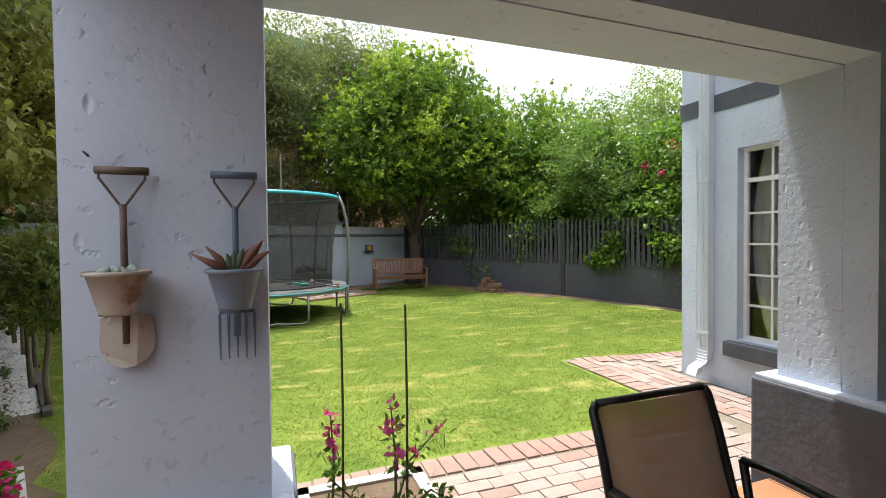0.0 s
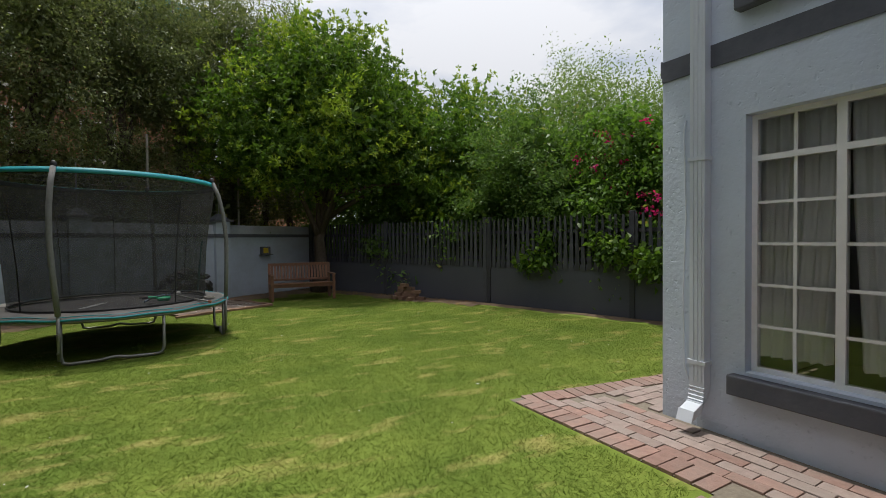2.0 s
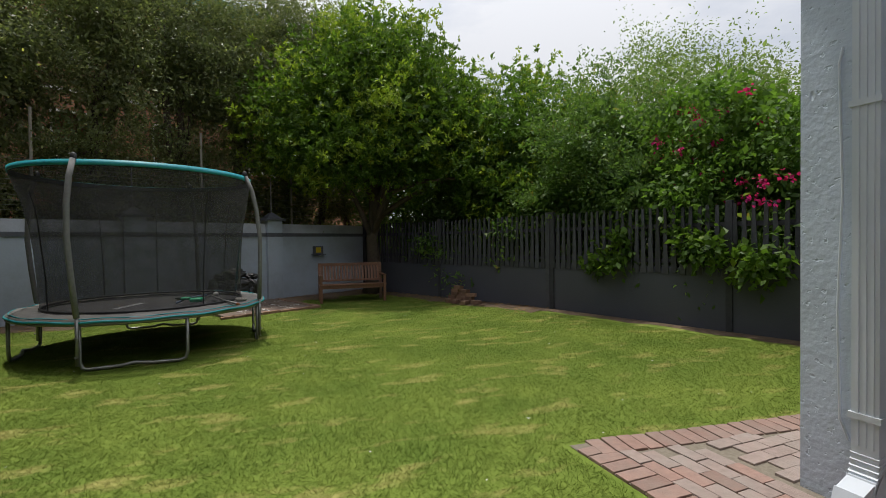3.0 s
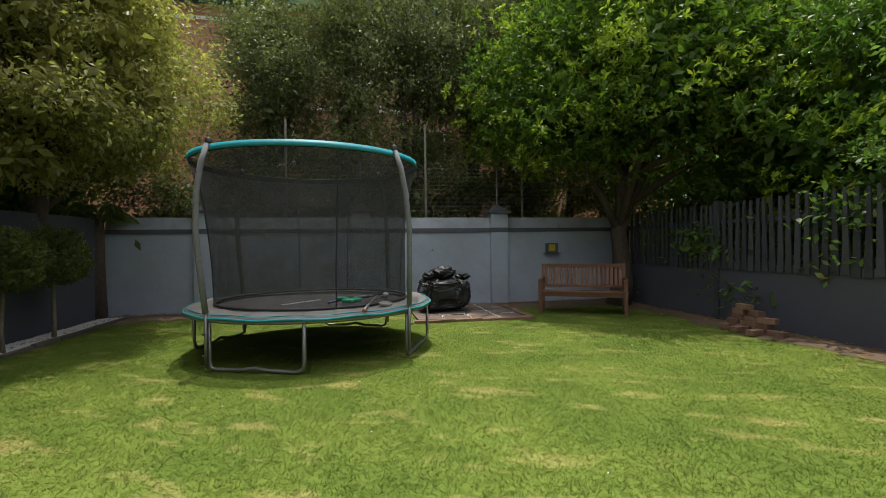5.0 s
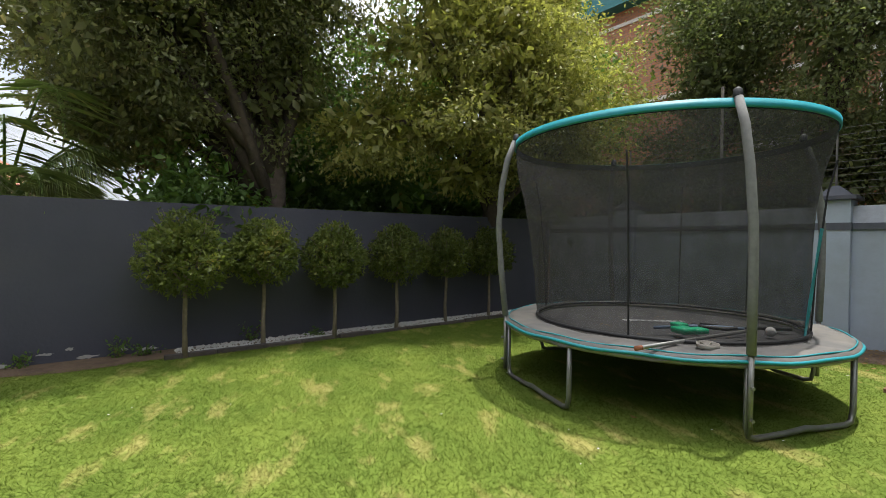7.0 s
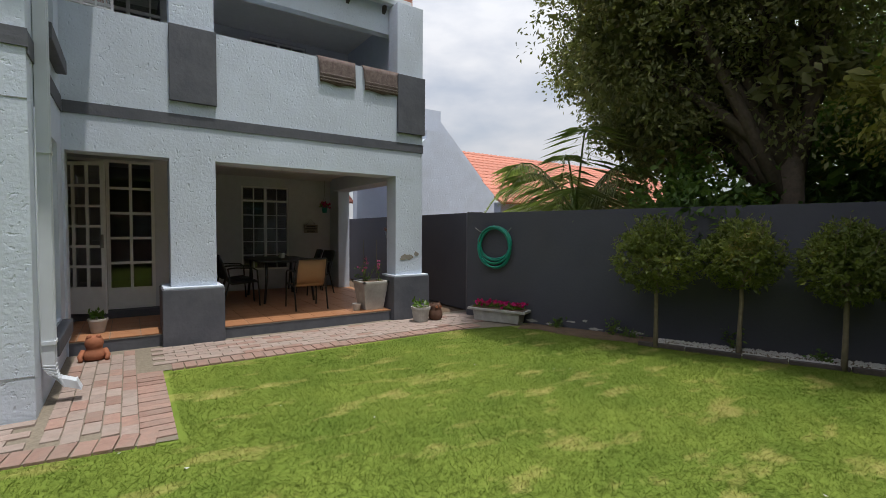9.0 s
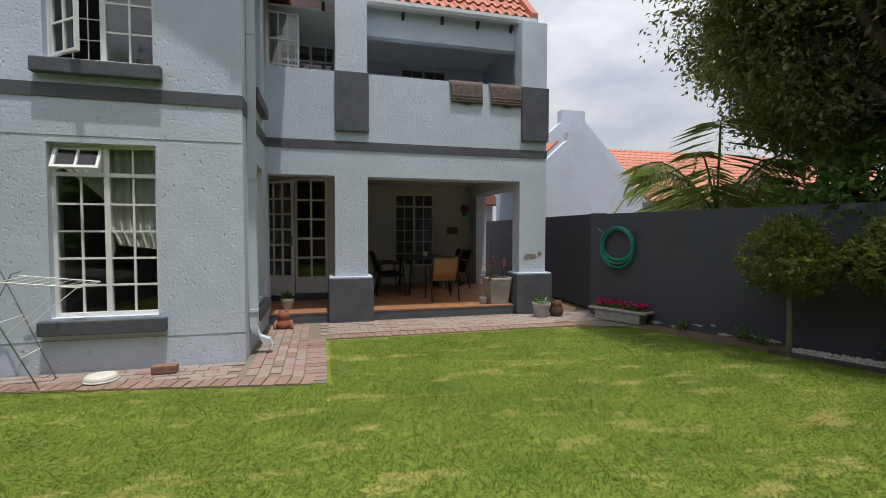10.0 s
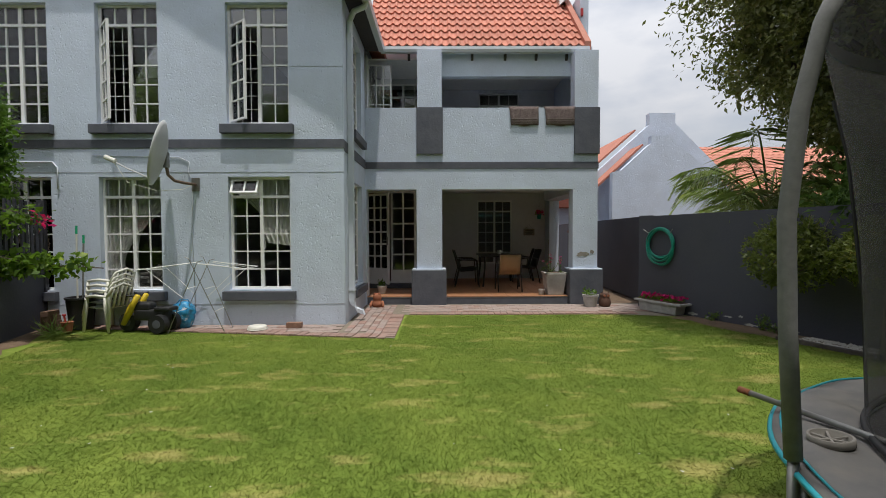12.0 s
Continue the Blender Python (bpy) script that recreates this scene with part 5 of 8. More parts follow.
# Neighbouring buildings
def brick_building():
    m = along(R0, R1) @ pose(-8.0, 6.7, 0)
    t = thing("apartment_building", m, "face-brick apartment building with a teal roof edge behind the trees", "building")
    bm = bmesh.new()
    box(bm, 0, 0, 0, 19.2, 8, 9.3)
    part("wall", bm, M_BRICKHOUSE, t)
    bm = bmesh.new()
    box(bm, 19.2, 0.6, 0, 25.5, 6, 4.6)
    part("low_wing", bm, M_BRICKHOUSE, t)
    bm = bmesh.new()
    box(bm, -0.3, -0.5, 9.3, 19.4, 8.3, 10.1)
    part("roof", bm, M_TEALROOF, t, "teal painted roof edge")
    for z in (5.95, 8.75):
        bm = bmesh.new()
        box(bm, 0, -0.05, z, 19.2, -0.002, z + 0.12, 0.01)
        part("string_course", bm, M_CREAM, t, "pale concrete string course")
    for x in (2.0, 9.6, 12.2, 14.8, 18.0):
        for z in (1.2, 4.1, 6.9):
            w = rails("window", x, z, x + 1.0, z + 1.3, 0.06, 0.08, M_CREAM, t, -0.02)
            p = share("pane", PANE, w, Matrix.Translation((x + 0.06, -0.01, z + 0.06)) @ Matrix.Diagonal((0.88, 1, 1.18, 1)))
            bm = bmesh.new()
            box(bm, x - 0.08, -0.12, z - 0.10, x + 1.08, -0.002, z - 0.002)
            part("sill", bm, M_CREAM, w)
    bm = bmesh.new()
    box(bm, 17.9, -0.42, 8.15, 18.6, -0.03, 8.65, 0.02)
    part("air_conditioner", bm, M_WHITE, t, "white air conditioner unit on the brick wall")
    return t


brick_building()


# More materials
M_SLING = net_material("woven_sling", (0.36, 0.22, 0.11), 0.80, 160)
M_SLINGBLACK = material("black_woven_sling", (0.018, 0.018, 0.02), 0.7, vary=0.2, scale=90)
M_FRAMEBLACK = material("black_tube_paint", (0.012, 0.012, 0.013), 0.4, vary=0.1)
M_CONCRETE = material("pale_concrete", (0.44, 0.43, 0.41), 0.9, vary=0.12, scale=9, bump=0.4, bump_scale=50, second=(0.26, 0.25, 0.23), second_scale=5, second_amount=0.55)
M_TERRACOTTA = material("terracotta", (0.30, 0.11, 0.055), 0.85, vary=0.15, scale=12, bump=0.3, bump_scale=40)
M_DARKCLAY = material("dark_clay", (0.11, 0.055, 0.035), 0.8, vary=0.2, scale=18, bump=0.4, bump_scale=50)
M_HOSE = material("green_hose", (0.012, 0.26, 0.19), 0.35, vary=0.12, scale=6)
M_RUSTWHITE = material("rusty_enamel", (0.46, 0.40, 0.34), 0.6, vary=0.12, scale=10, second=(0.24, 0.10, 0.035), second_scale=9, second_amount=0.9, sharp=(0.55, 0.66), bump=0.3, bump_scale=40)
M_RUSTBLUE = material("rusty_blue_enamel", (0.22, 0.28, 0.36), 0.6, vary=0.12, scale=10, second=(0.20, 0.09, 0.035), second_scale=8, second_amount=0.9, sharp=(0.56, 0.68), bump=0.3, bump_scale=40)
M_RUST = material("rusted_iron", (0.17, 0.12, 0.09), 0.75, metal=0.3, vary=0.25, scale=20, bump=0.3, bump_scale=60)
M_BLUESTEEL = material("blue_painted_handle", (0.11, 0.16, 0.24), 0.55, vary=0.15, scale=20)
M_SUCC = material("succulent_pale", (0.36, 0.42, 0.36), 0.6, vary=0.12, scale=30)
M_SUCCRED = material("succulent_red", (0.22, 0.10, 0.07), 0.6, vary=0.25, scale=14)
M_SUCCGREEN = material("succulent_green", (0.12, 0.16, 0.09), 0.6, vary=0.2, scale=14)
M_CANE = material("cane_stake", (0.10, 0.09, 0.045), 0.8, vary=0.2, scale=20)
M_BRICKRED = material("loose_brick", (0.20, 0.115, 0.078), 0.9, vary=0.2, scale=20, bump=0.4, bump_scale=60, random_piece=0.25)
M_WHITEPLASTIC = material("white_plastic", (0.66, 0.65, 0.58), 0.4, vary=0.05)
M_YELLOW = material("yellow_plastic", (0.55, 0.40, 0.02), 0.45, vary=0.1, scale=14)
M_BLUEBAG = material("blue_printed_bag", (0.03, 0.24, 0.45), 0.4, vary=0.3, scale=14, second=(0.55, 0.60, 0.62), second_scale=9, second_amount=0.8, sharp=(0.56, 0.6))
M_DISH = material("dish_grey", (0.46, 0.47, 0.47), 0.5, vary=0.05)
M_TOWELPALE = material("pale_towel_band", (0.34, 0.29, 0.27), 0.95, vary=0.2, scale=60)
M_TOWEL = material("brown_towel", (0.12, 0.085, 0.08), 0.95, vary=0.3, scale=40, bump=0.6, bump_scale=120, second=(0.24, 0.20, 0.18), second_scale=16, second_amount=0.5)
M_GREENTOY = material("green_plastic", (0.01, 0.36, 0.17), 0.4, vary=0.1)
M_PRINT = material("white_print", (0.55, 0.55, 0.55), 0.7, vary=0.1)
M_REDPLASTIC = material("red_plastic", (0.45, 0.03, 0.03), 0.4, vary=0.1)
M_PADSLAB = material("old_brown_slab", (0.165, 0.120, 0.092), 0.9, vary=0.2, scale=9, bump=0.5, bump_scale=40, random_piece=0.18, second=(0.10, 0.08, 0.065), second_scale=3, second_amount=0.6)
M_EDGING = material("weathered_edging", (0.075, 0.062, 0.055), 0.9, vary=0.25, scale=14, bump=0.5, bump_scale=40, random_piece=0.3)
M_BRAIN = material("weathered_board", (0.25, 0.23, 0.20), 0.85, vary=0.2, scale=20)


def leaves_at(name, parent, spots, size, mat, seed, spread=0.05, aspect=0.5):
    """Leaves scattered round given spots."""
    r = np.random.default_rng(seed)
    pos = np.array(spots) + r.normal(size=(len(spots), 3)) * spread
    axis = r.normal(size=pos.shape) + np.array((0, 0, 0.3))
    axis /= np.linalg.norm(axis, axis=1)[:, None]
    side = np.cross(axis, r.normal(size=pos.shape))
    side /= np.linalg.norm(side, axis=1)[:, None]
    ln = size * (0.6 + 0.8 * r.random(len(pos)))[:, None]
    v = np.stack([pos, pos + axis * ln * 0.5 + side * ln * aspect / 2, pos + axis * ln, pos + axis * ln * 0.5 - side * ln * aspect / 2], 1).reshape(-1, 3)
    ob = new(name, np_mesh(name, v, np.arange(len(v)).reshape(-1, 4), mat))
    ob.parent = parent
    return ob


# Clipped standard trees along the dark wall
def standard_tree(x, y, z, r, seed):
    t = thing("standard_tree", pose(x, y, 0), "small clipped ball-headed tree on a bare slender stem", "tree", "standard trees along the dark wall")
    rg = random.Random(seed)
    bm = bmesh.new()
    tube(bm, [(0, 0, -0.02), (rg.uniform(-0.02, 0.02), rg.uniform(-0.02, 0.02), 0.3), (rg.uniform(-0.03, 0.03), 0, 0.62), (0, 0, z)], [0.032, 0.026, 0.024, 0.014], 8)
    part("stem", bm, M_BARKPALE, t, smooth=True)
    for k in range(6):
        a = rg.uniform(0, 6.28)
        bm = bmesh.new()
        tube(bm, [(0, 0, z - 0.3), (0.15 * math.cos(a), 0.15 * math.sin(a), z - 0.1), (0.32 * math.cos(a), 0.32 * math.sin(a), z + rg.uniform(-0.1, 0.3))], [0.013, 0.009, 0.004], 5)
        part("twig", bm, M_BARKPALE, t)
    leaf_cloud("crown", [(0, 0, z, r, r * 0.85, r * 0.72), (0.06, 0, z + r * 0.45, r * 0.6, r * 0.55, r * 0.5)], 6500, 0.058, M_LEAF_STD, seed, 0.05, 0.0, t, 0.4, 0.4, 8, True)
    shoots = []
    for k in range(14):
        a, e = rg.uniform(0, 6.28), rg.uniform(0.15, 1.3)
        q = Vector((r * math.cos(a) * math.cos(e), r * 0.85 * math.sin(a) * math.cos(e), z + r * 0.85 * math.sin(e)))
        tip = q + Vector((0.5 * math.cos(a), 0.5 * math.sin(a), 1.2)) * rg.uniform(0.07, 0.14)
        bm = bmesh.new()
        tube(bm, [q * 0.8 + Vector((0, 0, z * 0.2)), q, tip], [0.005, 0.004, 0.002], 5)
        part("twig", bm, M_BARKPALE, t)
        shoots += [tuple(q.lerp(tip, i / 9)) for i in range(10)]
    tagged(leaves_at("shoot_leaves", t, shoots, 0.045, M_LEAF_STD, seed * 20, 0.012, 0.4), kind="stuff")
    return t


for k, (x, y, z, r) in enumerate(((-1.31, 5.86, 1.09, 0.53), (-1.73, 6.62, 1.12, 0.45), (-2.05, 7.48, 1.07, 0.48), (-2.52, 8.39, 1.09, 0.48), (-2.99, 9.28, 1.09, 0.45), (-3.42, 10.18, 1.11, 0.47))):
    standard_tree(x, y, z, r, 200 + k)


# Dining set
def dining_chair(m, label, sling):
    t = thing("dining_chair", m, label, "chair", "chairs round the veranda table")
    for s in (-1, 1):
        bm = bmesh.new()
        x = s * 0.25
        tube(bm, [(x, -0.26, 0.0), (x, -0.24, 0.30), (x, -0.22, 0.58), (x, -0.16, 0.62), (x, 0.10, 0.63), (x, 0.22, 0.62)], 0.013, 8)
        part("arm", bm, M_FRAMEBLACK, t, smooth=True)
        bm = bmesh.new()
        tube(bm, [(x * 0.92, -0.22, 0.40), (x * 0.92, 0.16, 0.37), (x * 0.92, 0.21, 0.42), (x * 0.92, 0.29, 0.70), (x * 0.92, 0.33, 0.81), (x * 0.86, 0.335, 0.83)], 0.014, 8)
        part("back_post", bm, M_FRAMEBLACK, t, smooth=True)
        bm = bmesh.new()
        tube(bm, [(x, 0.30, 0.0), (x, 0.24, 0.25), (x, 0.19, 0.45), (x, 0.22, 0.62)], 0.013, 8)
        part("back_leg", bm, M_FRAMEBLACK, t, smooth=True)
    bm = bmesh.new()
    tube(bm, [(-0.21, 0.335, 0.83), (0.21, 0.335, 0.83)], 0.013, 8)
    part("top_rail", bm, M_FRAMEBLACK, t, smooth=True)
    bm = bmesh.new()
    tube(bm, [(-0.25, -0.22, 0.39), (0.25, -0.22, 0.39)], 0.012, 8)
    part("cross_rail", bm, M_FRAMEBLACK, t, smooth=True)
    for nm, prof in (("backrest", [(0.205, 0.42), (0.25, 0.55), (0.285, 0.68), (0.33, 0.825)]), ("seat", [(-0.23, 0.40), (-0.05, 0.375), (0.16, 0.375), (0.205, 0.42)])):
        bm = bmesh.new()
        rows = [[bm.verts.new((x, y - 0.02 * (1 - (x / 0.22) ** 2), z)) for x in (-0.22, -0.11, 0, 0.11, 0.22)] for y, z in prof]
        for a, b in zip(rows, rows[1:]):
            for i in range(4):
                bm.faces.new((a[i], a[i + 1], b[i + 1], b[i]))
        thicken(bm, 0.006)
        part(nm, bm, sling, t, smooth=True)
    return t


dining_chair(pose(1.69, 1.69, FLOOR) @ Matrix.Scale(0.965, 4, (0, 0, 1)), "patio chair with a brown woven sling back and black tube frame", M_SLING)
side_chair = dining_chair(pose(2.52, 0.85, FLOOR, 0, 0, -92), "patio chair with a black woven sling and black tube frame", M_SLINGBLACK)
copy_thing(side_chair, pose(2.50, 0.22, FLOOR, 0, 0, -86))
copy_thing(side_chair, pose(1.02, 0.10, FLOOR, 0, 0, 96))
copy_thing(side_chair, pose(1.04, -0.50, FLOOR, 0, 0, 84))


def dining_table():
    t = thing("dining_table", pose(1.75, 0.35, FLOOR), "dark rectangular patio table with a glass-smooth top", "table")
    bm = bmesh.new()
    box(bm, -0.48, -0.75, 0.69, 0.48, 0.75, 0.72, 0.008)
    part("tabletop", bm, M_FRAMEBLACK, t)
    for x in (-0.38, 0.38):
        for y in (-0.62, 0.62):
            bm = bmesh.new()
            tube(bm, [(x * 1.1, y * 1.05, 0), (x, y, 0.4), (x, y, 0.69)], 0.022, 8)
            part("leg", bm, M_FRAMEBLACK, t, smooth=True)
    bm = bmesh.new()
    lathe(bm, [(0.035, 0.0), (0.05, 0.01), (0.055, 0.09), (0.05, 0.095)], 16)
    j = tagged(part("candle_jar", bm, M_WHITEPLASTIC, smooth=True), "small white jar standing on the patio table", "jar")
    j.location = (1.7, 0.3, FLOOR + 0.72)


dining_table()


# Column B: tool planters
def tool_planter(x, z, spade, mat_pot, mat_handle, label):
    t = thing("tool_planter", pose(x, VY - 0.302, z, 0, 0, 180), label, "wall planter", "tool planters on the column")
    bm = bmesh.new()
    tube(bm, [(-0.058, 0.028, 0.0), (0.058, 0.028, 0.0)], 0.0105, 10)
    part("grip", bm, mat_handle, t, smooth=True)
    for s in (-1, 1):
        bm = bmesh.new()
        tube(bm, [(s * 0.05, 0.028, 0.0), (s * 0.05, 0.028, -0.02), (s * 0.006, 0.028, -0.088)], 0.0035, 6)
        part("yoke", bm, M_RUST, t)
    bm = bmesh.new()
    tube(bm, [(0, 0.028, -0.085), (0, 0.027, -0.2), (0, 0.024, -0.44)], [0.008, 0.0085, 0.009], 8)
    part("shaft", bm, mat_handle, t, smooth=True)
    bm = bmesh.new()
    lathe(bm, [(0.038, -0.355), (0.040, -0.357), (0.0405, -0.35), (0.064, -0.262), (0.072, -0.26), (0.072, -0.252), (0.066, -0.25), (0.060, -0.265), (0.036, -0.34)], 28, (0, 0.085, 0))
    pot = part("pot", bm, mat_pot, t, "rusty enamelled pot", True)
    bm = bmesh.new()
    lathe(bm, [(0.01, -0.272), (0.0565, -0.272), (0.0565, -0.268), (0.01, -0.266)], 20, (0, 0.085, 0))
    part("earth", bm, M_SOIL, pot)
    if spade:
        bm = bmesh.new()
        outline = [(-0.058, -0.375), (-0.03, -0.365), (0.03, -0.365), (0.058, -0.375), (0.062, -0.44)] + [(0.062 * math.cos(a), -0.44 - 0.062 * math.sin(a)) for a in (0.4, 0.8, 1.2, 1.57, 1.94, 2.34, 2.74)] + [(-0.062, -0.44)]
        f = bm.faces.new([bm.verts.new((px, 0.034 - 5 * px * px, pz)) for px, pz in outline])
        thicken(bm, 0.004)
        part("blade", bm, M_RUSTWHITE, t, "worn pink-white spade blade")
        rg = random.Random(5)
        for k in range(26):
            bm = bmesh.new()
            a, rr = rg.uniform(0, 6.28), rg.uniform(0, 0.045)
            bmesh.ops.create_icosphere(bm, subdivisions=1, radius=rg.uniform(0.008, 0.013), matrix=Matrix.Translation((rr * math.cos(a), 0.085 + rr * math.sin(a), -0.256 + rg.uniform(0, 0.008))))
            part("succulent_bead", bm, M_SUCC, t, smooth=True)
    else:
        for k in range(5):
            bm = bmesh.new()
            px = -0.044 + 0.022 * k
            tube(bm, [(px * 0.9, 0.014, -0.372), (px, 0.018, -0.382), (px, 0.02, -0.42), (px, 0.014, -0.505)], [0.004, 0.004, 0.004, 0.002], 6)
            part("tine", bm, mat_handle, t)
        bm = bmesh.new()
        tube(bm, [(-0.045, 0.014, -0.375), (0.045, 0.014, -0.375)], 0.004, 6)
        tube(bm, [(0, 0.03, -0.355), (0, 0.016, -0.375)], 0.008, 6)
        part("head", bm, mat_handle, t)
        for k, (dx, dz, mt, ln) in enumerate(((-0.075, 0.045, M_SUCCRED, 1), (-0.05, 0.06, M_SUCCRED, 1), (0.0, 0.05, M_SUCCGREEN, 1.3), (0.018, 0.055, M_SUCCGREEN, 1.3), (-0.012, 0.045, M_SUCCGREEN, 1.2), (0.055, 0.07, M_SUCCRED, 1.7), (0.068, 0.05, M_SUCCRED, 1.3))):
            bm = bmesh.new()
            tube(bm, [(-dx * 0.1, 0.085, -0.27), (-dx * 0.7, 0.09, -0.27 + dz * 0.75), (-dx * 1.3, 0.092 + 0.004 * k, -0.27 + dz * 1.3)], [0.006, 0.010 * ln, 0.002], 8)
            part("fleshy_leaf", bm, mt, t, smooth=True)


tool_planter(0.215, 1.652, True, M_RUSTWHITE, M_RUST, "old white spade with a rusty pot of succulents")
tool_planter(0.475, 1.650, False, M_RUSTBLUE, M_BLUESTEEL, "old blue garden fork with a pot of succulents")


def nail(x, y, z):
    bm = bmesh.new()
    tube(bm, [(x, y + 0.005, z), (x, y - 0.03, z + 0.006)], 0.003, 6)
    tagged(part("nail", bm, M_RUST), "rusty nail driven into the column", "nail")


nail(0.135, VY - 0.30, 1.69)


# Tall pot with bougainvillea on two canes
def tall_planter():
    t = thing("tall_planter", pose(0.85, 2.31, FLOOR) @ Matrix.Scale(0.94, 4, (0, 0, 1)), "tall square tapering concrete planter at the veranda edge", "planter")
    bm = bmesh.new()
    vs = box(bm, -0.21, -0.21, 0, 0.21, 0.21, 0.46, 0.01)
    for v in bm.verts:
        k = 0.72 + 0.28 * max(0.0, v.co.z) / 0.46
        v.co.x *= k
        v.co.y *= k
    part("body", bm, M_CONCRETE, t)
    rails_bm = bmesh.new()
    for a in range(4):
        vs = box(rails_bm, -0.225, 0.18, 0.44, 0.225, 0.225, 0.475)
        turn(rails_bm, vs, pose(0, 0, 0, 0, 0, 90 * a))
    part("rim", rails_bm, M_CONCRETE, t)
    bm = bmesh.new()
    box(bm, -0.185, -0.185, 0.45, 0.185, 0.185, 0.464)
    part("earth", bm, M_SOIL, t)
    p = thing("bougainvillea", pose(0.85, 2.31, FLOOR + 0.436), "thin bougainvillea with magenta bracts tied to canes", "plant")
    spots, pink = [], []
    rg = random.Random(9)
    for x, y, h in ((-0.085, 0.05, 0.665), (0.095, -0.06, 0.665)):
        bm = bmesh.new()
        tube(bm, [(x, y, 0), (x + 0.004, y, h * 0.5), (x + 0.002, y, h)], [0.0045, 0.004, 0.0036], 8)
        part("cane", bm, M_CANE, p)
    for x0, y0, pts in ((-0.12, 0.05, [(-0.11, 0.05, 0.15), (-0.12, 0.05, 0.32)]), (0.06, -0.06, [(0.06, -0.06, 0.2), (0.05, -0.05, 0.36)]), (0.05, -0.05, [(0.12, 0.0, 0.15), (0.26, 0.02, 0.26)]),
                        (0.04, -0.05, [(-0.06, -0.1, 0.1), (-0.14, -0.12, 0.2)]), (0.06, -0.05, [(0.16, -0.1, 0.1), (0.22, -0.12, 0.06)])):
        path = [(x0, y0, 0), *pts]
        bm = bmesh.new()
        tube(bm, path, [0.005, 0.0035, 0.002], 6)
        part("stem", bm, M_CANE, p)
        for k in range(26):
            f = rg.random()
            a, b = Vector(path[1]), Vector(path[2])
            q = Vector(path[0]).lerp(a, f * 2) if f < 0.5 else a.lerp(b, f * 2 - 1)
            spots.append(tuple(q))
        for k in range(5):
            q = Vector(path[1]).lerp(Vector(path[2]), rg.random())
            for n in range(7):
                pink.append(tuple(q + Vector((rg.uniform(-0.012, 0.012), rg.uniform(-0.012, 0.012), rg.uniform(-0.012, 0.012)))))
    leaves_at("foliage", p, spots + spots, 0.030, M_LEAF_MID, 5, 0.018)
    leaves_at("blossom", p, pink[:84], 0.028, M_MAUVE, 6, 0.006, 0.8)


tall_planter()


def round_pot(name, m, r0, r1, h, mat, label, plant=None, group=""):
    t = thing(name, m, label, "pot", group)
    bm = bmesh.new()
    lathe(bm, [(r0 * 0.92, 0), (r0, 0.006), (r1 * 0.96, h * 0.82), (r1 * 1.04, h * 0.84), (r1 * 1.04, h), (r1 * 0.93, h), (r1 * 0.9, h * 0.88)], 24)
    part("body", bm, mat, t, smooth=False)
    bm = bmesh.new()
    lathe(bm, [(0.01, h * 0.86), (r1 * 0.9, h * 0.86), (r1 * 0.9, h * 0.88), (0.01, h * 0.885)], 18)
    part("earth", bm, M_SOIL, t)
    if plant:
        leaves_at("foliage", t, [(random.uniform(-1, 1) * r1 * 0.5, random.uniform(-1, 1) * r1 * 0.5, h + 0.03) for k in range(60)], 0.07, plant, 4, 0.03)
    return t


round_pot("plant_pot", pose(0.33, 3.0, 0.02), 0.11, 0.145, 0.23, M_CONCRETE, "pale cement pot with a small green plant on the paving", M_LEAF_MID)
round_pot("plant_pot", pose(1.12, 2.38, FLOOR), 0.05, 0.065, 0.11, M_CONCRETE, "small pale round pot on the veranda edge")
round_pot("plant_pot", pose(4.36, 2.16, FLOOR), 0.07, 0.10, 0.17, M_CONCRETE, "pale pot with a cutting beside the wall", M_LEAF_MID)


def owl():
    t = thing("owl_ornament", pose(0.06, 3.0, 0.02), "brown clay owl ornament on the paving", "ornament")
    bm = bmesh.new()
    lathe(bm, [(0.07, 0), (0.10, 0.02), (0.115, 0.08), (0.10, 0.15), (0.085, 0.18), (0.095, 0.21), (0.08, 0.25), (0.02, 0.265)], 20)
    part("body", bm, M_DARKCLAY, t, smooth=True)
    for s in (-1, 1):
        bm = bmesh.new()
        tube(bm, [(s * 0.05, 0.02, 0.24), (s * 0.065, 0.03, 0.29)], [0.022, 0.004], 8)
        part("ear", bm, M_DARKCLAY, t)
        bm = bmesh.new()
        tube(bm, [(s * 0.035, 0.085, 0.215), (s * 0.035, 0.098, 0.215)], 0.022, 10)
        part("eye", bm, M_TERRACOTTA, t)


owl()


def frog():
    t = thing("frog_ornament", pose(4.36, 2.92, 0.02), "terracotta frog-shaped ornament in a stack of pots", "ornament")
    bm = bmesh.new()
    lathe(bm, [(0.08, 0), (0.11, 0.03), (0.10, 0.09), (0.07, 0.12), (0.075, 0.14), (0.085, 0.18), (0.07, 0.24), (0.02, 0.26)], 18)
    part("body", bm, M_TERRACOTTA, t, smooth=True)
    for s in (-1, 1):
        bm = bmesh.new()
        bmesh.ops.create_icosphere(bm, subdivisions=2, radius=0.025, matrix=Matrix.Translation((s * 0.04, 0.03, 0.25)))
        part("eye", bm, M_TERRACOTTA, t, smooth=True)
        bm = bmesh.new()
        tube(bm, [(s * 0.09, 0.0, 0.10), (s * 0.12, 0.05, 0.05), (s * 0.11, 0.10, 0.015)], [0.03, 0.025, 0.02], 8)
        part("limb", bm, M_TERRACOTTA, t, smooth=True)


frog()


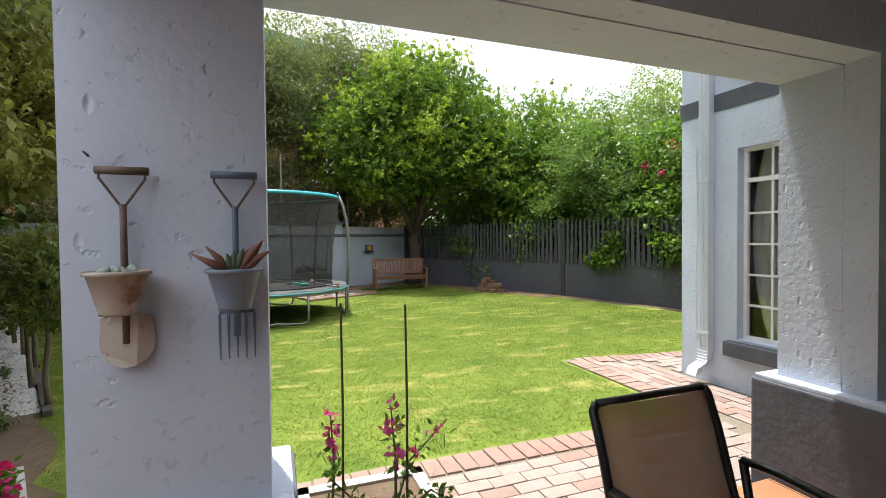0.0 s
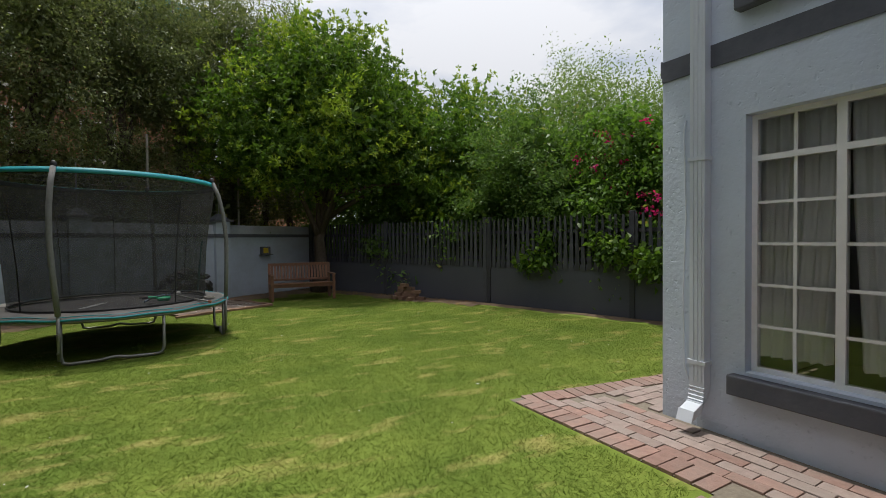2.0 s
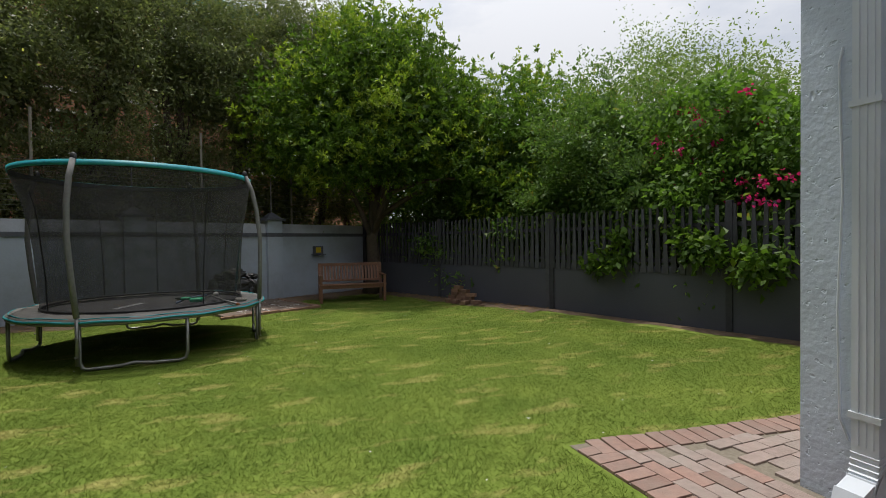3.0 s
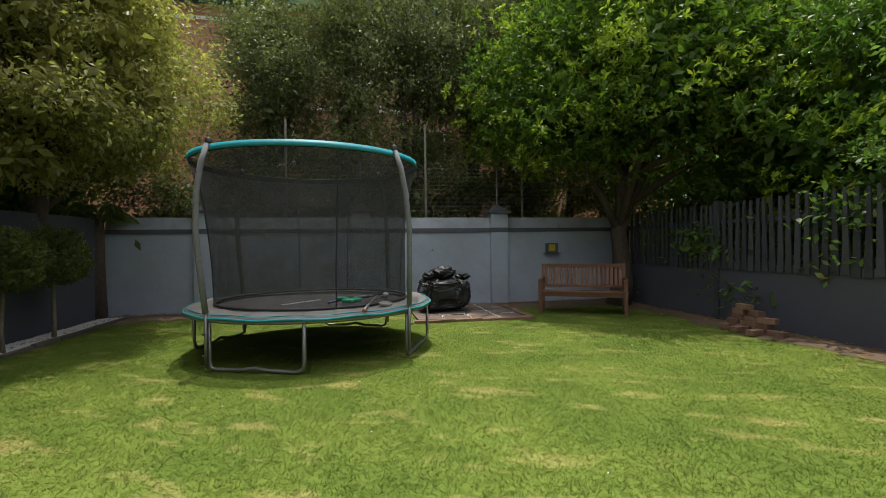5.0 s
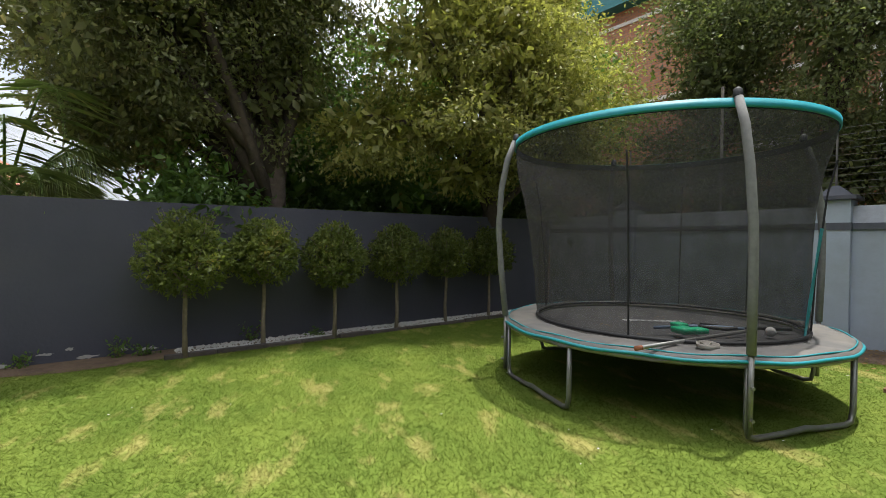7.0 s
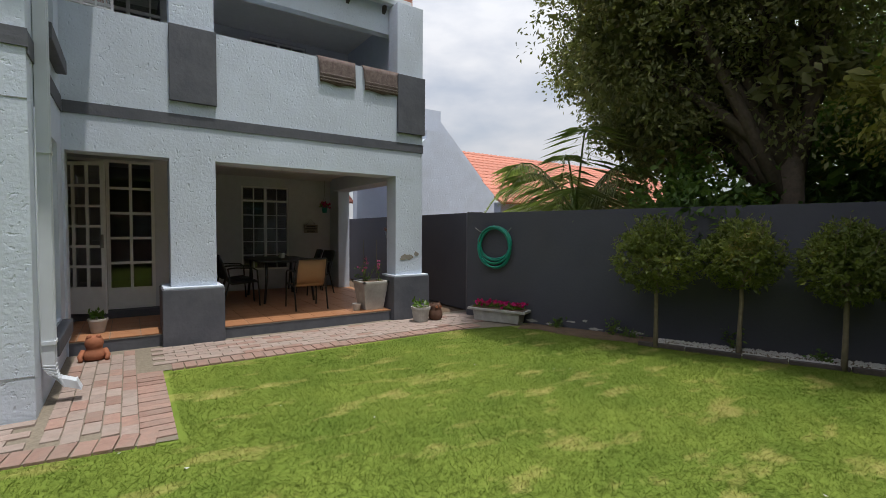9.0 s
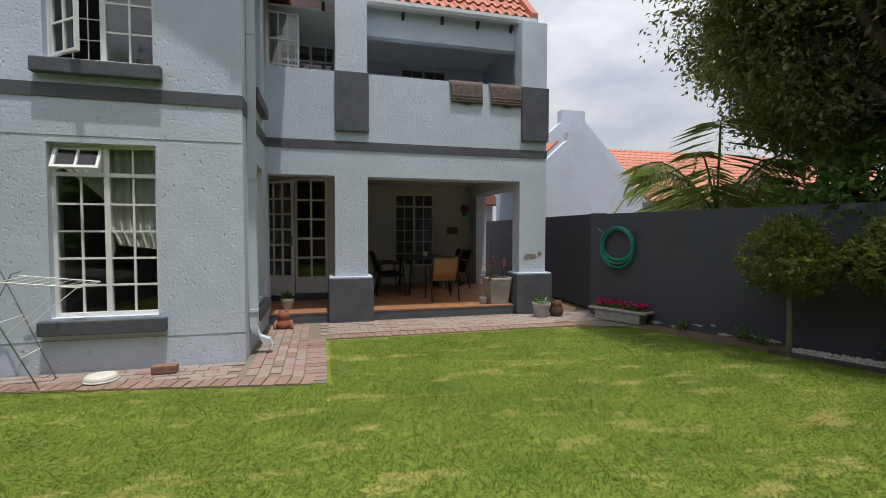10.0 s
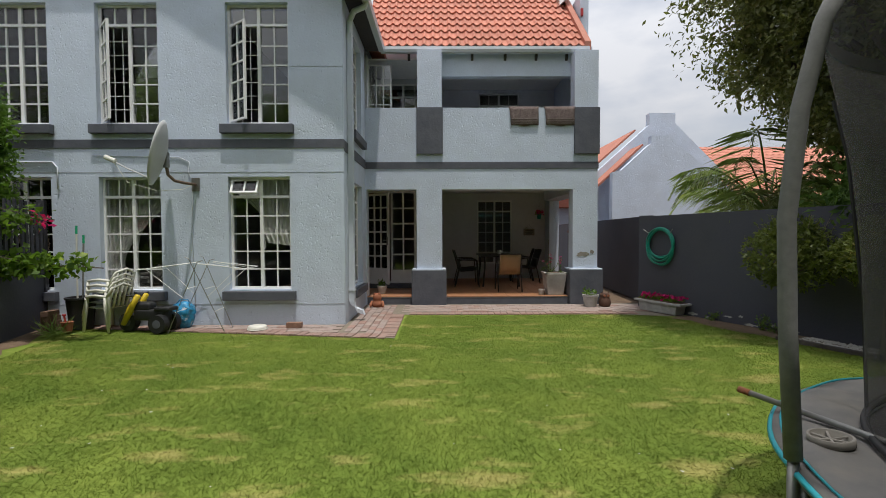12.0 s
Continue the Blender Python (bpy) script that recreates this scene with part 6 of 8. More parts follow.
def flower_box():
    u = (L1 - L0).normalized()
    p = L0 + u * 0.66 + Vector((u.y, -u.x, 0)) * 0.17
    t = thing("flower_box", pose(p.x, p.y, 0.02, 0, 0, math.degrees(math.atan2(u.y, u.x))) @ Matrix.Scale(0.84, 4, (0, 0, 1)), "long pale concrete trough with pink flowers below the hose", "planter")
    bm = bmesh.new()
    box(bm, -0.40, -0.12, 0, 0.40, 0.12, 0.22, 0.008)
    for v in bm.verts:
        k = 0.92 + 0.08 * v.co.z / 0.22
        v.co.x *= k
        v.co.y *= k
    part("body", bm, M_CONCRETE, t)
    bm = bmesh.new()
    box(bm, -0.48, -0.145, 0.19, 0.48, 0.145, 0.235, 0.006)
    part("rim", bm, M_CONCRETE, t)
    bm = bmesh.new()
    box(bm, -0.44, -0.11, 0.235, 0.44, 0.11, 0.245)
    part("earth", bm, M_SOIL, t)
    rg = random.Random(2)
    leaves_at("foliage", t, [(rg.uniform(-0.4, 0.4), rg.uniform(-0.09, 0.09), 0.27 + rg.uniform(0, 0.03)) for k in range(420)], 0.05, M_LEAF_MID, 8, 0.015)
    leaves_at("blossom", t, [(rg.choice((-0.32, -0.2, -0.05, 0.1, 0.28, 0.36)) + rg.uniform(-0.05, 0.05), rg.uniform(-0.09, 0.09), 0.31 + rg.uniform(0, 0.03)) for k in range(260)], 0.045, M_PINK, 9, 0.012, 0.9)


flower_box()


def hose():
    u = (L1 - L0).normalized()
    n = Vector((u.y, -u.x, 0))
    p = L0 + u * 0.52
    t = thing("garden_hose", pose(p.x, p.y, 1.23, 0, 0, math.degrees(math.atan2(u.y, u.x))), "coiled green garden hose on a wall bracket", "hose")
    rg = random.Random(7)
    pts = []
    for k in range(9 * 24):
        a = 2 * math.pi * k / 24
        lap = k // 24
        r = 0.25 + 0.018 * math.sin(lap * 2.3) + rg.uniform(-0.003, 0.003)
        pts.append((r * 1.08 * math.cos(a) + 0.015 * math.sin(lap), -0.04 - 0.012 * (lap % 4) - 0.01 * math.sin(a * 2 + lap), r * math.sin(a) - 0.02 * lap * (0.5 - 0.5 * math.sin(a))))
    bm = bmesh.new()
    tube(bm, pts, 0.0125, 6)
    part("coil", bm, M_HOSE, t, smooth=True)
    for s in (-1, 1):
        bm = bmesh.new()
        tube(bm, [(s * 0.2, 0, 0.16), (s * 0.24, -0.09, 0.18), (s * 0.31, -0.12, 0.24)], 0.008, 6)
        part("hook", bm, M_STEEL, t)
    bm = bmesh.new()
    tube(bm, [(-0.27, -0.06, 0.05), (-0.25, -0.07, -0.05)], 0.013, 8)
    part("coupling", bm, M_TERRACOTTA, t)


hose()


# Bench, bag, brick pad, brick stack, niche lamp at the back
def bench():
    t = thing("garden_bench", pose(3.97, 13.82, 0.01, 0, 0, -4), "brown slatted teak garden bench with arms against the rear wall", "bench")
    for x in (-0.72, 0.72):
        bm = bmesh.new()
        box(bm, x - 0.03, -0.29, 0, x + 0.03, -0.23, 0.60, 0.004)
        part("front_leg", bm, M_BENCH, t)
        bm = bmesh.new()
        vs = box(bm, x - 0.03, 0.22, 0, x + 0.03, 0.28, 0.88, 0.004)
        for v in bm.verts:
            if v.co.z > 0.45:
                v.co.y += (v.co.z - 0.42) * 0.22
        part("back_leg", bm, M_BENCH, t)
        bm = bmesh.new()
        box(bm, x - 0.035, -0.32, 0.60, x + 0.035, 0.30, 0.63, 0.01)
        part("arm", bm, M_BENCH, t)
        bm = bmesh.new()
        box(bm, x - 0.02, -0.25, 0.33, x + 0.02, 0.25, 0.39)
        part("side_rail", bm, M_BENCH, t)
    for k in range(6):
        bm = bmesh.new()
        y = -0.30 + k * 0.093
        box(bm, -0.76, y, 0.395 - 0.004 * k, 0.76, y + 0.078, 0.415 - 0.004 * k, 0.004)
        part("seat_slat", bm, M_BENCH, t)
    bm = bmesh.new()
    box(bm, -0.70, -0.27, 0.32, 0.70, -0.245, 0.392)
    part("apron", bm, M_BENCH, t)
    for z, h in ((0.45, 0.05), (0.81, 0.07)):
        bm = bmesh.new()
        y = 0.235 + (z - 0.42) * 0.22
        box(bm, -0.70, y, z, 0.70, y + 0.035, z + h, 0.005)
        part("back_rail", bm, M_BENCH, t)
    for k in range(19):
        x = -0.66 + k * 1.32 / 18
        bm = bmesh.new()
        box(bm, x - 0.024, 0.245, 0.49, x + 0.024, 0.262, 0.82)
        for v in bm.verts:
            v.co.y += (v.co.z - 0.42) * 0.22
        part("back_slat", bm, M_BENCH, t)


bench()


def rubbish_bag():
    t = thing("rubbish_bag", pose(1.45, 13.5, 0.06, 0, 0, 25) @ Matrix.Scale(1.15, 4), "bulging black plastic bag with a knotted top on the brick pad", "bag")
    bm = bmesh.new()
    bmesh.ops.create_icosphere(bm, subdivisions=6, radius=1.0)
    for v in bm.verts:
        c = v.co.copy()
        q = Vector([math.copysign(abs(k) ** 0.55, k) for k in c])
        crease = abs(noise.noise(Vector((c.x * 3, c.y * 3, c.z * 1.6)))) * 0.11 + abs(noise.noise(c * 7.5)) * 0.045 + noise.noise(c * 1.4) * 0.05
        w = 1.06 - 0.12 * (c.z + 1) * 0.5
        v.co = Vector((q.x * 0.43 * w, q.y * 0.33 * w, 0.27 + q.z * 0.27)) - c * crease
        v.co.z = max(0.0, v.co.z)
    part("body", bm, M_BAGPLASTIC, t, smooth=True)
    for k, (x, z, r) in enumerate(((0.0, 0.60, 0.19), (0.33, 0.54, 0.10), (-0.18, 0.55, 0.13))):
        bm = bmesh.new()
        bmesh.ops.create_icosphere(bm, subdivisions=4, radius=1.0)
        for v in bm.verts:
            c = v.co.copy()
            f = 1 + 0.3 * noise.noise(c * 2 + Vector((k * 7, 0, 0))) - 0.45 * abs(noise.noise(c * 4 + Vector((k, 3, 0))))
            v.co = Vector((x, 0, z)) + Vector((c.x * r * 1.2, c.y * r, c.z * r * 0.6)) * f
        part("gathered_neck", bm, M_BAGPLASTIC, t, smooth=True)


rubbish_bag()


def loose_bricks(name, spots, label, group=""):
    bm = bmesh.new()
    box(bm, -0.11, -0.053, 0, 0.11, 0.053, 0.073, 0.004)
    me = bpy.data.meshes.new("brick")
    bm.to_mesh(me)
    bm.free()
    me.materials.append(M_BRICKRED)
    for m in spots:
        ob = new(name, me)
        ob.matrix_world = m
        tagged(ob, label, "brick", group)


rgb = random.Random(12)
stack = []
for row, n in ((0, 4), (1, 3), (2, 3), (3, 2), (4, 1)):
    for k in range(n):
        d = Vector((0.42, -0.9, 0))
        p = Vector((6.0, 12.6, 0)) + d * (k * 0.23 + row * 0.05 + rgb.uniform(-0.03, 0.03))
        stack.append(pose(p.x + rgb.uniform(-0.02, 0.02), p.y, 0.015 + row * 0.074, 0, 0, -62 + rgb.uniform(-16, 16)))
for k in range(3):
    stack.append(pose(5.86 + 0.1 * k, 12.55 - 0.25 * k, 0.015, 0, 0, rgb.uniform(0, 90)))
loose_bricks("brick", stack, "loose red brick in a rough stack by the fence", "brick stack by the fence")
loose_bricks("brick", [pose(5.32, 4.86, 0.03, 0, 0, 3)], "single red brick lying on the paving")
loose_bricks("brick", [pose(8.78, 4.98 + 0.01 * k, 0.02 + 0.074 * k, 0, 0, 70 + 8 * k) for k in range(4)], "old brick in a small pile against the fence", "brick pile by the fence")


def wall_box():
    # Niche lamp of the rear wall, built as a plain case with a yellow card
    m = along(R0, R1) @ pose(8.85, -0.0, 1.06)
    t = thing("wall_box", m, "small grey niche lamp case with a yellow card on the rear wall", "box")
    bm = bmesh.new()
    box(bm, -0.13, -0.10, 0.02, 0.13, -0.001, 0.23, 0.006)
    part("case", bm, M_TRIM, t)
    bm = bmesh.new()
    box(bm, -0.09, -0.106, 0.06, 0.06, -0.1005, 0.20)
    part("card", bm, M_YELLOW, t)
    bm = bmesh.new()
    box(bm, -0.17, -0.16, 0.0, 0.17, -0.001, 0.02)
    part("shelf", bm, M_TRIM, t)


wall_box()


# Satellite dish and small fittings on the facade
def dish():
    t = thing("satellite_dish", pose(6.86, WY, 2.16), "grey satellite dish on a curved steel arm", "satellite dish")
    bm = bmesh.new()
    box(bm, -0.06, 0, -0.10, 0.06, 0.02, 0.10)
    part("wall_plate", bm, M_STEEL, t)
    bm = bmesh.new()
    tube(bm, [(0, 0.02, 0), (0.05, 0.22, 0.0), (0.13, 0.34, 0.02), (0.20, 0.38, 0.10), (0.22, 0.39, 0.26)], 0.022, 10)
    part("arm", bm, M_RUST, t, smooth=True)
    bm = bmesh.new()
    rows = []
    for i in range(9):
        r = 0.46 * i / 8
        rows.append([bm.verts.new((r * math.cos(a) * 0.92, r * math.sin(a), 0.45 * r * r)) for a in (2 * math.pi * k / 36 for k in range(36))] if i else [bm.verts.new((0, 0, 0))])
    for k in range(36):
        bm.faces.new((rows[0][0], rows[1][k], rows[1][(k + 1) % 36]))
    for a, b in zip(rows[1:], rows[2:]):
        for k in range(36):
            bm.faces.new((a[k], b[k], b[(k + 1) % 36], a[(k + 1) % 36]))
    thicken(bm, 0.012)
    d = part("reflector", bm, M_DISH, t, smooth=True)
    d.matrix_basis = Matrix.Translation((0.17, 0.50, 0.37)) @ Vector((0.93, 0.36, 0.22)).to_track_quat("Z", "Y").to_matrix().to_4x4()
    bm = bmesh.new()
    box(bm, 0.18, 0.36, 0.20, 0.30, 0.44, 0.42, 0.01)
    part("bracket", bm, M_STEEL, t)
    bm = bmesh.new()
    tube(bm, [(0.36, 0.47, 0.02), (0.70, 0.52, 0.18), (0.90, 0.54, 0.29)], 0.010, 6)
    part("feed_arm", bm, M_DISH, t)
    bm = bmesh.new()
    tube(bm, [(0.84, 0.54, 0.27), (0.97, 0.55, 0.33)], 0.034, 10)
    part("feed_horn", bm, M_WHITEPLASTIC, t)
    bm = bmesh.new()
    tube(bm, [(0.86, 0.54, 0.27), (0.7, 0.5, -0.02), (0.4, 0.3, -0.12), (0.15, 0.1, -0.08), (0.02, 0.03, 0.0)], 0.004, 6)
    part("cable", bm, M_WHITEPLASTIC, t)


dish()


def conduit(name, pts, r, mat, label):
    bm = bmesh.new()
    tube(bm, pts, r, 6)
    tagged(part(name, bm, mat, smooth=True), label, "cable")


conduit("conduit", [(11.0, WY + 0.02, 2.52), (9.0, WY + 0.02, 2.5), (8.93, WY + 0.02, 2.42), (8.93, WY + 0.02, 2.1)], 0.012, M_PIPE, "painted conduit running along the facade")
conduit("cable", [(8.4, WY + 0.012, 2.60), (7.1, WY + 0.012, 2.57), (6.95, WY + 0.012, 2.5), (6.97, WY + 0.014, 2.35), (6.9, WY + 0.014, 2.2), (6.93, WY + 0.012, 1.6), (6.90, WY + 0.012, 0.3)], 0.006, M_PIPE, "thin cable tacked to the facade")
conduit("cable", [(WX - 0.01, 4.40, 2.33), (WX - 0.012, 4.415, 2.25), (WX - 0.01, 4.40, 1.6), (WX - 0.012, 4.42, 1.0), (WX - 0.01, 4.41, 0.45), (WX - 0.01, 4.37, 0.35)], 0.006, M_PIPE, "thin cable beside the downpipe")


# Clutter along the wing
def plastic_chair_stack():
    for k in range(4):
        m = pose(8.02, 4.88, 0.02 + 0.07 * k, 0, -1.5 * k, 75 + k) @ Matrix.Scale(0.82, 4)
        t = thing("plastic_chair", m, "white plastic garden chair in a stack of four", "chair", "stacked plastic chairs")
        bm = bmesh.new()
        rows = [[bm.verts.new((x, y + abs(x) * 0.1, z)) for x in (-0.21, -0.1, 0, 0.1, 0.21)] for y, z in ((-0.22, 0.42), (0, 0.40), (0.18, 0.41))]
        for a, b in zip(rows, rows[1:]):
            for i in range(4):
                bm.faces.new((a[i], a[i + 1], b[i + 1], b[i]))
        thicken(bm, 0.012)
        part("seat", bm, M_WHITEPLASTIC, t, smooth=True)
        bm = bmesh.new()
        for i in range(5):
            x = -0.17 + i * 0.085
            tube(bm, [(x, 0.19, 0.42), (x * 1.02, 0.25, 0.62), (x * 0.95, 0.31, 0.80 - abs(x) * 0.3)], [0.026, 0.024, 0.02], 6)
        tube(bm, [(-0.23, 0.22, 0.60), (-0.19, 0.30, 0.76), (0, 0.32, 0.83), (0.19, 0.30, 0.76), (0.23, 0.22, 0.60)], 0.022, 8)
        part("backrest", bm, M_WHITEPLASTIC, t, smooth=True)
        for s in (-1, 1):
            bm = bmesh.new()
            tube(bm, [(s * 0.24, -0.22, 0.60), (s * 0.25, 0.0, 0.63), (s * 0.23, 0.23, 0.61)], 0.025, 8)
            part("arm", bm, M_WHITEPLASTIC, t, smooth=True)
            for y, y2 in ((-0.22, -0.26), (0.2, 0.30)):
                bm = bmesh.new()
                tube(bm, [(s * 0.27, y2, 0.0), (s * 0.24, y, 0.42), (s * 0.24, y, 0.60)], [0.022, 0.028, 0.024], 8)
                part("leg", bm, M_WHITEPLASTIC, t, smooth=True)


plastic_chair_stack()


def ride_on():
    t = thing("toy_motorbike", pose(7.40, 5.02, 0.02, 0, 0, 172), "black ride-on toy motorbike with a yellow front fork", "toy vehicle")
    for x, r in ((-0.26, 0.13), (0.30, 0.13)):
        for s in ((0,) if x < 0 else (-0.12, 0.12)):
            bm = bmesh.new()
            tube(bm, [(x, s - 0.05, r), (x, s + 0.05, r)], r, 20)
            w = part("wheel", bm, M_BLACK, t, smooth=False)
            bm = bmesh.new()
            tube(bm, [(x, s - 0.054, r), (x, s + 0.054, r)], r * 0.45, 14)
            part("hub", bm, M_TRIM, w)
    bm = bmesh.new()
    vs = box(bm, -0.12, -0.09, 0.16, 0.36, 0.09, 0.32, 0.03)
    box(bm, -0.16, -0.08, 0.28, 0.12, 0.08, 0.42, 0.04)
    box(bm, 0.2, -0.1, 0.3, 0.44, 0.1, 0.36, 0.02)
    part("body", bm, M_BLACK, t, smooth=True)
    bm = bmesh.new()
    tube(bm, [(-0.30, 0.07, 0.10), (-0.17, 0.08, 0.32), (-0.05, 0.08, 0.52)], [0.035, 0.05, 0.035], 8)
    tube(bm, [(-0.30, -0.07, 0.10), (-0.17, -0.08, 0.32), (-0.05, -0.08, 0.52)], [0.035, 0.05, 0.035], 8)
    part("fork", bm, M_YELLOW, t, "bright yellow plastic fork", True)
    bm = bmesh.new()
    tube(bm, [(-0.12, -0.2, 0.53), (-0.13, 0, 0.5), (-0.12, 0.2, 0.53)], 0.016, 8)
    part("handlebar", bm, M_BLACK, t, smooth=True)


ride_on()


def airer():
    t = thing("clothes_airer", pose(6.62, 5.0, 0.02, 0, 0, 6), "open white wire clothes airer on the paving", "clothes airer")
    for s in (-1, 1):
        bm = bmesh.new()
        tube(bm, [(-0.38, s * 0.17, 0), (0.05, s * 0.25, 1.05), (0.1, s * 0.25, 1.07)], 0.006, 6)
        tube(bm, [(0.38, s * 0.17, 0), (-0.05, s * 0.22, 1.0), (-0.12, s * 0.22, 1.02)], 0.006, 6)
        part("leg_frame", bm, M_STEEL, t)
        bm = bmesh.new()
        tube(bm, [(s * 0.08, -0.27, 0.98), (s * 0.72, -0.27, 0.90), (s * 0.72, 0.27, 0.90), (s * 0.08, 0.27, 0.98)], 0.006, 6)
        part("wing_frame", bm, M_WHITE, t)
        bm = bmesh.new()
        tube(bm, [(s * 0.6, -0.27, 0.91), (s * 0.16, -0.2, 0.5)], 0.004, 5)
        tube(bm, [(s * 0.6, 0.27, 0.91), (s * 0.16, 0.2, 0.5)], 0.004, 5)
        part("strut", bm, M_WHITE, t)
        for k in range(7):
            bm = bmesh.new()
            x = s * (0.14 + k * 0.09)
            tube(bm, [(x, -0.27, 0.97 - 0.011 * k), (x, 0.27, 0.97 - 0.011 * k)], 0.0032, 5)
            part("rod", bm, M_WHITE, t)
    for z in (0.3, 0.62):
        for s in (-1, 1):
            bm = bmesh.new()
            x = 0.38 * (1 - z / 0.95) * s
            tube(bm, [(x, -0.2, z), (x, 0.2, z)], 0.004, 5)
            part("cross_rod", bm, M_WHITE, t)


airer()


def blue_bag():
    t = thing("shopping_bag", pose(6.98, 4.80, 0.02, 0, 0, 10), "crumpled blue printed plastic bag on the paving", "bag")
    bm = bmesh.new()
    bmesh.ops.create_icosphere(bm, subdivisions=4, radius=1)
    for v in bm.verts:
        c = v.co.copy()
        f = 1 + 0.25 * noise.noise(c * 3)
        flare = 1 + 0.25 * max(0, c.z)
        v.co = Vector((c.x * 0.15 * f * flare, c.y * 0.10 * f * flare, max(0, 0.18 + c.z * 0.21 + 0.03 * noise.noise(c * 7))))
    part("body", bm, M_BLUEBAG, t, smooth=True)
    bm = bmesh.new()
    tube(bm, [(-0.1, 0, 0.34), (-0.06, 0, 0.42), (0.04, 0.02, 0.42), (0.1, 0, 0.35)], 0.01, 6)
    part("handle", bm, M_BLUEBAG, t)


blue_bag()


def tub():
    t = thing("plastic_bowl", pose(5.82, 4.97, 0.025), "upturned round white plastic bowl on the paving", "bowl")
    bm = bmesh.new()
    lathe(bm, [(0.13, 0), (0.135, 0.01), (0.13, 0.05), (0.10, 0.06), (0.02, 0.065)], 28)
    part("dome", bm, M_WHITEPLASTIC, t, smooth=True)
    bm = bmesh.new()
    lathe(bm, [(0.14, 0.0), (0.145, 0.006), (0.14, 0.014), (0.128, 0.014)], 28)
    part("rim", bm, M_WHITEPLASTIC, t, smooth=True)


tub()


def bin_and_brooms():
    t = thing("rubbish_bin", pose(8.47, 4.83, 0.02), "black tapered plastic bin beside the fence", "bin")
    bm = bmesh.new()
    lathe(bm, [(0.14, 0), (0.145, 0.01), (0.185, 0.44), (0.20, 0.445), (0.20, 0.47), (0.18, 0.47), (0.15, 0.05)], 24)
    part("body", bm, M_BLACK, t)
    for k, (dx, mat, h) in enumerate(((0.03, M_WHITEPLASTIC, 1.32), (-0.04, M_STEEL, 1.18))):
        b = thing("broom", pose(8.47 + dx, 4.86, 0.10), "upright broom with a coloured handle standing in the bin", "broom")
        bm = bmesh.new()
        tube(bm, [(0, 0, 0), (0.01 - 0.03 * k, -0.03, h)], 0.012, 8)
        part("handle", bm, mat, b)
        bm = bmesh.new()
        tube(bm, [(0.01 - 0.03 * k, -0.03, h), (0.01 - 0.03 * k, -0.032, h + 0.12)], 0.015, 8)
        part("grip", bm, M_GREENTOY, b, "green plastic grip")
    t = thing("toy_bucket", pose(8.45, 5.12, 0.03), "orange sand toy bucket with a red spade", "toy")
    bm = bmesh.new()
    lathe(bm, [(0.05, 0), (0.055, 0.005), (0.075, 0.14), (0.08, 0.145), (0.07, 0.145)], 18)
    part("bucket", bm, M_TERRACOTTA, t)
    bm = bmesh.new()
    tube(bm, [(0.02, 0, 0.1), (0.04, 0, 0.24)], 0.012, 6)
    tube(bm, [(0.015, 0, 0.24), (0.065, 0, 0.24)], 0.012, 6)
    part("spade", bm, M_REDPLASTIC, t)
    g = thing("grass_tuft", pose(8.56, 5.22, 0.0), "tuft of long grass beside the pile of bricks", "plant")
    leaves_at("tuft", g, [(random.uniform(-0.1, 0.1), random.uniform(-0.1, 0.1), 0.02) for k in range(150)], 0.25, M_LEAF_PALE, 3, 0.02, 0.05)


bin_and_brooms()


# Balcony: towels, hanging pot, sign, ornaments
def towel(x, w, label):
    bm = bmesh.new()
    rows = []
    prof = [(VY - 0.33, 3.6), (VY - 0.32, 3.865), (VY - 0.2, 3.872), (VY - 0.1, 3.868), (VY + 0.016, 3.868), (VY + 0.022, 3.8), (VY + 0.03, 3.65), (VY + 0.026, 3.5)]
    for i, (y, z) in enumerate(prof):
        rows.append([bm.verts.new((x + w * u / 10 * (1 - 0.02 * i), y + 0.008 * math.sin(u * 2.1 + i) * (i > 4), z + (0.015 * math.sin(u * 0.9) if i == 7 else 0))) for u in range(11)])
    for a, b in zip(rows, rows[1:]):
        for i in range(10):
            bm.faces.new((a[i], a[i + 1], b[i + 1], b[i]))
    thicken(bm, 0.008)
    t = tagged(part("towel", bm, M_TOWEL, smooth=True), label, "towel", "towels over the parapet")
    for z, n in ((3.625, 22), (3.575, 30), (3.535, 22)):
        for k in range(n):
            bm = bmesh.new()
            u = 0.03 + 0.94 * k / n
            box(bm, x + w * u * 0.9, VY + 0.034, z + 0.006 * (k % 2), x + w * u * 0.9 + 0.016, VY + 0.042, z + 0.010 + 0.006 * (k % 2))
            part("stitch", bm, M_TOWELPALE, t)


towel(1.24, 0.62, "brown patterned towel hung over the balcony parapet")
towel(0.52, 0.66, "reddish brown towel hung over the balcony parapet")


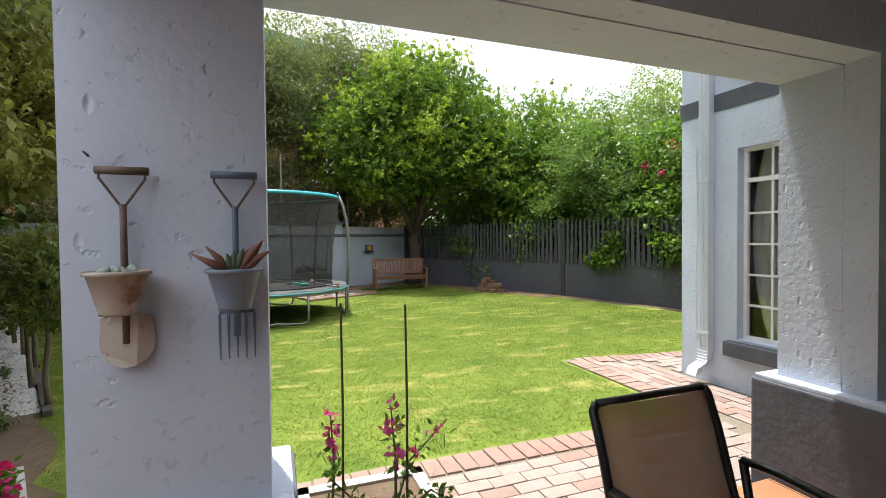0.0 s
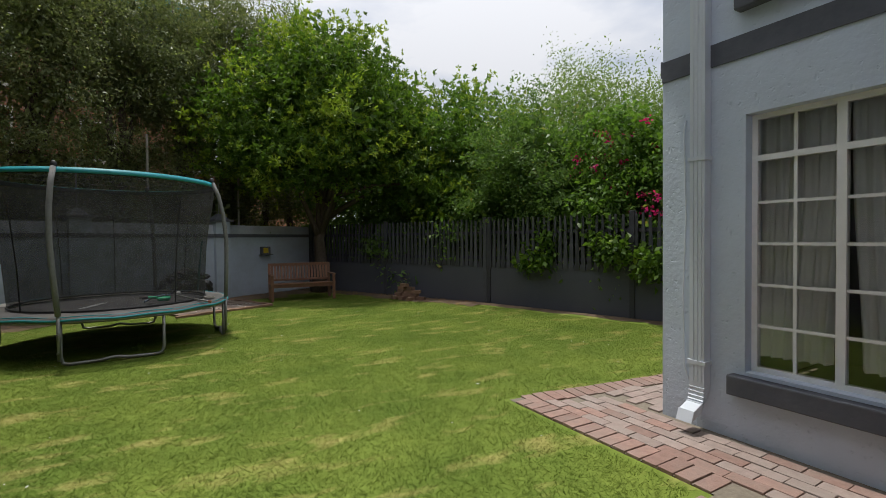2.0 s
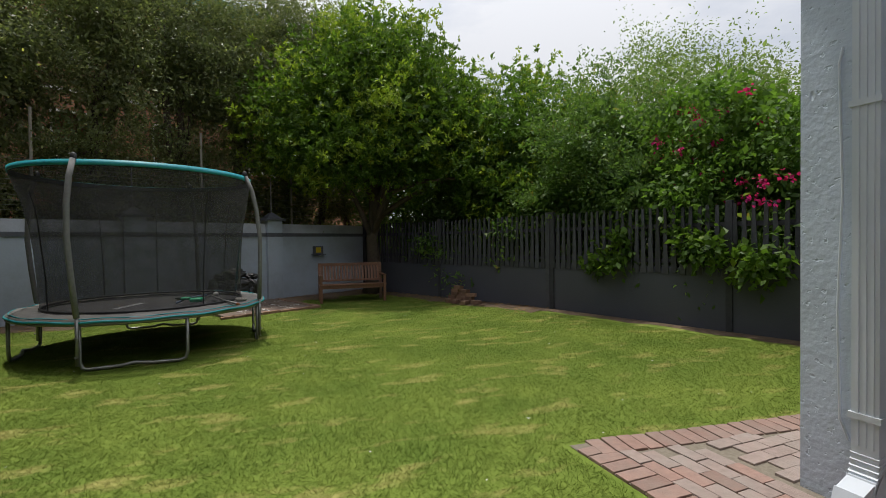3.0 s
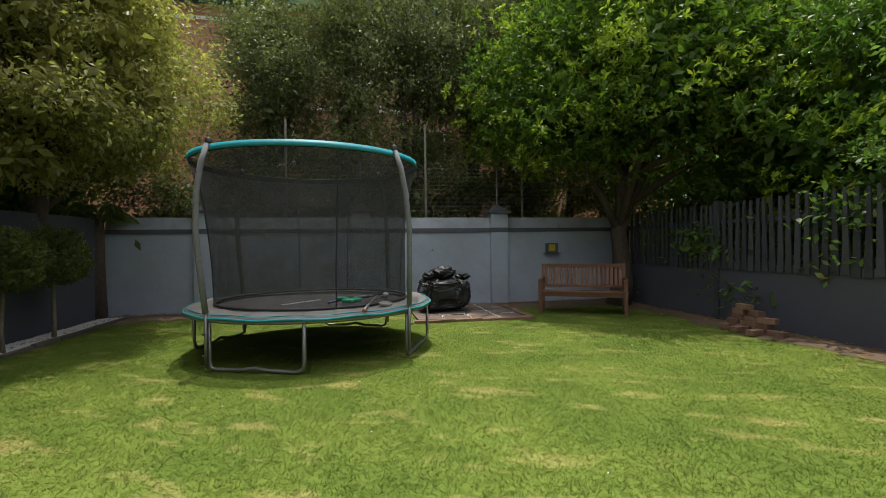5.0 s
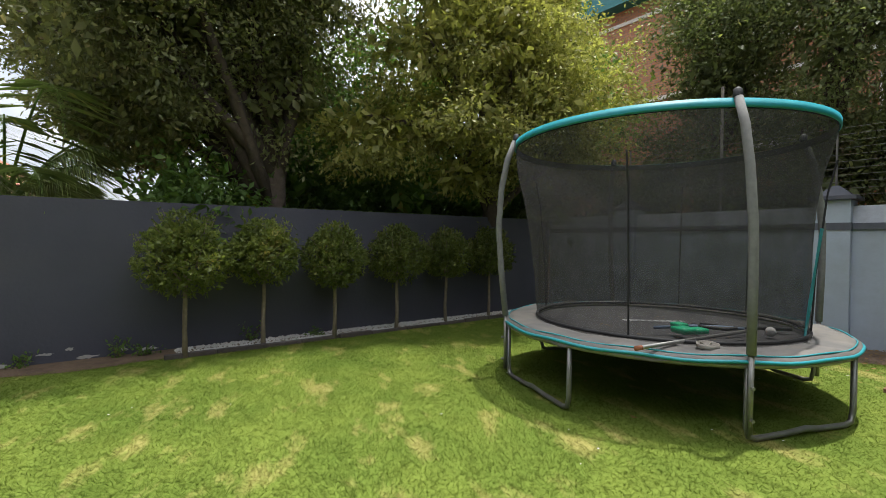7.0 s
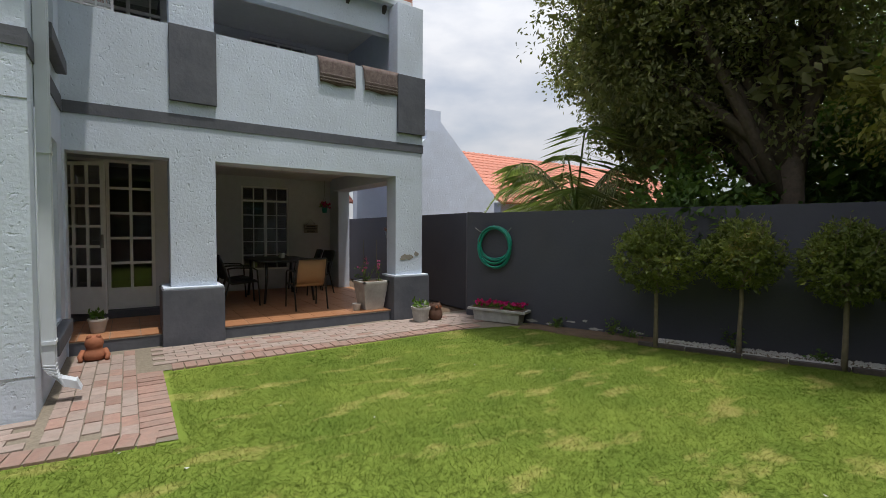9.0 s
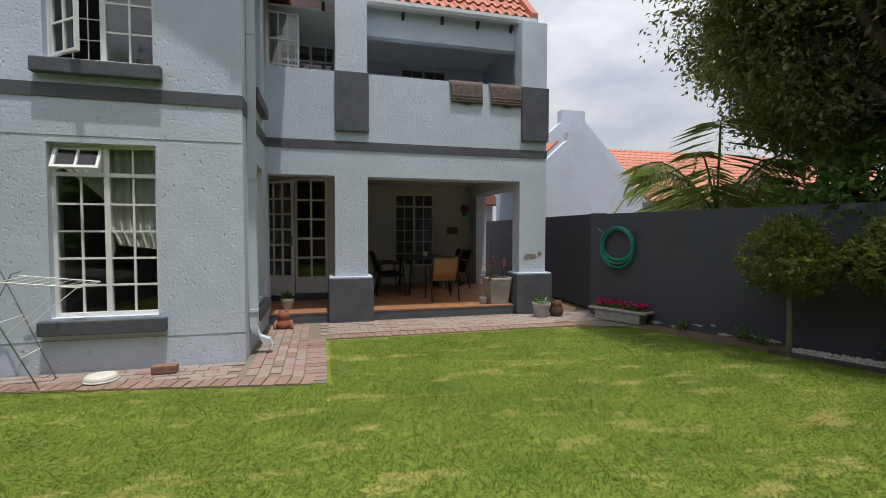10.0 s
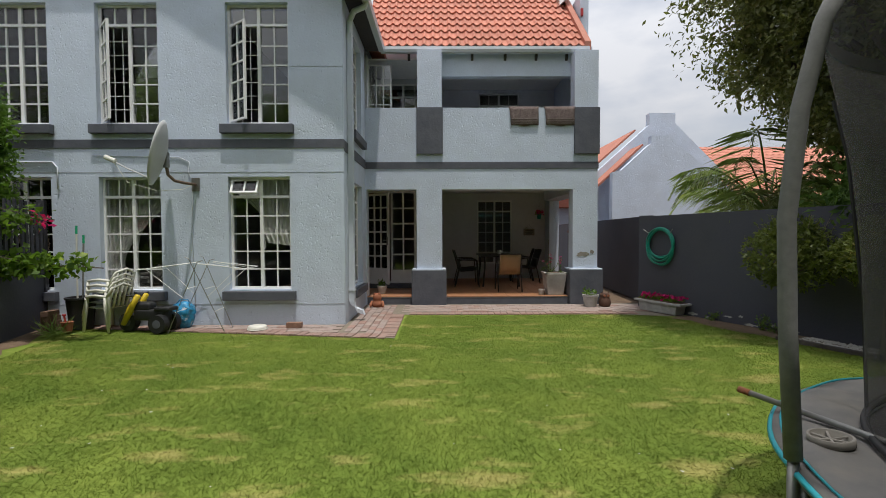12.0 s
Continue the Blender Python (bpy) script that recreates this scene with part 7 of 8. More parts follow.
def hanging_pot():
    t = thing("hanging_pot", pose(0.50, -0.75, 1.92), "green hanging pot with red flowers on the veranda wall", "pot")
    bm = bmesh.new()
    lathe(bm, [(0.045, -0.13), (0.065, 0.0), (0.07, 0.0), (0.07, 0.01), (0.06, 0.01)], 18)
    part("pot", bm, M_HOSE, t)
    bm = bmesh.new()
    tube(bm, [(-0.06, 0, 0.0), (0, 0, 0.25), (0.06, 0, 0.0)], 0.003, 5)
    tube(bm, [(0, 0, 0.25), (0, 0, 0.58)], 0.003, 5)
    part("hanger", bm, M_STEEL, t)
    leaves_at("blossom", t, [(random.uniform(-0.06, 0.06), random.uniform(-0.06, 0.06), 0.04) for k in range(90)], 0.05, M_PINK, 31, 0.03, 0.8)
    leaves_at("foliage", t, [(random.uniform(-0.06, 0.06), random.uniform(-0.06, 0.06), 0.03) for k in range(60)], 0.05, M_LEAF_MID, 32, 0.02, 0.8)
    s = thing("wall_sign", pose(0.72, -1.015, 1.45, 0, 0, 180), "small wooden sign hung on a string with pale lettering", "sign")
    bm = bmesh.new()
    box(bm, -0.15, -0.02, -0.10, 0.15, -0.001, 0.08, 0.004)
    part("board", bm, M_BRAIN, s)
    bm = bmesh.new()
    tube(bm, [(-0.1, -0.01, 0.08), (0, -0.012, 0.2), (0.1, -0.01, 0.08)], 0.003, 5)
    part("string", bm, M_DARKWOOD, s)
    for z, w in ((0.04, 0.2), (-0.01, 0.24), (-0.06, 0.18)):
        bm = bmesh.new()
        box(bm, -w / 2, -0.024, z - 0.012, w / 2, -0.0205, z + 0.012)
        part("lettering", bm, M_DARKWOOD, s)


hanging_pot()


def bare_plaster(x, z, w, h, seed):
    """A patch where the paint has flaked off the column."""
    rg = random.Random(seed)
    bm = bmesh.new()
    n = 16
    vs = [bm.verts.new((x + w * math.cos(2 * math.pi * k / n) * rg.uniform(0.6, 1.1), VY + 0.003, z + h * math.sin(2 * math.pi * k / n) * rg.uniform(0.5, 1.1))) for k in range(n)]
    f = bm.faces.new(vs)
    thicken(bm, 0.002)
    tagged(part("flaked_plaster", bm, M_BRAIN), "patch of bare brown plaster where paint flaked", "stain", kind="structure")


bare_plaster(0.36, 0.99, 0.14, 0.06, 3)
bare_plaster(0.18, 1.04, 0.05, 0.05, 4)


# Things on the trampoline
def tramp_things():
    top = 0.575
    t = thing("toy_sprinkler", pose(1.12, 10.30, top), "green plastic toy with black straps on the trampoline", "toy")
    bm = bmesh.new()
    box(bm, -0.10, -0.12, 0, 0.06, 0.03, 0.055, 0.022)
    box(bm, -0.05, 0.0, 0.0, 0.07, 0.13, 0.05, 0.02)
    box(bm, -0.22, -0.02, 0.03, -0.10, 0.08, 0.065, 0.015)
    part("body", bm, M_GREENTOY, t, smooth=True)
    for k, pts in enumerate(([(-0.30, 0.30, 0.015), (-0.12, 0.22, 0.03), (0.02, 0.34, 0.03), (0.0, 0.62, 0.03), (0.10, 0.95, 0.02)], [(-0.25, -0.15, 0.012), (-0.18, 0.20, 0.025), (-0.05, 0.42, 0.03), (0.06, 0.50, 0.03)],
                             [(-0.34, 0.42, 0.012), (-0.16, 0.50, 0.02), (0.05, 0.75, 0.025), (0.0, 0.98, 0.02)])):
        bm = bmesh.new()
        tube(bm, pts, 0.017 - 0.003 * k, 6)
        part("strap", bm, (M_BLACK, M_BLUESTEEL, M_BLACK)[k], t, smooth=True)
    p = thing("metal_pole", pose(1.45, 10.02, 0.605), "grey metal pole lying across the trampoline pad", "pole")
    bm = bmesh.new()
    tube(bm, [(0.20, -0.62, 0.01), (0.0, 0.0, 0.0), (-0.20, 0.72, 0.0)], 0.015, 8)
    part("tube", bm, M_STEEL, p, smooth=True)
    bm = bmesh.new()
    tube(bm, [(0.212, -0.655, 0.011), (0.195, -0.60, 0.01)], 0.0175, 8)
    part("end_plug", bm, M_TERRACOTTA, p, smooth=True)
    r = thing("plastic_ring", pose(1.68, 9.93, 0.60, 2, 4, 0), "worn grey plastic ring with a wavy pattern", "toy")
    bm = bmesh.new()
    lathe(bm, [(0.068, 0.0), (0.074, 0.003), (0.074, 0.030), (0.068, 0.032), (0.064, 0.030), (0.064, 0.004)], 24)
    part("rim", bm, M_BRAIN, r, smooth=True)
    for k in range(3):
        bm = bmesh.new()
        d = Vector((math.cos(1.05 * k), math.sin(1.05 * k), 0)) * 0.064
        tube(bm, [tuple(d + Vector((0, 0, 0.02))), (0, 0, 0.014), tuple(-d + Vector((0, 0, 0.02)))], 0.005, 6)
        part("spoke", bm, M_BRAIN, r)
    bm = bmesh.new()
    bmesh.ops.create_icosphere(bm, subdivisions=3, radius=0.042)
    b = tagged(part("ball", bm, M_CONCRETE, smooth=True), "small worn tennis ball on the trampoline pad", "ball")
    b.location = (1.30, 10.93, 0.60)
    for k in range(10):
        x = -0.29 + k * 0.064
        bm = bmesh.new()
        box(bm, -0.026, -0.036, 0, 0.026, -0.022, 0.002)
        box(bm, -0.026, 0.022, 0, 0.026, 0.036, 0.002)
        box(bm, -0.026, -0.022, 0, -0.014, 0.022, 0.002)
        ob = tagged(part("print_mark", bm, M_PRINT), "worn white printed mark on the jumping mat", "marking")
        ob.matrix_world = pose(0.22, 10.68, 0.521, 0, 0, 70.7) @ pose(x, 0.0, 0)
    s = thing("net_zip", pose(0, 0, 0), "teal zip strip of the trampoline net opening", "zip")
    bm = bmesh.new()
    a = radians(22)
    d = Vector((math.cos(a), math.sin(a), 0))
    e = Vector((-d.y, d.x, 0))
    c = Vector((0.47, 10.50, 0))
    prof = [(1.17, 0.62), (1.20, 0.9), (1.225, 1.15), (1.26, 1.45)]
    rows = [[bm.verts.new(c + d * (r + 0.02) + e * w * (1 + 0.4 * math.sin(z * 9)) + Vector((0, 0, z))) for w in (-0.03, 0.03)] for r, z in prof]
    for q, r in zip(rows, rows[1:]):
        bm.faces.new((q[0], q[1], r[1], r[0]))
    thicken(bm, 0.004)
    part("strip", bm, M_TEAL, s)


tramp_things()


# Electric fence on the rear wall
def electric_fence():
    t = thing("electric_fence", along(R0, R1), "thin wire security fence on posts above the rear wall", "fence")
    n = (R1 - R0).length
    for d in (1.74, 4.70, 7.64):
        bm = bmesh.new()
        tube(bm, [(d, 0.1, 1.9), (d, 0.1, 3.05)], 0.014, 6)
        part("post", bm, M_STEEL, t)
    for d in (3.2, 6.1, 8.3):
        bm = bmesh.new()
        tube(bm, [(d, 0.3, 1.6), (d, 0.3, 3.9)], 0.025, 6)
        part("post", bm, M_BRAIN, t)
    for k in range(11):
        bm = bmesh.new()
        z = 2.02 + 0.09 * k
        tube(bm, [(0.2, 0.1, z), (n * 0.5, 0.1, z - 0.01), (n - 0.5, 0.1, z)], 0.0028, 4)
        part("wire", bm, M_STEEL, t)


electric_fence()


# Bougainvillea creeper over the fence
def creeper():
    t = thing("bougainvillea_creeper", Matrix.Identity(4), "bougainvillea creeper with magenta bracts hanging over the fence", "creeper")
    limbs(t, (9.9, 8.6, 0), (9.7, 8.4, 2.4), 0.06, [(9.2, 8.9, 3.6), (9.0, 7.8, 2.9), (9.3, 6.4, 2.4), (8.6, 8.6, 2.3), (9.3, 9.4, 3.8)], M_BARK, 70)
    leaf_cloud("foliage", [(9.3, 8.8, 3.1, 0.9, 1.0, 1.0), (9.5, 7.6, 2.6, 0.8, 0.9, 0.9), (8.55, 8.6, 2.0, 0.45, 0.6, 0.5), (9.55, 6.3, 2.3, 0.35, 0.5, 0.5)], 13000, 0.11, M_LEAF_MID, 71, 0.14, 0.4, t, 0.3, 0.6)
    leaf_cloud("spray", [(7.72, 9.55, 0.98, 0.22, 0.38, 0.22), (7.85, 9.3, 1.35, 0.12, 0.2, 0.3), (8.1, 8.0, 1.3, 0.16, 0.35, 0.3), (8.25, 7.3, 1.0, 0.2, 0.4, 0.2)], 1900, 0.12, M_LEAF_BRIGHT, 72, 0.09, 0.4, t, 0.5, 0.65, 14)
    leaf_cloud("spray", [(8.75, 5.6, 1.60, 0.36, 0.16, 0.13), (8.8, 5.65, 1.02, 0.32, 0.16, 0.13), (8.35, 5.63, 1.02, 0.30, 0.14, 0.10), (8.0, 5.63, 1.0, 0.25, 0.10, 0.06)], 760, 0.085, M_LEAF_BRIGHT, 74, 0.07, 0.3, t, 0.6, 0.75, 8)
    for pts in ([(9.0, 8.2, 2.2), (8.0, 9.2, 1.9), (7.75, 9.5, 1.2)], [(9.2, 6.2, 2.2), (8.9, 5.9, 1.2), (8.4, 5.65, 1.02), (7.55, 5.62, 0.97)], [(9.2, 6.2, 2.2), (8.8, 5.7, 1.75), (8.2, 5.58, 1.6)], [(9.0, 8.2, 2.2), (8.2, 8.0, 1.6), (8.1, 7.9, 1.2)]):
        bm = bmesh.new()
        tube(bm, pts, 0.008, 5)
        part("stem", bm, M_BARK, t)
    leaf_cloud("blossom", [(8.85, 8.7, 2.9, 0.5, 0.8, 0.7), (8.75, 8.0, 3.3, 0.4, 0.5, 0.4), (8.3, 5.6, 1.56, 0.20, 0.12, 0.09), (8.55, 5.6, 1.6, 0.2, 0.12, 0.09), (8.5, 7.4, 2.0, 0.3, 0.5, 0.3)], 520, 0.060, M_PINK, 73, 0.05, 0.2, t, 0.2, 0.8, 14)


creeper()


# Palm and neighbours beyond the dark wall
def palm(base, h, n, length, seed, label, lean=0.0):
    t = thing("palm", pose(*base), label, "palm")
    rg = random.Random(seed)
    bm = bmesh.new()
    tube(bm, [(0, 0, 0), (0, 0, h * 0.5), (0, 0, h)], [0.16, 0.13, 0.12], 10)
    part("trunk", bm, M_BARK, t, smooth=True)
    for k in range(n):
        a = 2 * math.pi * k / n * 2.4 + rg.uniform(-0.3, 0.3)
        rise = rg.uniform(0.6, 1.6)
        ln = length * rg.uniform(0.75, 1.1)
        d = Vector((math.cos(a), math.sin(a), 0))
        pts = []
        for i in range(9):
            f = i / 8
            pts.append(Vector((0, 0, h)) + d * ln * (f * (0.95 - 0.25 * rise * f)) + Vector((0, 0, ln * (rise * f - (0.35 + rise * 0.62) * f * f))))
        bm = bmesh.new()
        tube(bm, pts, [0.022 * (1 - 0.85 * i / 8) for i in range(9)], 5)
        rib = part("frond", bm, M_LEAF_PALE, t)
        side = d.cross(Vector((0, 0, 1)))
        vs, fs = [], []
        for i in range(58):
            f = 0.12 + 0.88 * i / 57
            p = pts[min(7, int(f * 8))].lerp(pts[min(8, int(f * 8) + 1)], f * 8 - int(f * 8)) if f < 1 else pts[8]
            ll = ln * 0.32 * math.sin(min(1.0, f * 1.1 + 0.15) * math.pi) ** 0.6 + 0.04
            for s in (-1, 1):
                tip = p + side * s * ll * 0.75 + d * ll * 0.55 + Vector((0, 0, -ll * rg.uniform(0.25, 0.7)))
                mid = (p + tip) / 2 + Vector((0, 0, 0.04))
                w = d * 0.007
                b0 = len(vs)
                vs += [p - w, p + w, mid + w, tip, mid - w]
                fs.append((b0, b0 + 1, b0 + 2, b0 + 3, b0 + 4))
        me = np_mesh("pinnate_leaf", np.array([tuple(v) for v in vs]), np.array(fs), M_PALM)
        ob = new("pinnate_leaf", me)
        ob.parent = rib
    return t


palm((-2.75, 3.4, 0), 1.7, 15, 2.7, 81, "feathery palm with arching fronds behind the wall")
palm((-4.3, 2.9, 0), 1.6, 12, 1.7, 82, "lower palm behind the dark wall")
palm((-4.55, 11.75, 0), 1.75, 9, 0.9, 83, "small palm rising behind the wall corner")


def neighbour_house():
    t = thing("neighbour_house", Matrix.Identity(4), "pale plastered neighbouring house with a stepped gable and red roof", "house")
    Y = -4.8
    bm = bmesh.new()
    outline = [(-1.9, 0), (-1.9, 3.17), (-4.15, 5.18), (-4.15, 5.58), (-5.05, 5.58), (-5.05, 5.22), (-7.4, 2.9), (-7.4, 0)]
    f = bm.faces.new([bm.verts.new((x, Y, z)) for x, z in outline])
    thicken(bm, 0.3)
    part("gable", bm, M_PLASTER, t)
    bm = bmesh.new()
    f = bm.faces.new([bm.verts.new(v) for v in ((-1.5, Y - 0.3, 3.05), (-3.9, Y - 0.3, 5.15), (-3.9, Y - 6, 5.15), (-1.5, Y - 6, 3.05))])
    thicken(bm, 0.06)
    part("roof", bm, M_ROOF, t)
    bm = bmesh.new()
    outline = [(-2.33, 0), (-2.33, 3.34), (-2.62, 3.41), (-3.48, 4.19), (-3.56, 4.25), (-3.56, 4.49), (-4.34, 4.49), (-4.34, 4.25), (-4.45, 4.19), (-6.3, 2.64), (-6.3, 0)]
    f = bm.faces.new([bm.verts.new((x, Y + 1.5, z)) for x, z in outline])
    thicken(bm, 0.25)
    part("lower_gable", bm, M_PLASTER, t)
    bm = bmesh.new()
    bm.faces.new([bm.verts.new(v) for v in ((-1.95, Y + 1.24, 2.92), (-3.5, Y + 1.24, 4.33), (-3.5, Y + 0.02, 4.33), (-1.95, Y + 0.02, 2.92))])
    thicken(bm, 0.06)
    part("lower_roof", bm, M_ROOF, t)
    bm = bmesh.new()
    box(bm, -3.4, -9.4, 0, 0.4, -9.1, 2.62)
    part("side_wall", bm, M_PLASTER, t)
    bm = bmesh.new()
    bm.faces.new([bm.verts.new(v) for v in ((0.6, -8.7, 2.5), (-3.6, -8.7, 2.5), (-3.6, -12.5, 4.9), (0.6, -12.5, 4.9))])
    thicken(bm, -0.08)
    part("side_roof", bm, M_ROOF, t)
    # long tiled roof to the side
    m = thing("neighbour_roof_house", Matrix.Identity(4), "neighbouring house with a long red tiled roof", "house")
    bm = bmesh.new()
    box(bm, -22, -12, 0, -7, -3.5, 2.45)
    part("wall", bm, M_PLASTER, m)
    bm = bmesh.new()
    vs = [bm.verts.new(v) for v in ((-6.5, -2.9, 2.35), (-22.5, -2.9, 2.35), (-22.5, -7.7, 4.9), (-6.5, -7.7, 4.9))]
    bm.faces.new(vs)
    thicken(bm, -0.08)
    part("roof", bm, M_ROOF, m)
    for k in range(15):
        bm = bmesh.new()
        f0 = k / 15
        y0, z0 = -2.9 - 4.8 * f0, 2.35 + 2.55 * f0
        rows = []
        for i in range(0, 241):
            x = -6.5 - 16 * i / 240
            wv = 0.035 * abs(math.sin(i * math.pi / 4))
            rows.append((bm.verts.new((x, y0, z0 + 0.09 + wv)), bm.verts.new((x, y0 - 0.34, z0 + 0.07 + wv + 0.17)), bm.verts.new((x, y0, z0 + 0.03))))
        for a, b in zip(rows, rows[1:]):
            bm.faces.new((a[0], a[1], b[1], b[0]))
            bm.faces.new((a[2], a[0], b[0], b[2]))
        part("tile_course", bm, M_ROOF, m)


neighbour_house()


# Veranda roof tiles
def veranda_roof():
    base = thing("veranda_roof", pose(0, 0, 0), "red clay pantile roof over the balcony", "roof", "", "structure")
    slope = radians(45)
    bm = bmesh.new()
    f = bm.faces.new([bm.verts.new(v) for v in ((4.66, 2.36, 5.06), (0.28, 2.36, 5.06), (0.28, -2.4, 5.06 + 4.76 * math.tan(slope)), (4.66, -2.4, 5.06 + 4.76 * math.tan(slope)))])
    thicken(bm, -0.03)
    part("underlay", bm, M_INNER, base)
    bm = bmesh.new()
    w, ln, n = 0.171, 0.40, 12
    rows = []
    for i in range(n + 1):
        u = i / n
        z = 0.032 * math.sin(u * 2 * math.pi) if u < 0.5 else -0.012 * math.sin((u - 0.5) * 2 * math.pi)
        rows.append((bm.verts.new((u * w, 0, z)), bm.verts.new((u * w, 0, z + 0.022)), bm.verts.new((u * w, ln, z + 0.012))))
    for a, b in zip(rows, rows[1:]):
        bm.faces.new((a[0], b[0], b[1], a[1]))
        bm.faces.new((a[1], b[1], b[2], a[2]))
    me = bpy.data.meshes.new("roof_tile")
    bm.to_mesh(me)
    bm.free()
    me.materials.append(M_ROOF)
    rg = random.Random(15)
    for j in range(11):
        d = j * 0.34
        y, z = 2.40 - d * math.cos(slope), 5.075 + d * math.sin(slope)
        for i in range(26):
            ob = share("roof_tile", me, base, pose(4.70 - i * 0.170, y, z + 0.035, 0, 0, 180) @ pose(0, 0, 0, math.degrees(slope) - 4, 0, rg.uniform(-0.6, 0.6)))
    bm = bmesh.new()
    box(bm, 0.16, -2.4, -0.06, 0.28, 2.42, 0.12)
    for v in bm.verts:
        v.co.z += 5.08 + (2.42 - v.co.y) * math.tan(slope)
    part("verge", bm, M_ROOF, base, "red painted verge of the roof")
    slab("roof_parapet", -0.06, -0.6, 4.9, 0.12, 1.55, 6.6, M_PLASTER, "pale plastered parapet beside the roof", "wall")


veranda_roof()


def rafter_tail(x):
    bm = bmesh.new()
    box(bm, x - 0.025, 2.296, 4.86, x + 0.025, 2.36, 4.975)
    for v in bm.verts:
        if v.co.z < 4.9 and v.co.y > 2.33:
            v.co.z += 0.05
    tagged(part("rafter_tail", bm, M_DARKWOOD), "dark rafter tail under the gutter", "rafter", "rafter tails under the gutter", "structure")


for x in (3.77, 2.51, 1.85, 1.23, 0.62):
    rafter_tail(x)


def roof_dish():
    t = thing("roof_dish", pose(0.12, 0.75, 6.2), "white satellite dish on the plastered roof parapet", "satellite dish")
    bm = bmesh.new()
    tube(bm, [(0, 0, 0), (0.10, 0.03, 0.05), (0.12, 0.04, 0.42)], 0.02, 8)
    part("mast", bm, M_STEEL, t, smooth=True)
    bm = bmesh.new()
    lathe(bm, [(0.01, 0.0), (0.12, 0.012), (0.24, 0.05), (0.33, 0.10), (0.335, 0.105), (0.33, 0.112), (0.24, 0.064), (0.12, 0.026), (0.01, 0.014)], 28)
    d = part("reflector", bm, M_DISH, t, smooth=True)
    d.matrix_basis = Matrix.Translation((0.15, 0.05, 0.62)) @ Vector((0.75, 0.45, 0.45)).to_track_quat("Z", "Y").to_matrix().to_4x4()
    bm = bmesh.new()
    tube(bm, [(0.22, 0.1, 0.30), (0.42, 0.26, 0.62)], 0.009, 6)
    part("feed_arm", bm, M_STEEL, t)
    bm = bmesh.new()
    box(bm, -0.055, 0.805, -0.12, -0.005, 0.85, 0.04, 0.004)
    part("junction_box", bm, M_REDPLASTIC, t, "small red box on the parapet")


roof_dish()


# Foot of the dark wall: peeling paint, weeds, timber edging round the gravel
def wall_peel(s0, z, w, h, seed):
    rg = random.Random(seed)
    bm = bmesh.new()
    n = 18
    bm.faces.new([bm.verts.new((w * math.cos(2 * math.pi * k / n) * rg.uniform(0.45, 1.1), -0.003, h * math.sin(2 * math.pi * k / n) * rg.uniform(0.4, 1.1))) for k in range(n)])
    thicken(bm, 0.002)
    ob = tagged(part("peeled_paint", bm, M_CONCRETE), "pale patch where charcoal paint has peeled", "stain", kind="structure")
    ob.matrix_world = along(L0, L1) @ pose(s0, 0, z)


for k, (s0, z, w, h) in enumerate(((1.15, 0.05, 0.10, 0.03), (1.42, 0.03, 0.07, 0.025), (1.75, 0.10, 0.08, 0.02), (1.95, 0.13, 0.05, 0.02), (2.10, 0.03, 0.12, 0.025), (2.42, 0.07, 0.05, 0.03), (2.65, 0.04, 0.10, 0.03), (0.2, 0.03, 0.07, 0.02))):
    wall_peel(s0, z, w, h, 40 + k)


def weed(s0, off, h, seed):
    p = along(L0, L1) @ pose(s0, -off, 0)
    t = thing("weed", p, "low straggling weed at the foot of the dark wall", "plant", "weeds along the dark wall")
    rg = random.Random(seed)
    spots = []
    for k in range(7):
        tip = Vector((rg.uniform(-0.14, 0.14), rg.uniform(-0.08, 0.08), h * rg.uniform(0.5, 1.1)))
        bm = bmesh.new()
        tube(bm, [(0, 0, -0.01), tip * 0.5 + Vector((0, 0, 0.02)), tip], [0.004, 0.003, 0.0015], 5)
        part("stem", bm, M_CANE, t)
        spots += [tuple(tip * rg.uniform(0.2, 1.0)) for i in range(14)]
    leaves_at("foliage", t, spots, 0.045, M_LEAF_SHRUB, seed, 0.02, 0.45)


for k, (s0, off, h) in enumerate(((2.35, 0.16, 0.22), (2.62, 0.22, 0.16), (3.75, 0.14, 0.20), (1.55, 0.10, 0.12), (4.6, 0.25, 0.12))):
    weed(s0, off, h, 60 + k)


def bed_edging():
    t = thing("bed_edging", along(L0, L1), "dark weathered timber edging of the gravel bed", "edging", "", "structure")
    rg = random.Random(17)
    x = 2.75
    while x < 9.4:
        bm = bmesh.new()
        n = rg.uniform(0.42, 0.62)
        box(bm, 0, -0.035, -0.02, n - 0.012, 0.035, 0.045 + rg.uniform(-0.01, 0.01), 0.006)
        b = part("edging_block", bm, M_EDGING, t)
        b.matrix_basis = pose(x, -0.52 + rg.uniform(-0.012, 0.012), 0, 0, 0, rg.uniform(-1.5, 1.5))
        x += n


bed_edging()


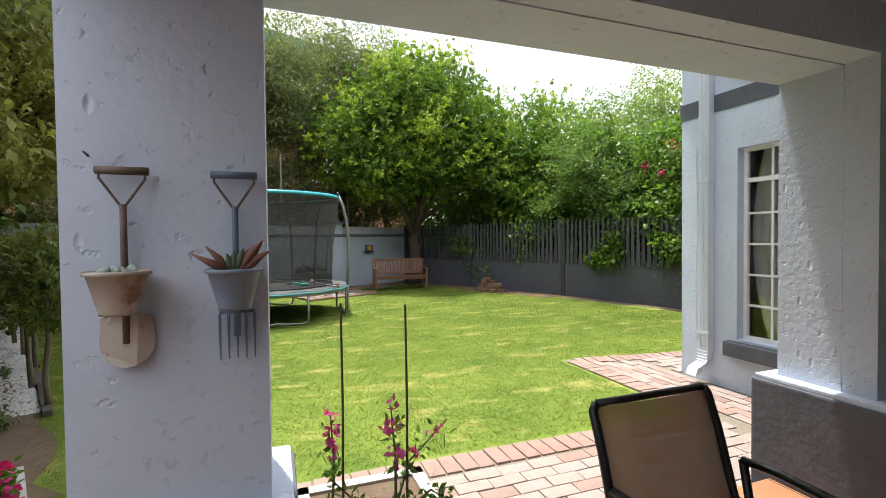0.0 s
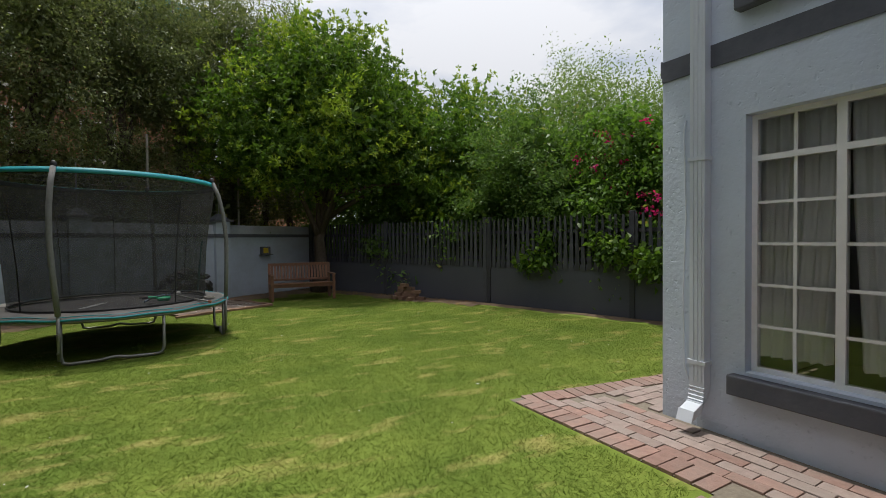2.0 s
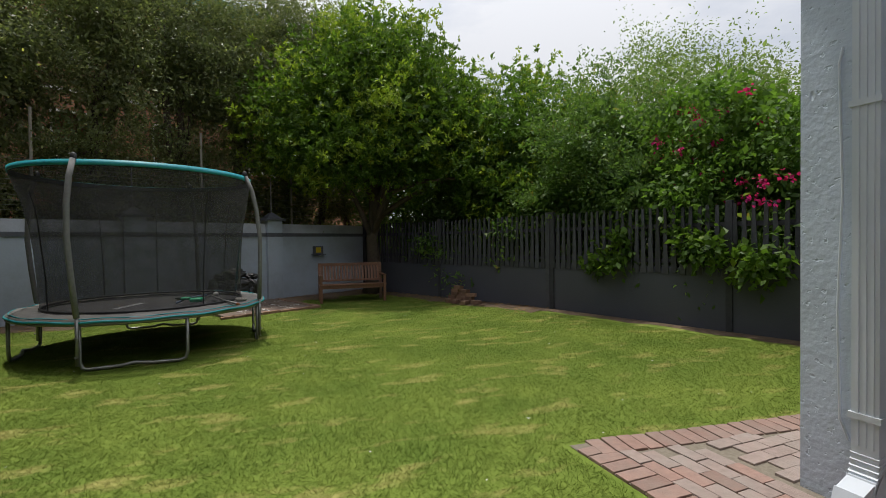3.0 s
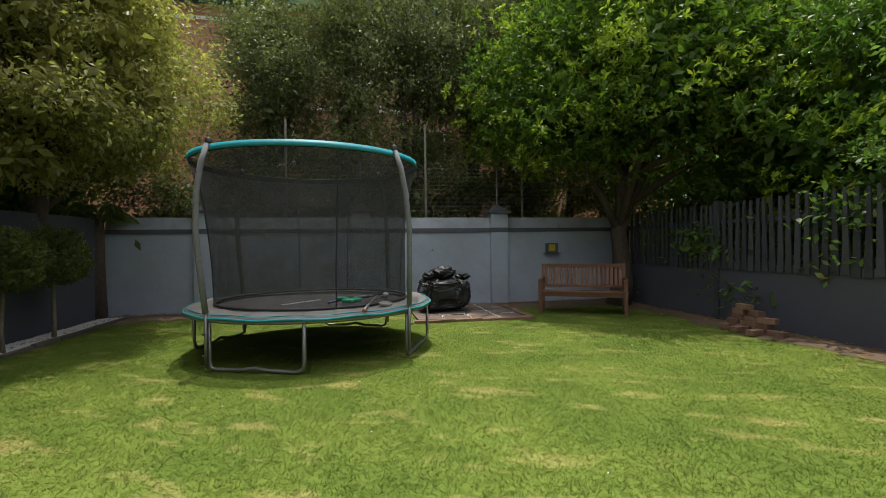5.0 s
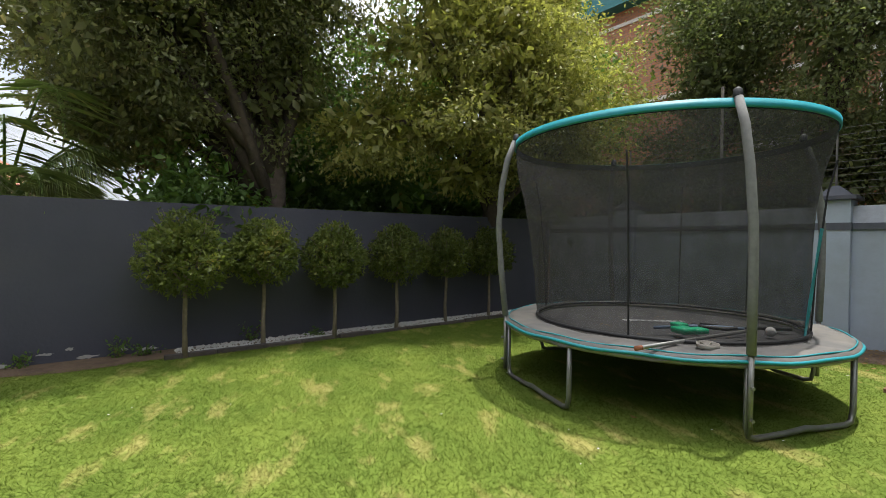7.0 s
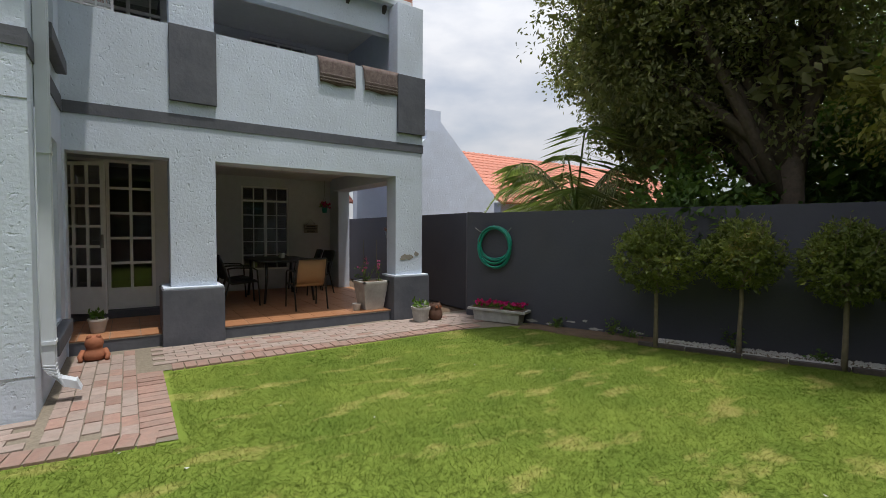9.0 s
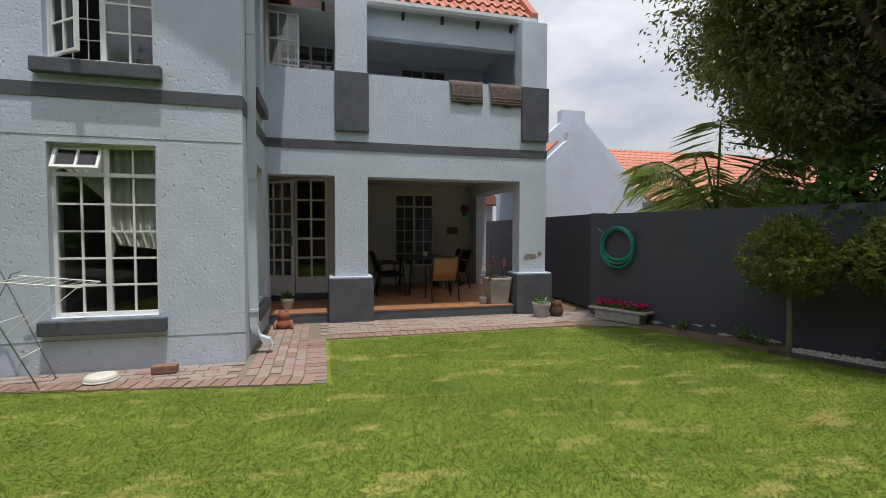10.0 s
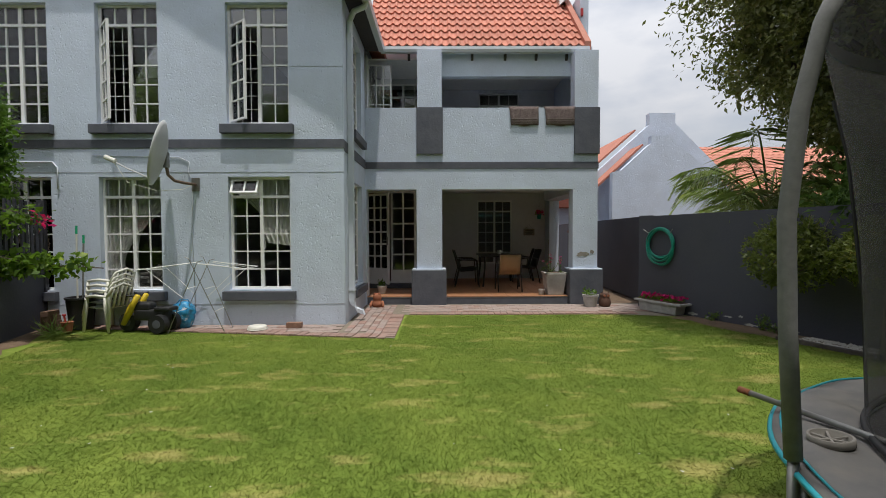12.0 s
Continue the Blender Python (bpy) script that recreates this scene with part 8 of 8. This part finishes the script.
# Gravel, litter, grass
def gravel():
    r = np.random.default_rng(5)
    u = np.array(((L1 - L0).normalized())[:2])
    nrm = np.array((u[1], -u[0]))
    n = 5200
    s = r.uniform(2.9, 9.6, n)
    off = 0.05 + 0.43 * r.random(n) ** 0.9
    p = np.array((L0.x, L0.y)) + s[:, None] * u + off[:, None] * nrm
    size = r.uniform(0.010, 0.028, n)
    corners = np.array(((1, 0, 0), (0, 1, 0), (-1, 0, 0), (0, -1, 0), (0, 0, 0.8)))
    v = np.zeros((n, 5, 3))
    ang = r.uniform(0, 6.28, n)
    for k in range(5):
        c = corners[k]
        v[:, k, 0] = p[:, 0] + size * (c[0] * np.cos(ang) - c[1] * np.sin(ang))
        v[:, k, 1] = p[:, 1] + size * (c[0] * np.sin(ang) + c[1] * np.cos(ang))
        v[:, k, 2] = 0.012 + size * c[2]
    idx = (np.arange(n) * 5)[:, None]
    f = np.concatenate([idx + np.array(((a, b, 4),)) for a, b in ((0, 1), (1, 2), (2, 3), (3, 0))])
    tagged(new("gravel", np_mesh("gravel", v.reshape(-1, 3), f, M_STONE)), "white gravel chips under the clipped trees", "gravel", kind="stuff")


gravel()


def litter(name, n, area, mat, size, label, seed):
    """Fallen leaves lying flat."""
    r = np.random.default_rng(seed)
    p = area(r, n)
    ang = r.uniform(0, 6.28, n)
    sz = size * r.uniform(0.5, 1.3, n)
    v = np.zeros((n, 4, 3))
    for k, (cx, cy, cz) in enumerate(((1, 0, 0.2), (0, 0.45, 0), (-1, 0, 0.25), (0, -0.45, 0))):
        v[:, k, 0] = p[:, 0] + sz * (cx * np.cos(ang) - cy * np.sin(ang))
        v[:, k, 1] = p[:, 1] + sz * (cx * np.sin(ang) + cy * np.cos(ang))
        v[:, k, 2] = p[:, 2] + sz * cz
    tagged(new(name, np_mesh(name, v.reshape(-1, 3), np.arange(4 * n).reshape(-1, 4), mat)), label, "litter", kind="stuff")


M_DRYLEAF = leaf_material("dry_leaf", (0.10, 0.055, 0.025), (0.30, 0.19, 0.09), 0.7)


def rear_area(r, n):
    s, o = r.uniform(0.3, 10.2, n), r.exponential(0.6, n)
    u, w = np.array(rear_u[:2]), -np.array(rear_n[:2])
    return np.column_stack([np.array((R0.x, R0.y)) + s[:, None] * u + o[:, None] * w, np.full(n, 0.026)])


def fence_area(r, n):
    s, o = r.uniform(0, 1, n), r.exponential(0.35, n)
    a, b = np.array(F0[:2]), np.array(F1[:2])
    d = (b - a) / np.linalg.norm(b - a)
    return np.column_stack([a + s[:, None] * (b - a) + o[:, None] * np.array((d[1], -d[0])), np.full(n, 0.022)])


def mat_area(r, n):
    a, q = r.uniform(0, 6.28, n), 1.1 * r.random(n) ** 0.5
    return np.column_stack([0.50 + q * np.cos(a), 10.50 + q * np.sin(a), 0.508 + 0.045 * (q / 1.17) ** 2])


litter("fallen_leaves", 900, rear_area, M_DRYLEAF, 0.035, "dry fallen leaves on the soil under the trees", 3)
litter("fence_leaves", 500, fence_area, M_DRYLEAF, 0.035, "dry fallen leaves along the fence", 4)
litter("mat_leaves", 130, mat_area, M_DRYLEAF, 0.018, "bits of dry leaf scattered on the trampoline mat", 5)


def lawn_area(r, n):
    return np.column_stack([r.uniform(0, 7, n), r.uniform(4.3, 12.5, n), np.full(n, 0.02)])


litter("petals", 60, lawn_area, M_PRINT, 0.014, "small white petals scattered on the lawn", 6)


def in_lawn(x, y):
    def right_of(a, b):
        return (b.x - a.x) * (y - a.y) - (b.y - a.y) * (x - a.x)
    u = (L1 - L0).normalized()
    inner0, inner1 = L0 + Vector((u.y, -u.x, 0)) * 0.40, L1 + Vector((u.y, -u.x, 0)) * 0.40
    ok = (right_of(inner0, inner1) < 0) & (right_of(R0 - rear_n * 0.75, R1 - rear_n * 0.75) < 0) & (right_of(F0, F1 - Vector((0.4, 0.2, 0))) < 0) & (right_of(F1 - Vector((0.4, 0.2, 0)), F2 - Vector((0.5, 0, 0))) < 0)
    ok &= np.where(x < 3.74, y > 3.80 + 0.25 * np.clip(-x, 0, 2), y > 5.56 - 0.165 * (x - 3.78))
    ok &= ~((np.abs((x - 1.75) * 0.9 + (y - 13.6) * 0.44) < 0.85) & (y > 12.55) & (np.abs(-(x - 1.75) * 0.44 + (y - 13.6) * 0.9) < 1.0))
    return ok


def grass():
    r = np.random.default_rng(8)
    n = 1150000
    x, y = r.uniform(-4, 9, n), r.uniform(3.4, 16, n)
    near = np.exp(-((y - 7.5) / 5.5) ** 2)
    keep = in_lawn(x, y) & (r.random(n) < 0.35 + 0.65 * near)
    x, y = x[keep], y[keep]
    m = len(x)
    h = r.uniform(0.008, 0.024, m)
    a = r.uniform(0, 6.28, m)
    lean = r.normal(size=(m, 2)) * 0.030
    w = r.uniform(0.0013, 0.0028, m)
    v = np.zeros((m, 3, 3))
    v[:, 0] = np.column_stack([x - w * np.cos(a), y - w * np.sin(a), np.zeros(m)])
    v[:, 1] = np.column_stack([x + w * np.cos(a), y + w * np.sin(a), np.zeros(m)])
    v[:, 2] = np.column_stack([x + lean[:, 0], y + lean[:, 1], h])
    tagged(new("grass", np_mesh("grass", v.reshape(-1, 3), np.arange(3 * m).reshape(-1, 3), M_GRASS)), "short mown lawn grass blades", "grass", kind="stuff")


grass()


# Paving: clay bricks on sand, red border course along the lawn
def paving():
    bm = bmesh.new()
    for pts in (((-0.9, 2.5), (3.78, 2.5), (3.78, 3.72), (0.2, 3.75), (-0.95, 4.05)), ((3.78, 2.5), (4.62, 2.5), (4.62, 5.40), (3.78, 5.52)), ((4.62, 4.6), (9.2, 4.6), (9.0, 4.72), (4.62, 5.40))):
        bm.faces.new([bm.verts.new((x, y, 0.008)) for x, y in pts])
    base = tagged(part("paving", bm, M_SAND), "weathered clay brick paving with a red border", "paving", kind="structure")
    meshes = []
    for mat in (M_PAVER, M_PAVER_RED):
        b2 = bmesh.new()
        box(b2, -0.107, -0.051, -0.02, 0.107, 0.051, 0.022, 0.004)
        me = bpy.data.meshes.new("brick")
        b2.to_mesh(me)
        b2.free()
        me.materials.append(mat)
        meshes.append(me)
    rg = random.Random(21)
    spots = []

    def edge_y(x):
        return 5.50 - 0.165 * (x - 3.78)
    # border along the lawn
    x = 3.78
    for k in range(15):
        spots.append((3.78 + 0.107, 3.74 + 0.114 * k + 0.05, 0, 1))
    k = 0
    x = 3.95
    while x < 9.0:
        spots.append((x, edge_y(x) - 0.06, 90 - 9, 1))
        x += 0.113
    x = -0.2
    while x < 3.75:
        spots.append((x, 3.64 + 0.03 * max(0, 0.6 - x), 90, 1))
        x += 0.113
    # body: along the veranda
    j = 0
    y = 2.78
    while y < 3.5:
        x = -0.9 + (0.11 if j % 2 else 0)
        while x < 3.75:
            spots.append((x, y, 0, 1 if rg.random() < 0.12 else 0))
            x += 0.221
        y += 0.110
        j += 1
    # body: beside the wing
    j = 0
    x = 4.05
    while x < 4.6:
        y = 2.80 + (0.11 if j % 2 else 0)
        while y < edge_y(x) - 0.2:
            spots.append((x, y, 90, 1 if rg.random() < 0.3 else 0))
            y += 0.221
        x += 0.110
        j += 1
    j = 0
    y = 4.68
    while y < 5.3:
        x = 4.72 + (0.11 if j % 2 else 0)
        while x < 9.0 and y < edge_y(x) - 0.17:
            spots.append((x, y, 0, 1 if rg.random() < 0.2 else 0))
            x += 0.221
        y += 0.110
        j += 1
    nearest = [s for s in spots if s[0] > 3.0 and s[0] < 6.2]
    rest = [s for s in spots if not (s[0] > 3.0 and s[0] < 6.2)]
    singles, rest = nearest[:300], nearest[300:] + rest
    for x, y, a, red in singles:
        share("brick", meshes[red], base, pose(x, y, rg.uniform(-0.004, 0.003), rg.uniform(-0.9, 0.9), rg.uniform(-0.7, 0.7), a + rg.uniform(-1.5, 1.5)))
    for red in (0, 1):
        proto = meshes[red]
        co = np.array([tuple(v.co) for v in proto.vertices])
        fc = [tuple(p.vertices) for p in proto.polygons]
        quads = np.array([f for f in fc if len(f) == 4])
        tris = np.array([f for f in fc if len(f) == 3])
        vs, fs = [], []
        for x, y, a, rd in rest:
            if rd != red:
                continue
            m = pose(x, y, rg.uniform(-0.004, 0.003), rg.uniform(-0.9, 0.9), rg.uniform(-0.7, 0.7), a + rg.uniform(-1.5, 1.5))
            mm = np.array(m)
            fs.append(quads + len(vs) * len(co))
            vs.append(co @ mm[:3, :3].T + mm[:3, 3])
        if vs:
            ob = new("paving_bricks", np_mesh("paving_bricks", np.concatenate(vs), np.concatenate(fs), meshes[red].materials[0]))
            ob.parent = base
            tagged(ob, kind="stuff")


paving()


def brick_pad():
    t = thing("slab_pad", pose(1.75, 13.6, 0, 0, 0, 24), "pad of old brown slabs edged with bricks", "paving", "", "structure")
    meshes = []
    for nm, hx, hy, h, mat in (("brick", 0.11, 0.053, 0.05, M_BRICKRED), ("slab", 0.215, 0.20, 0.045, M_PADSLAB)):
        bm = bmesh.new()
        box(bm, -hx, -hy, 0, hx, hy, h, 0.005)
        me = bpy.data.meshes.new(nm)
        bm.to_mesh(me)
        bm.free()
        me.materials.append(mat)
        meshes.append(me)
    rg = random.Random(5)
    for i in range(4):
        for j in range(4):
            share("slab", meshes[1], t, pose(-0.68 + i * 0.465, -0.72 + j * 0.45, rg.uniform(-0.008, 0.006), rg.uniform(-1, 1), rg.uniform(-1, 1), rg.uniform(-1.5, 1.5)))
    for i in range(9):
        share("brick", meshes[0], t, pose(-0.86 + i * 0.226, -1.0, rg.uniform(-0.012, 0.004), rg.uniform(-2, 2), rg.uniform(-2, 2), rg.uniform(-3, 3)))
    for j in range(8):
        share("brick", meshes[0], t, pose(1.02, -0.86 + j * 0.226, rg.uniform(-0.012, 0.004), 0, rg.uniform(-2, 2), 90 + rg.uniform(-3, 3)))
    r = np.random.default_rng(14)
    n = 420
    across = r.random(n) < 0.5
    px = np.where(across, r.uniform(-0.88, 0.92, n), -0.4475 + 0.465 * r.integers(0, 3, n) + r.normal(size=n) * 0.012)
    py = np.where(across, -0.495 + 0.45 * r.integers(0, 3, n) + r.normal(size=n) * 0.012, r.uniform(-0.9, 0.82, n))
    size = r.uniform(0.007, 0.015, n)
    v = np.zeros((n, 5, 3))
    for k, c in enumerate(((1, 0, 0), (0, 1, 0), (-1, 0, 0), (0, -1, 0), (0, 0, 0.9))):
        v[:, k] = np.column_stack([px + size * c[0], py + size * c[1], 0.036 + size * c[2]])
    idx = (np.arange(n) * 5)[:, None]
    f = np.concatenate([idx + np.array(((a, b, 4),)) for a, b in ((0, 1), (1, 2), (2, 3), (3, 0))])
    ob = new("joint_pebbles", np_mesh("joint_pebbles", v.reshape(-1, 3), f, M_STONE))
    ob.parent = t
    tagged(ob, kind="stuff")


brick_pad()


def floor_tiles():
    base = tagged(part("floor_veranda", (lambda b: (box(b, 0.0, -1.0, FLOOR - 0.026, 4.94, 2.585, FLOOR - 0.006), b)[1])(bmesh.new()), M_GROUT), "orange terracotta tiled veranda floor", "floor", kind="structure")
    bm = bmesh.new()
    box(bm, -0.147, -0.147, -0.012, 0.147, 0.147, 0.0, 0.002)
    me = bpy.data.meshes.new("tile")
    bm.to_mesh(me)
    bm.free()
    me.materials.append(M_SLAB)
    for i in range(16):
        for j in range(12):
            share("tile", me, base, pose(0.16 + i * 0.302, 2.44 - j * 0.302, FLOOR))


floor_tiles()
